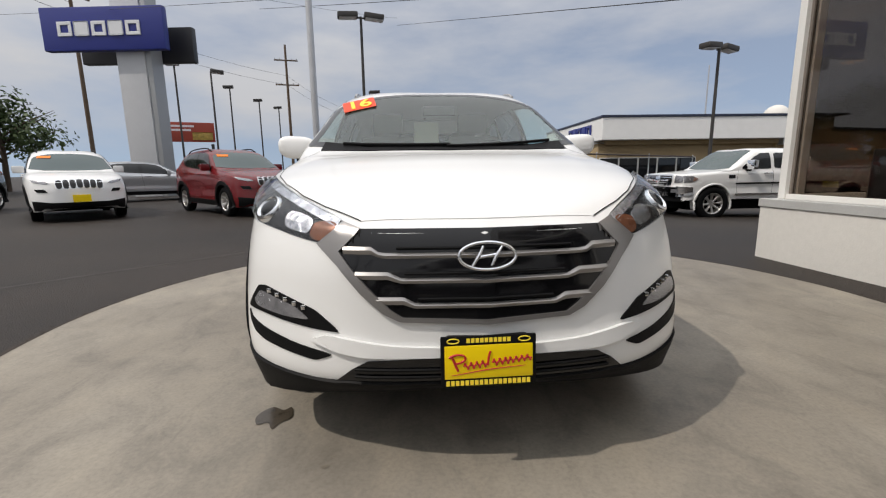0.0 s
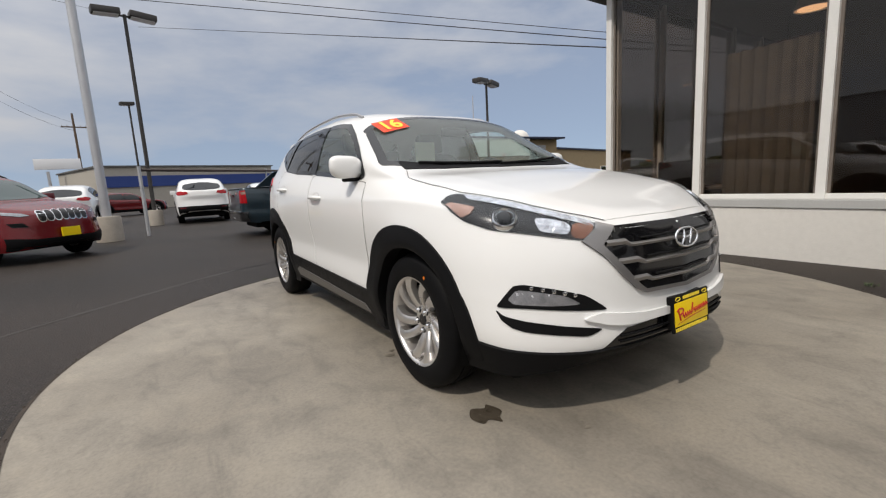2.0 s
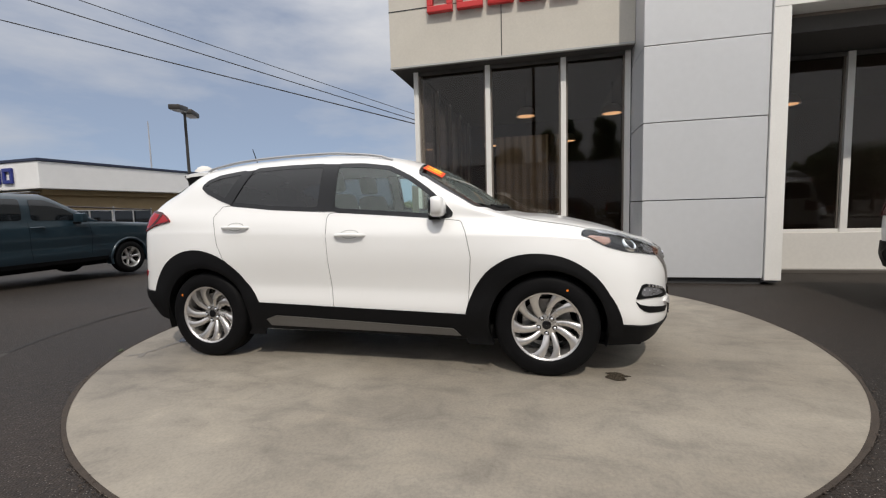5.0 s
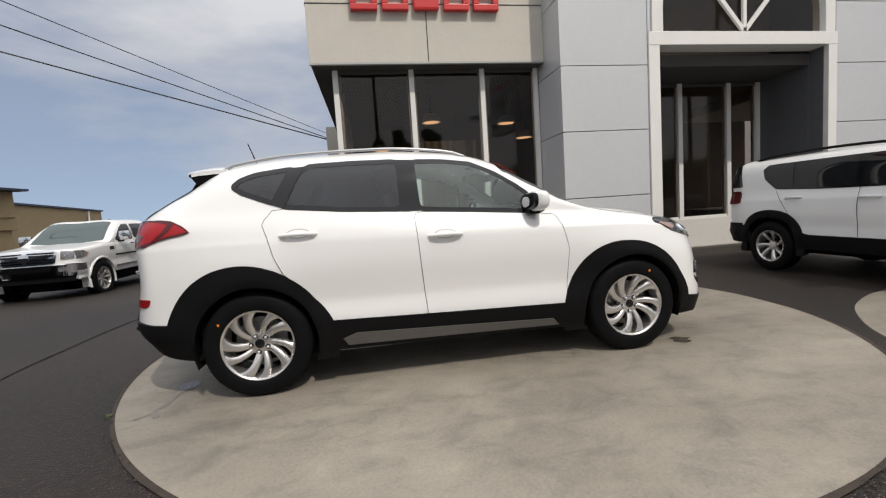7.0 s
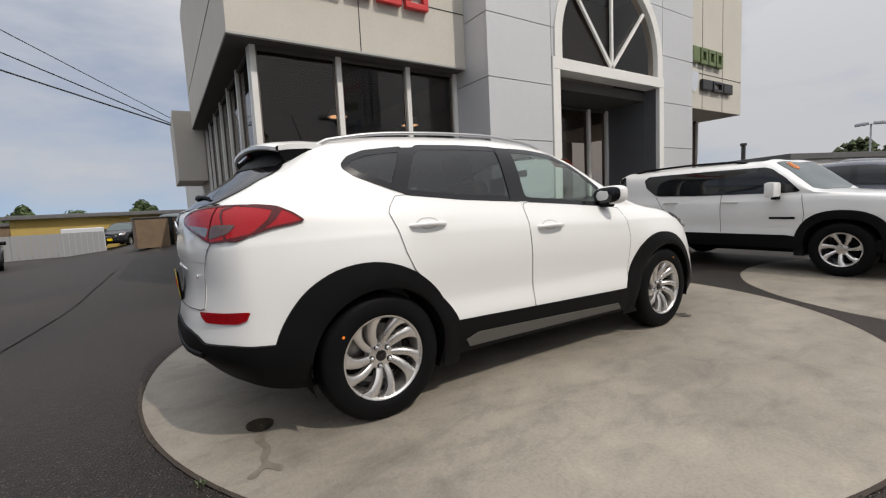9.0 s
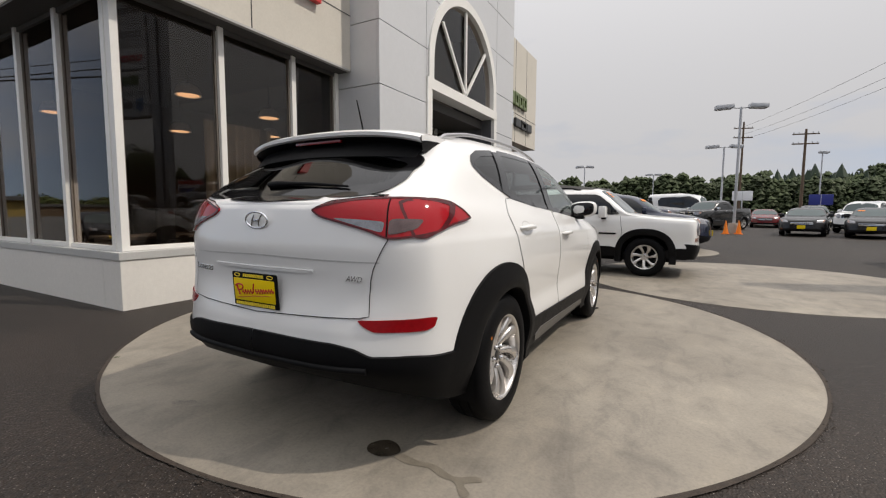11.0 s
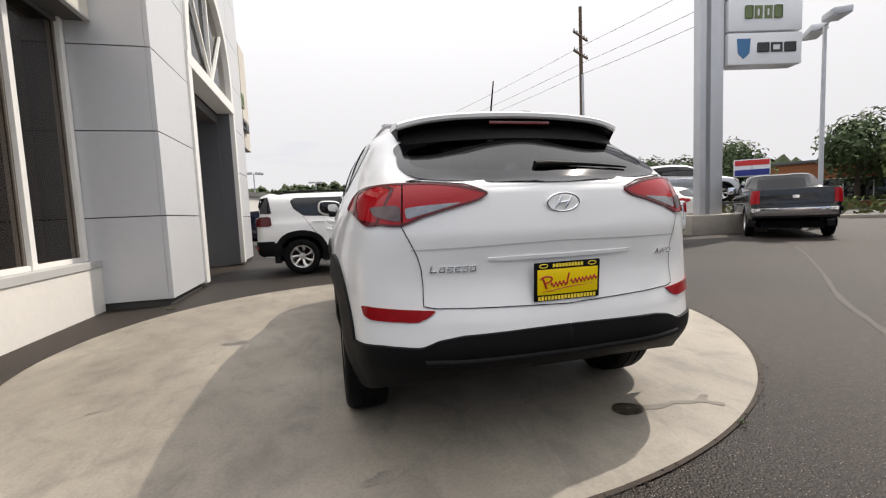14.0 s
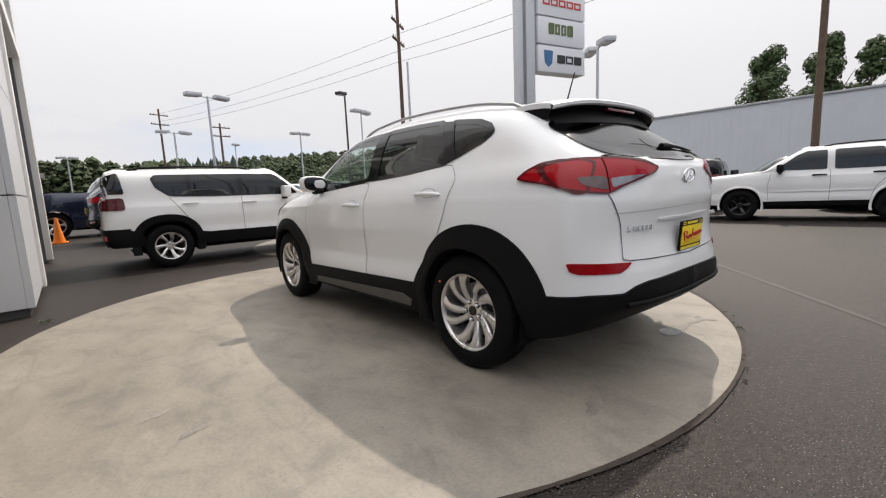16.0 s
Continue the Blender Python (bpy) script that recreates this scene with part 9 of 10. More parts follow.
lot_lamp(-2.3, 34.0, 7.4, 1, DARKPOLE, 15, "distant dark lot lamp", base=False)

fp = root("flagpole", pose(-2.9, 10.75, 0), "tall grey steel pole on a round concrete base", "pole")
part("shaft", sweep(bmesh.new(), [(0, 0, 0), (0, 0, 6), (0, 0, 15)], [0.105, 0.095, 0.07], 14), GALV, fp)
part("base", lathe(bmesh.new(), [(-0.3, 0.30), (0.60, 0.29), (0.63, 0.27), (0.635, 0.001)], 24, "z"), CONCBASE, fp)
gp = root("fence", Matrix.Identity(4), "long rusty pipe rail on slim grey posts behind the lot", "fence")
RA, RB = Vector((-2.08, 11.35, 1.80)), Vector((16.2, 20.4, 1.62))
part("rail", sweep(bmesh.new(), [RA, RA.lerp(RB, 0.5), RB], 0.038, 8), RUSTPIPE, gp, "rusty top rail")
for k in range(6):
    p = RA.lerp(RB, k / 5)
    g = ground_z(p.x, p.y)
    part("post", sweep(bmesh.new(), [(p.x, p.y, g), (p.x, p.y, p.z + 0.10)], 0.045 if k == 0 else 0.03, 8), GALV, gp)
tp = root("pole", pose(-13.0, -17.6, 0), "slim pale steel pole beside the utility pole", "pole")
part("shaft", sweep(bmesh.new(), [(0, 0, 0), (0, 0, 8.2)], [0.09, 0.06], 10), GALV, tp)
th = root("pole", pose(17.5, 21.5, -0.4), "thin pale flagpole by the far showroom", "pole")
part("shaft", sweep(bmesh.new(), [(0, 0, 0), (0, 0, 7.2)], [0.06, 0.03], 8), GALV, th)


def utility_pole(x, y, h, arms, rz, label, r=0.16):
    up = root("utility_pole", pose(x, y, ground_z(x, y) - 0.1, 0, 0, rz), label, "pole", "utility poles")
    part("shaft", sweep(bmesh.new(), [(0, 0, 0), (0, 0, h * 0.5), (0, 0, h)], [r, r * 0.85, r * 0.65], 10), WOODPOLE, up)
    for z in arms:
        a = part("cross_arm", boxm(-1.15, -0.06, z - 0.06, 1.15, 0.06, z + 0.06, 0.01), WOODPOLE, up)
        for u in (-1.05, -0.6, 0.6, 1.05):
            part("insulator", lathe(bmesh.new(), [(z + 0.06, 0.03), (z + 0.14, 0.05), (z + 0.20, 0.04), (z + 0.21, 0.001)], 8, "z"), SIGNGREY, a).location = (u, 0, 0)
    return up


utility_pole(-16.4, -23.0, 14.5, [11.4, 12.6], 35, "tall wooden utility pole with two cross arms")
utility_pole(-19.2, -0.4, 13.5, [11.5], 80, "wooden utility pole by the white wall", 0.14)
utility_pole(-11.9, 45.0, 14.0, [10.1, 12.5], 10, "distant wooden utility pole")
utility_pole(-8.0, 62.0, 11.0, [9.5], 10, "distant wooden utility pole")
utility_pole(-8.0, -66.0, 13.0, [11.0, 12.2], 20, "distant wooden utility pole beyond the lot")
utility_pole(-12.4, -54.8, 9.9, [8.4, 9.4], 10, "distant wooden utility pole past the lot lamps")
utility_pole(-22.0, 30.0, 15.0, [13.0], 60, "wooden utility pole by the road", 0.15)


def cable(a, b, sag, label, r=0.012):
    a, b = Vector(a), Vector(b)
    pts = [a.lerp(b, t) - Vector((0, 0, sag * 4 * t * (1 - t))) for t in np.linspace(0, 1, 18)]
    tagged(part("cable", sweep(bmesh.new(), pts, r, 5), WIRE), label, "cable", "overhead cables")


END = Vector((11.6, 1.78, 3.80))
cable((-0.5, 60.0, 20.5), END, 0.0, "black service cable running to the building", 0.020)
cable((-10.0, 30.7, 12.45), END + Vector((0, 0, 0.05)), 0.05, "black service cable running to the building", 0.014)
cable((-22.0, 24.2, 9.75), END + Vector((0, 0, 0.20)), 0.10, "thin service cable running to the building", 0.009)
cable((-0.5, 60.0, 21.4), (-22.0, 30.0, 15.0), 0.4, "thin black cable between far poles", 0.014)
for dz, q in ((0.0, 0.0), (-0.9, 0.4), (1.4, -0.5)):
    cable((-16.4 + q, -23.0 + q, 10.7 + dz), (-19.2 + q, -0.4, 11.0 + dz), 0.35, "road cable between utility poles")
    cable((-19.2 + q, -0.4, 11.0 + dz), (-22.0 + q, 30.0, 12.4 + dz), 0.5, "road cable between utility poles")
    cable((-16.4 + q, -23.0 + q, 10.7 + dz), (-8.0, -66.0, 11.3 + dz * 0.7), 0.5, "road cable running off past the lot")
for dz in (0.0, 0.9):
    cable((-22.0, 30.0, 11.0 + dz), (-11.9, 45.0, 10.0 + dz), 0.4, "road cable between distant poles")
    cable((-11.9, 45.0, 10.0 + dz), (-8.0, 62.0, 9.0 + dz), 0.4, "road cable between distant poles")

# blue pylon sign
ps = root("pylon_sign", pose(-12.05, 18.7, 0, 0, 0, -6.7), "tall pale pylon with a blue sign box and white shapes", "sign")
part("column", boxm(-0.78, -0.45, 0, 0.52, 0.45, 11.0, 0.05), COLUMN, ps, "pale painted column")
part("column_edge", boxm(0.525, -0.40, 0, 0.78, 0.40, 11.0, 0.02), SIGNGREY, ps)
part("sign_box", boxm(-3.70, -0.80, 6.42, 1.75, -0.46, 8.22, 0.06), SIGNBLUE, ps, "dark blue sign face")
part("rear_box", boxm(-3.1, 0.46, 6.15, 2.25, 0.8, 7.70, 0.05), BLACKSIGN, ps)
for i, k in enumerate("obobo"):
    q = part("sign_shape", letter(k, 0.64, 0.60, 0.04), SIGNWHITE, ps, smooth=False)
    q.location = (-2.95 + i * 0.76, -0.80, 7.02)
bb = root("billboard", pose(-22.5, 46.0, 0, 0, 0, 20), "red billboard with a picture of food", "sign")
part("board", boxm(-2.3, -0.2, 4.4, 2.3, 0, 6.4, 0.03), mat("dull_red_board", (0.30, 0.045, 0.025), 0.6, vary=0.2, scale=1), bb)
part("picture", boxm(0.2, -0.23, 4.6, 2.1, -0.2, 5.4, 0.1), mat("ochre_picture", (0.38, 0.26, 0.06), 0.6, vary=0.6, scale=3), bb)
part("text_bar", boxm(-2.0, -0.22, 5.9, 0.4, -0.2, 6.1), SIGNWHITE, bb)
part("text_bar", boxm(-2.0, -0.22, 5.5, 0.1, -0.2, 5.7), SIGNWHITE, bb)
for u in (-2, 2):
    part("post", boxm(u - 0.15, 0.01, 0, u + 0.15, 0.3, 4.2), DARKPOLE, bb)
wb = root("road_sign", pose(-9.5, 58.0, 0), "white distant sign board on posts", "sign")
part("board", boxm(-1.9, -0.1, 4.5, 1.9, 0.1, 5.6, 0.03), SIGNWHITE, wb)
for u in (-0.9, 0.9):
    part("post", boxm(u - 0.12, -0.12, 0, u + 0.12, 0.12, 4.3), GALV, wb)

# dealer pylon by the road
dp = root("pylon_sign", pose(-11.35, -8.0, 0, 0, 0, 167), "silver pylon with white sign panels on a grey block", "sign")
part("base", boxm(-0.95, -0.75, -0.1, 1.55, 0.75, 0.62, 0.04), CONCBASE, dp, "grey concrete base block")
part("post", boxm(-0.02, -0.22, 0.62, 0.40, 0.22, 11.5, 0.02), GALV, dp)
part("post", boxm(-0.34, -0.18, 0.62, -0.14, 0.18, 11.5, 0.02), GALV, dp)
for i, z in enumerate((5.36, 6.40, 7.44, 8.48, 9.52)):
    pn = part("sign_panel", boxm(0.50, -0.28, z, 2.92, 0.28, z + 0.985, 0.03), SIGNWHITE, dp, "white sign panel")
    mtl = (BLACKSIGN, GREENSIGN, REDSIGN, BLACKSIGN, BLACKSIGN)[i]
    n, ww, hh, x0 = ((3, 0.38, 0.30, 1.45), (4, 0.26, 0.40, 1.02), (5, 0.34, 0.26, 0.74), (5, 0.34, 0.26, 0.74), (5, 0.34, 0.26, 0.74))[i]
    for j in range(n):
        q = part("sign_shape", letter("bob"[j] if i == 0 else ("b" if i == 1 and j in (0, 3) else "o"), ww, hh, 0.02), mtl, pn, smooth=False)
        q.location = (x0 + j * (ww + 0.06), -0.28, z + 0.37)
    if i == 0:
        part("shield", prism(bmesh.new(), [(0.78, z + 0.80), (1.22, z + 0.80), (1.18, z + 0.34), (1.0, z + 0.18), (0.82, z + 0.34)], 0.02, lambda u, v, d: (u, -0.28 - d, v)), mat("blue_shield", (0.03, 0.14, 0.30), 0.4), pn, smooth=False)
part("panel_bracket", boxm(0.42, -0.12, 5.40, 0.60, 0.12, 10.4, 0.02), SIGNGREY, dp)
rp = root("display_ramp", pose(-14.3, -12.3, 0, 0, 0, math.degrees(math.atan2(-0.90, -0.43))), "dark steel display ramp under the silver SUV", "ramp")
for x in (-0.75, 0.75):
    part("runner", boxm(x - 0.2, -2.3, 0.90, x + 0.2, 2.3, 1.0, 0.01), DARKPOLE, rp)
    for y in (-2.0, 0, 2.0):
        part("leg", boxm(x - 0.05, y - 0.05, 0, x + 0.05, y + 0.05, 0.9), DARKPOLE, rp)
    part("brace", sweep(bmesh.new(), [(x, -2.0, 0.1), (x, 0, 0.85)], 0.03, 6), DARKPOLE, rp)
    part("brace", sweep(bmesh.new(), [(x, 2.0, 0.1), (x, 0, 0.85)], 0.03, 6), DARKPOLE, rp)
for x, y, h, lab in ((-23.5, -16.5, 3.4, "small road sign with coloured panels"), (-7.0, -52.0, 3.4, "white square lot sign"), (-13.0, -50.0, 2.9, "blue lot sign on a post")):
    sg = root("sign_post", pose(x, y, 0, 0, 0, 140 if x < -20 else 180), lab, "sign")
    part("post", sweep(bmesh.new(), [(0, 0, 0), (0, 0, h)], 0.06, 8), GALV, sg)
    part("board", boxm(-0.9, -0.05, h - 1.0, 0.9, 0.05, h, 0.02), SIGNBLUE if "blue" in lab else SIGNWHITE, sg)
    if x < -20:
        part("red_panel", boxm(-0.85, -0.07, h - 0.35, 0.85, -0.052, h - 0.05), REDSIGN, sg)
        part("blue_panel", boxm(-0.85, -0.07, h - 0.95, 0.85, -0.052, h - 0.6), SIGNBLUE, sg)

# low kerb strip, road and planting beyond the dark pickup
bmk = boxm(-60, -0.25, 0, 60, 0.25, 0.16, 0.03)
kerb = struct("kerb", bmk, CONCBASE, "pale concrete kerb along the road", "kerb")
kerb.matrix_world = pose(-23.0, -10.0, -0.01, 0, 0, 118)
rd = boxm(-90, -5.5, 0.0, 90, 5.5, 0.012)
road = struct("road", rd, mat("grey_road", (0.12, 0.115, 0.11), 0.85, vary=0.2, scale=0.6), "grey road beyond the lot", "road")
road.matrix_world = pose(-29.0, -12.5, -0.008, 0, 0, 118)
for x, y in ((-17.2, -6.3), (-19.0, -3.6), (-15.8, -8.9)):
    bl = root("bollard", pose(x, y, 0), "slim dark bollard with a blue cap", "bollard", "bollards")
    part("post", sweep(bmesh.new(), [(0, 0, 0), (0, 0, 0.95)], 0.06, 10), DARKPOLE, bl)
    part("cap", lathe(bmesh.new(), [(0.95, 0.075), (1.12, 0.07), (1.15, 0.001)], 12, "z"), SIGNBLUE, bl)
for x, y in ((-4.3, -24.2), (2.9, -12.9), (-3.7, -24.0)):
    cn = root("traffic_cone", pose(x, y, 0), "orange traffic cone on the asphalt", "cone", "traffic cones")
    part("cone", lathe(bmesh.new(), [(0.03, 0.14), (0.35, 0.08), (0.70, 0.03), (0.71, 0.001)], 14, "z"), ORANGE, cn)
    part("foot", boxm(-0.19, -0.19, 0, 0.19, 0.19, 0.03), ORANGE, cn)

# far showroom with blue roof trim
def shop(name, m, L, D, H, wall_m, trim_m, label, win=(), trim=0.25):
    b = root(name, m, label, "building")
    part("wall", boxm(-L / 2, 0, -1.5, L / 2, D, H, 0.02), wall_m, b, smooth=False)
    part("roof_trim", boxm(-L / 2 - 0.15, -0.15, H, L / 2 + 0.15, D + 0.15, H + trim, 0.02), trim_m, b, smooth=False)
    for x0, z0, x1, z1, n in win:
        for i in range(n):
            w = (x1 - x0) / n
            f = part("window", boxm(x0 + i * w, -0.06, z0, x0 + (i + 1) * w, 0.05, z1, 0.01), MULL, b, smooth=False)
            part("pane", boxm(x0 + i * w + 0.05, -0.075, z0 + 0.05, x0 + (i + 1) * w - 0.05, -0.058, z1 - 0.05), CARGLASS, f, smooth=False)
    return b


vs = shop("building", pose(17.8, 21.0, ground_z(17.8, 21.0), 0, 0, -3), 13.6, 10.3, 3.0, BRICKTAN, SIGNGREY, "low tan showroom with a white band and blue roof edge", win=((-6.7, 0.3, -1.0, 2.2, 5),), trim=0.05)
part("shop_wall", boxm(-6.5, -0.3, 2.9, 6.8, 10.1, 3.2, 0.02), BRICKTAN, vs, smooth=False)
part("white_band", boxm(-6.95, -0.9, 3.15, 3.6, 10.4, 4.36, 0.03), BANDWHITE, vs, smooth=False)
part("blue_edge", boxm(-7.0, -0.95, 4.36, 7.1, 10.5, 4.49, 0.02), NAVYTRIM, vs, smooth=False)
part("upper_wall", boxm(3.6, -0.2, 2.2, 6.95, 10.3, 4.36, 0.02), BRICKTAN, vs, smooth=False)
part("roof_box", boxm(3.7, -0.6, 2.8, 5.4, -0.2, 3.9, 0.02), SIGNGREY, vs, smooth=False)
dm = bmesh.new()
bmesh.ops.create_uvsphere(dm, u_segments=20, v_segments=10, radius=0.75)
o = part("roof_dome", dm, WALLWHITE, vs)
o.location = (5.6, 2.5, 4.66)
for i, k in enumerate("obobo"):
    q = part("sign_shape", letter(k, 0.66, 0.70, 0.08), SIGNBLUE, vs, smooth=False)
    q.matrix_basis = pose(-6.97, 4.7 - i * 0.84, 3.42, 0, 0, -90)
for i in range(7):
    part("small_letter", boxm(-7.0, 9.6 - i * 0.36, 3.36, -6.95, 9.86 - i * 0.36, 3.66 + 0.08 * (i in (0, 4)), 0.01), SIGNBLUE, vs, smooth=False)
shop("building", pose(2.65, 50.7, -0.3, 0, 0, 18.6), 17.4, 14, 4.35, mat("beige_metal_wall", (0.40, 0.37, 0.32), 0.7, vary=0.08), ROOFGREY, "long beige building with a broad blue band", trim=0.15)
bbn = boxm(-8.75, -0.12, 2.45, 8.75, -0.02, 3.5)
struct("backdrop_band", bbn, BLUETRIM, "blue band on the far building", "wall").matrix_world = pose(2.65, 50.7, -0.3, 0, 0, 18.6)
yb = shop("building", pose(52.0, 4.5, -1.25, 0, 0, 96), 16, 12, 3.0, YELLOWWALL, ROOFGREY, "low yellow ochre building with a grey roof", win=((-1.5, 0.2, 0.3, 2.2, 1), (3.0, 1.0, 4.2, 2.0, 1)))
part("eave", boxm(-8.6, -1.2, 2.95, 8.6, 12.5, 3.2, 0.03), ROOFGREY, yb, smooth=False)
shop("building", pose(56.0, 20.0, -1.3, 0, 0, 96), 18, 10, 2.6, WOODF, ROOFGREY, "low brown shed row behind the fence")
bw = shop("building", pose(33.75, 23.65, -1.0, 0, 0, 14.3), 19.1, 8, 4.2, BRICKTAN, NAVYTRIM, "long tan block wall with a thin dark roof edge", win=((1.1, 1.75, 4.3, 2.75, 2),), trim=0.14)
part("downpipe", sweep(bmesh.new(), [(5.6, -0.08, 0.2), (5.6, -0.08, 4.15)], 0.09, 8), MULL, bw, "white downpipe")
ct = root("container", pose(37.5, 7.0, ground_z(37.5, 7.0), 0, 0, 96), "white shipping container in the lane", "container")
part("shell", boxm(-1.1, 0, 0, 1.1, 4, 1.8, 0.03), TRAILER, ct, smooth=False)
for i in range(9):
    part("rib", boxm(-1.05 + i * 0.235, -0.035, 0.08, -1.05 + i * 0.235 + 0.10, 0.0, 1.74, 0.01), TRAILER, ct, smooth=False)
for k in range(3):
    db = root("dumpster", pose(20.6 + 1.9 * k, 2.1 - 0.2 * k, ground_z(20.6 + 1.9 * k, 2.1), 0, 0, 6), "brown waste skip beside the workshop wall", "dumpster", "skips")
    part("bin", prism(bmesh.new(), [(-0.9, 0), (0.9, 0), (1.0, 1.25), (-1.0, 1.25)], 1.2, lambda u, v, d: (u, d, v)), (WOODF, DARKGREY, WOODF)[k], db, smooth=False)
    part("lid", boxm(-1.02, -0.05, 1.25, 1.02, 1.25, 1.33, 0.02), BLACKSIGN, db, smooth=False)
fn = root("fence", pose(33.0, 11.5, -0.85, 0, 0, 96), "grey slatted fence along the lane", "fence")
for i in range(40):
    part("slat", boxm(-6 + i * 0.3, -0.02, 0, -6 + i * 0.3 + 0.285, 0.02, 1.5), SIGNGREY, fn, smooth=False)
shop("building", pose(10.6, -27.0, -0.05, 0, 0, 160), 9, 8, 2.7, WALLWHITE, ROOFGREY, "low pale building with a grey roof past the wing", trim=0.3)
vent = root("roof_vent", pose(9.8, -28.5, 2.94), "dark pipe vent on the low roof", "vent")
part("pipe", lathe(bmesh.new(), [(0.0, 0.12), (1.0, 0.12), (1.0, 0.18), (1.15, 0.18), (1.16, 0.001)], 12, "z"), DARKPOLE, vent)
ww = root("warehouse", pose(-27.9, 0, 0, 0, 0, 90), "long pale corrugated warehouse wall", "building")
part("wall", boxm(-10.7, 0, 0, 18.0, 9, 5.0, 0.03), TRAILER, ww, smooth=False)
for i in range(72):
    part("rib", boxm(-10.6 + i * 0.4, -0.012, 0.05, -10.6 + i * 0.4 + 0.08, 0.0, 4.95), TRAILER, ww, smooth=False)
part("cap", boxm(-10.8, -0.08, 4.98, 18.1, 9.1, 5.1, 0.02), SIGNGREY, ww, smooth=False)
ob = shop("building", pose(-44.0, -26.0, 0, 0, 0, 118), 13, 8, 4.2, mat("orange_brick_wall", (0.32, 0.12, 0.05), 0.85, vary=0.15), ROOFGREY, "low orange brick building across the road", win=((-5, 0.5, 5, 2.6, 5),))
hd = bmesh.new()
rr = random.Random(3)
for i in range(900):
    c = Vector((-23.5 + rr.uniform(-9, 9) * 0.47 - 3.0, -12.0 - rr.uniform(-9, 9) * 0.88, 0.2 + rr.random() * 0.75))
    d = Vector((rr.uniform(-1, 1), rr.uniform(-1, 1), rr.uniform(-0.4, 1))).normalized() * 0.16
    e = d.orthogonal().normalized() * 0.12
    hd.faces.new([hd.verts.new(c + q) for q in (-d, e, d, -e)])
tagged(part("hedge", hd, LEAVES2), "low clipped green hedge along the road", "hedge", kind="stuff")


# trees: trunk, limbs and a crown of many small leaf clumps
def tree(x, y, h, spread, material, seed, label, z=None, clumps=1500, shape="round", size=0.20):
    rnd = random.Random(seed)
    g = ground_z(x, y) if z is None else z
    tr = root("tree", pose(x, y, g), label, "tree", "trees")
    bm = bmesh.new()
    sweep(bm, [(0, 0, 0), (0.1, 0.05, h * 0.35), (0.0, 0.1, h * 0.85)], [h * 0.022 + 0.05, h * 0.016 + 0.03, 0.03], 8)
    tips = []
    for k in range(9 if shape == "round" else 6):
        a = k * 2.4 + rnd.random()
        z0 = h * rnd.uniform(0.25, 0.55)
        l = spread * rnd.uniform(0.5, 0.85)
        tip = Vector((math.cos(a) * l, math.sin(a) * l, z0 + h * rnd.uniform(0.15, 0.35)))
        sweep(bm, [(0, 0, z0), tip * 0.5 + Vector((0, 0, z0 * 0.55)), tip], [0.07, 0.045, 0.015], 5)
        tips.append(tip)
    part("trunk", bm, BARK, tr)
    bm = bmesh.new()
    blobs = []
    for k in range(17):
        a = rnd.uniform(0, 6.283)
        t = rnd.random()
        if shape == "tall":
            zc, rad = h * (0.22 + 0.72 * t), spread * (0.75 - 0.5 * t) * rnd.uniform(0.3, 0.8)
            br = spread * 0.42 * (1.15 - 0.6 * t)
        else:
            zc, rad = h * (0.40 + 0.45 * t), spread * math.sin(math.pi * (0.25 + 0.6 * t)) * rnd.uniform(0.3, 0.85)
            br = spread * 0.40 * rnd.uniform(0.7, 1.2)
        blobs.append((Vector((math.cos(a) * rad, math.sin(a) * rad, zc)), br))
    size *= 0.62
    for i in range(int(clumps * 2.4)):
        c, br = blobs[i % len(blobs)]
        d = Vector((rnd.gauss(0, 1), rnd.gauss(0, 1), rnd.gauss(0, 0.8))).normalized()
        p = c + d * br * rnd.uniform(0.55, 1.08)
        n = (d + Vector((rnd.uniform(-0.7, 0.7), rnd.uniform(-0.7, 0.7), rnd.uniform(-0.3, 0.8)))).normalized()
        u = n.orthogonal().normalized()
        u = (u * math.cos(i) + n.cross(u) * math.sin(i)) * size * rnd.uniform(0.6, 1.4)
        w = n.cross(u) * rnd.uniform(0.5, 0.9)
        m = n * size * 0.25
        bm.faces.new([bm.verts.new(q) for q in (p - u, p - w * 0.6 + m, p + u, p + w * 0.6 + m)])
    part("crown", bm, material, tr)


tree(-43.5, -7.9, 11.5, 3.4, LEAVES, 1, "tall leafy tree behind the white wall", shape="tall", clumps=2600, size=0.30)
tree(-43.0, -4.1, 11.8, 2.6, LEAVES, 2, "tall narrow leafy tree behind the white wall", shape="tall", clumps=2200, size=0.30)
tree(-43.5, -1.5, 10.8, 2.4, LEAVES, 21, "tall narrow leafy tree behind the white wall", shape="tall", clumps=2000, size=0.30)
tree(-45.0, 3.5, 9.5, 2.6, LEAVES, 3, "leafy tree beyond the white wall", clumps=1500, size=0.3)
for i, (x, y, h, s, mt) in enumerate(((-33, -27, 8.2, 4.2, LEAVES), (-37, -31, 7.6, 4.4, LEAVES2), (-42, -22.5, 10.0, 4.6, LEAVES), (-46, -20, 9.0, 4.4, LEAVES), (-40, -17.5, 8.6, 3.2, LEAVES2), (-31, -31, 7.2, 4.0, LEAVES),
                                         (-52, -17, 10, 4.6, LEAVES), (-29, -36, 6.5, 4, LEAVES2))):
    tree(x, y, h * 0.78, s * 0.85, mt, 10 + i, "broad leafy tree across the road", clumps=1500, size=0.36)
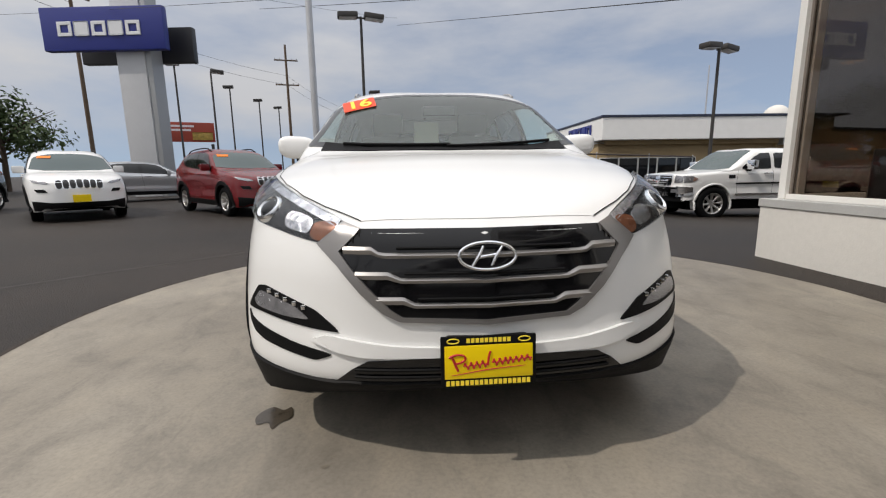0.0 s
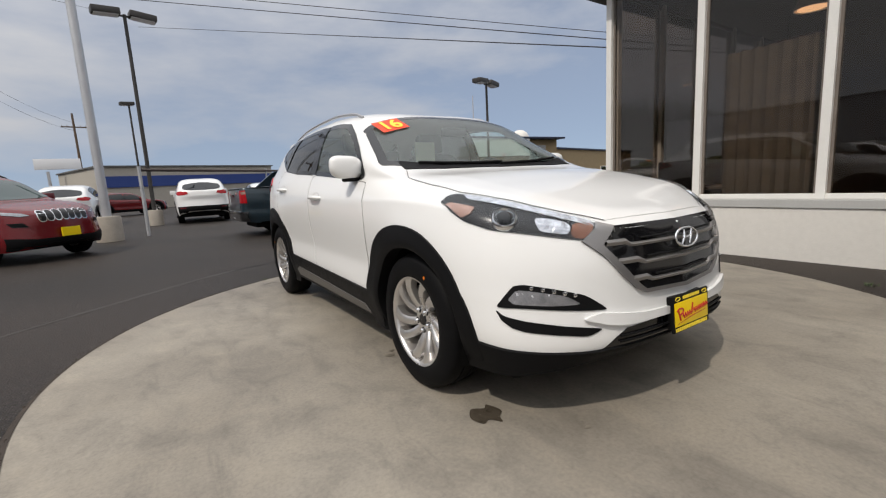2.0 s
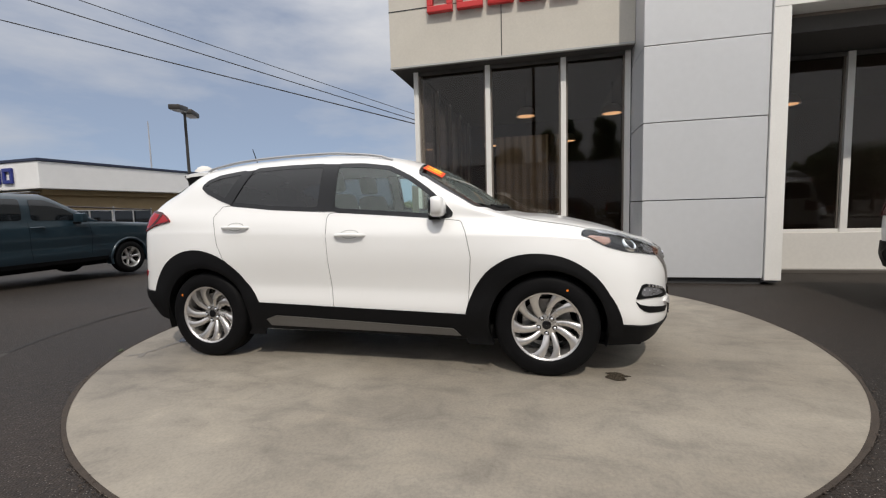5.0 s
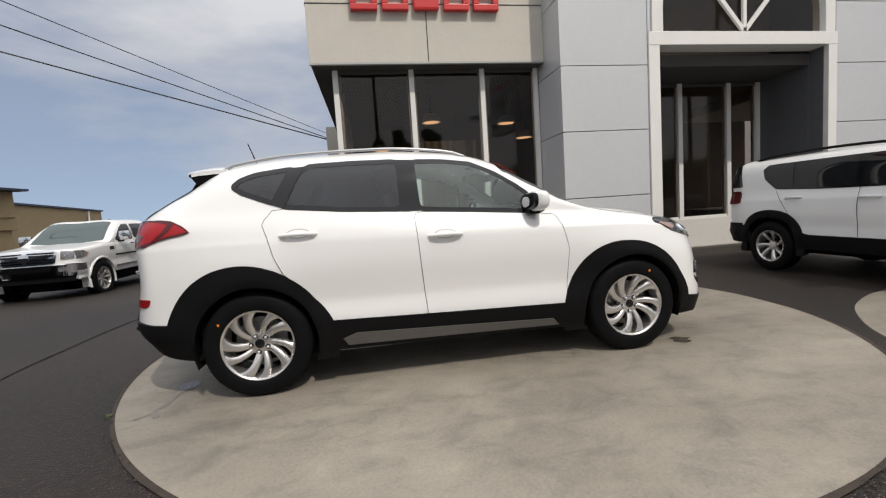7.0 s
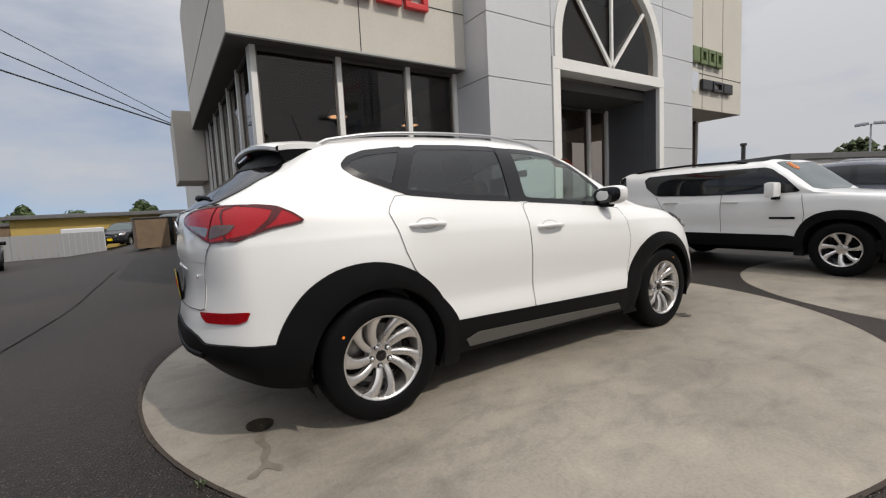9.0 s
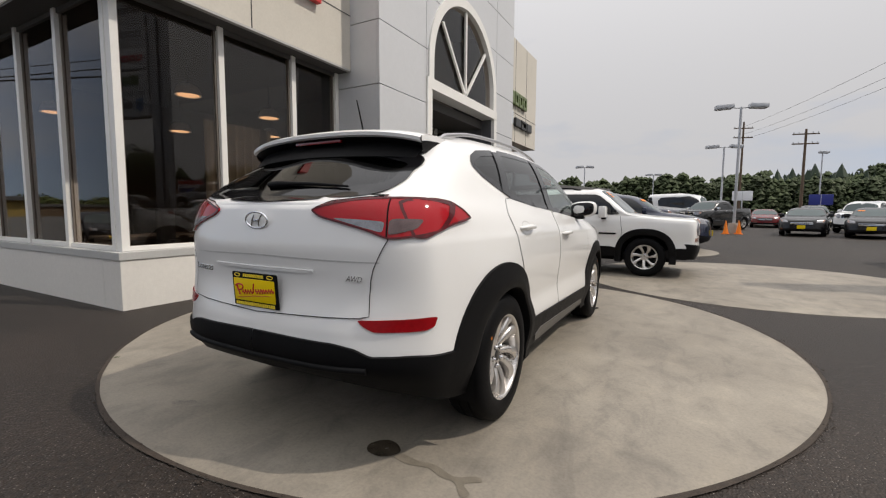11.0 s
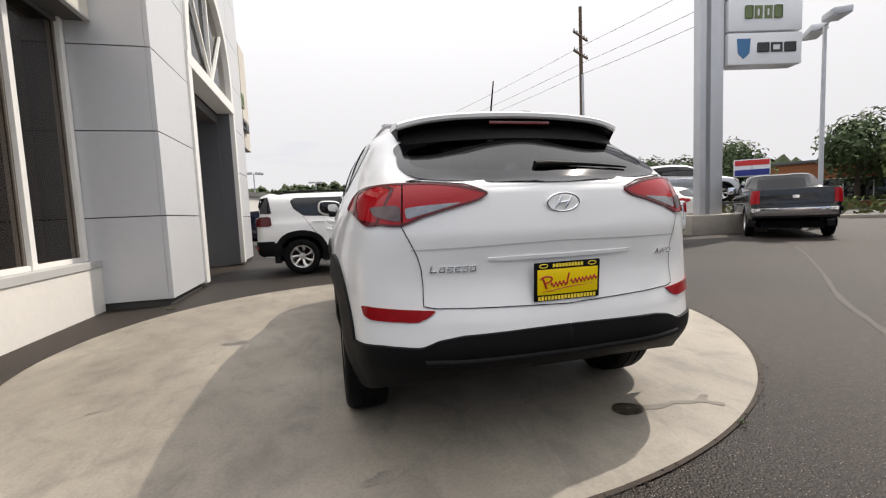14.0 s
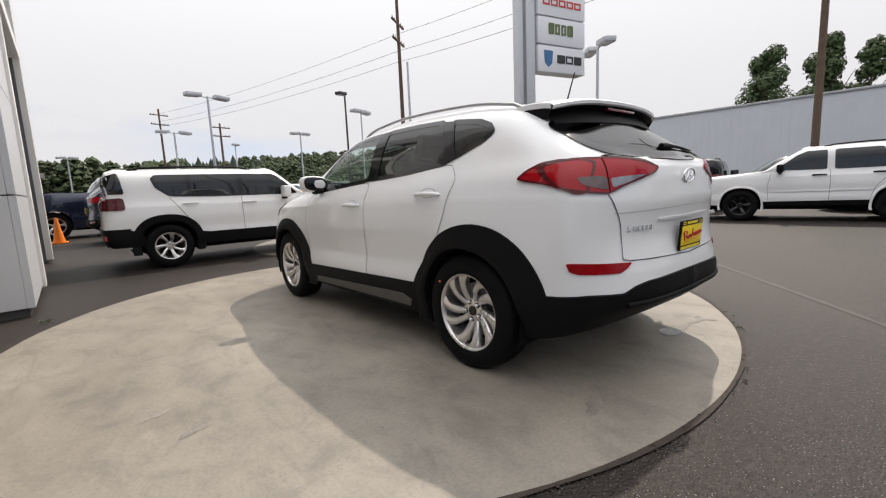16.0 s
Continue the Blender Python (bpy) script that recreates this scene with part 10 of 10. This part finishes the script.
for i, (x, y, h, s) in enumerate(((-26, 21, 7.2, 3.6), (-30, 24, 8.4, 4.2), (-23.5, 20, 6.2, 2.6), (-34, 20, 8.0, 4.2), (-28, 30, 7.4, 4.0))):
    tree(x, y, h, s, LEAVES, 30 + i, "dark leafy tree past the blue pylon", clumps=1300, size=0.34)
for i, (x, y, h, s, sh) in enumerate(((62, 15.0, 10.5, 1.6, "tall"), (66, 11.6, 8.5, 2.6, "tall"), (70, 22, 7.5, 4, "round"), (64, 26, 7.0, 4, "round"), (70, 31, 7.4, 4.4, "round"), (68, 3.5, 9.0, 2.4, "tall"), (60, 34, 6.6, 4, "round"))):
    tree(x, y, h * 0.46, s * (0.75 if sh == "round" else 0.8), LEAVES2 if sh == "round" else LEAVES, 50 + i, "leafy tree behind the low sheds", clumps=1800, size=0.42)


def ridge(name, pts, heights, material, label):
    """A wooded slope as a rising sheet."""
    bm = bmesh.new()
    prev = None
    for (x0, y0, x1, y1), h in zip(pts, heights):
        row = [bm.verts.new((x0 + (x1 - x0) * t, y0 + (y1 - y0) * t, h * (3 * t * t - 2 * t * t * t) - 1)) for t in np.linspace(0, 1, 7)]
        if prev:
            for i in range(6):
                bm.faces.new((prev[i], prev[i + 1], row[i + 1], row[i]))
        prev = row
    tagged(part(name, bm, material), label, "hill", kind="structure")


HX = [60, 20, -20, -60, -100, -140, -180]
HP = [(x, -150 - 0.10 * (x - 60), x * 1.1, -260 - 0.05 * (x - 60)) for x in HX]
HH = [7, 9, 11.5, 14.5, 18, 21, 23]
ridge("hill", HP, HH, GRASSH, "green scrub hillside beyond the lot")


def woods(name, count, place, material, label, seed, kind):
    rnd = random.Random(seed)
    vs, fs = [], []
    for i in range(count):
        x, y, z, h = place(rnd)
        w = h * (0.30 if kind == "fir" else 0.46)
        n = 6
        if kind == "fir":
            for lv in range(4):
                o = len(vs)
                zb, zt = h * (0.10 + 0.22 * lv), h * (0.42 + 0.20 * lv)
                r = w * (1 - 0.22 * lv)
                for k in range(n):
                    a = 6.283 * k / n + i
                    q = r * rnd.uniform(0.6, 1.15)
                    vs.append((x + q * math.cos(a), y + q * math.sin(a), z + zb))
                vs.append((x, y, z + min(zt, h)))
                fs += [(o + k, o + (k + 1) % n, o + n) for k in range(n)]
        else:
            for b in range({"near": 110, "mid": 42}.get(kind, 14)):
                o = len(vs)
                a, t = rnd.uniform(0, 6.283), rnd.random()
                rad = w * 0.75 * math.sqrt(rnd.random() * (1.1 - t * t)) if kind != "leaf" else w * 0.7 * rnd.random()
                c = (x + rad * math.cos(a), y + rad * math.sin(a), z + h * ((0.12 + 0.85 * t) if kind != "leaf" else (0.35 + 0.5 * t)))
                s = w * (rnd.uniform(0.07, 0.19) if kind == "near" else rnd.uniform(0.12, 0.28) if kind == "mid" else rnd.uniform(0.25, 0.5))
                for k in range(5):
                    q = 6.283 * k / 5 + b
                    vs.append((c[0] + s * math.cos(q) * rnd.uniform(0.6, 1.2), c[1] + s * math.sin(q) * rnd.uniform(0.6, 1.2), c[2] + s * rnd.uniform(-0.5, 0.1)))
                vs += [(c[0], c[1], c[2] + s * 0.8), (c[0], c[1], c[2] - s * 0.7)]
                for k in range(5):
                    fs += [(o + k, o + (k + 1) % 5, o + 5), (o + (k + 1) % 5, o + k, o + 6)]
    me = bpy.data.meshes.new(name)
    me.from_pydata(vs, [], fs)
    me.materials.append(material)
    tagged(new(name, me), label, "woods", kind="stuff")


def on_hill(rnd, t0, t1, h0, h1, u0=0.0, u1=1.0):
    u = rnd.uniform(u0, u1) * (len(HX) - 1.001)
    i, f = int(u), u % 1
    a, b = HP[i], HP[i + 1]
    t = rnd.uniform(t0, t1)
    x0, y0, x1, y1 = (a[k] + (b[k] - a[k]) * f for k in range(4))
    h = HH[i] + (HH[i + 1] - HH[i]) * f
    return x0 + (x1 - x0) * t, y0 + (y1 - y0) * t, h * (3 * t * t - 2 * t ** 3) - 1.2, rnd.uniform(h0, h1)


woods("woods", 560, lambda r: on_hill(r, 0.70, 1.0, 4.5, 7.5, 0.0, 0.60), CONIFER, "dark fir wood along the ridge", 5, "fir")
woods("woods", 110, lambda r: (-34 + 54 * r.random(), -84 - 14 * r.random(), -0.4, r.uniform(6.6, 8.6)), FARWOOD, "leafy trees along the end of the lot", 15, "near")
woods("woods", 22, lambda r: (-34 + 26 * r.random(), -92 - 12 * r.random(), -0.4, r.uniform(7.5, 10.6)), CONIFER, "dark firs along the end of the lot", 16, "fir")
woods("woods", 1500, lambda r: on_hill(r, 0.0, 0.85, 3.5, 6), FARWOOD, "leafy scrub and trees on the slope", 6, "leaf")
woods("woods", 300, lambda r: on_hill(r, 0.6, 1.0, 5, 8.5, 0.5, 1.0), FARWOOD, "leafy trees along the ridge", 18, "mid")
woods("woods", 260, lambda r: on_hill(r, 0.0, 0.12, 5, 9), FARWOOD, "leafy trees at the foot of the slope", 8, "leaf")
woods("woods", 300, lambda r: (-60 - 140 * r.random(), -120 + 190 * r.random(), -1, r.uniform(6, 10)), FARWOOD, "leafy trees far across the road", 9, "leaf")
woods("woods", 260, lambda r: (90 + 60 * r.random(), -60 + 160 * r.random(), -2, r.uniform(3.5, 5.5)), FARWOOD, "leafy trees far behind the sheds", 11, "leaf")
woods("woods", 200, lambda r: (-80 + 160 * r.random(), 110 + 40 * r.random(), -2, r.uniform(3, 4.8)), FARWOOD, "leafy trees far beyond the showroom", 12, "leaf")
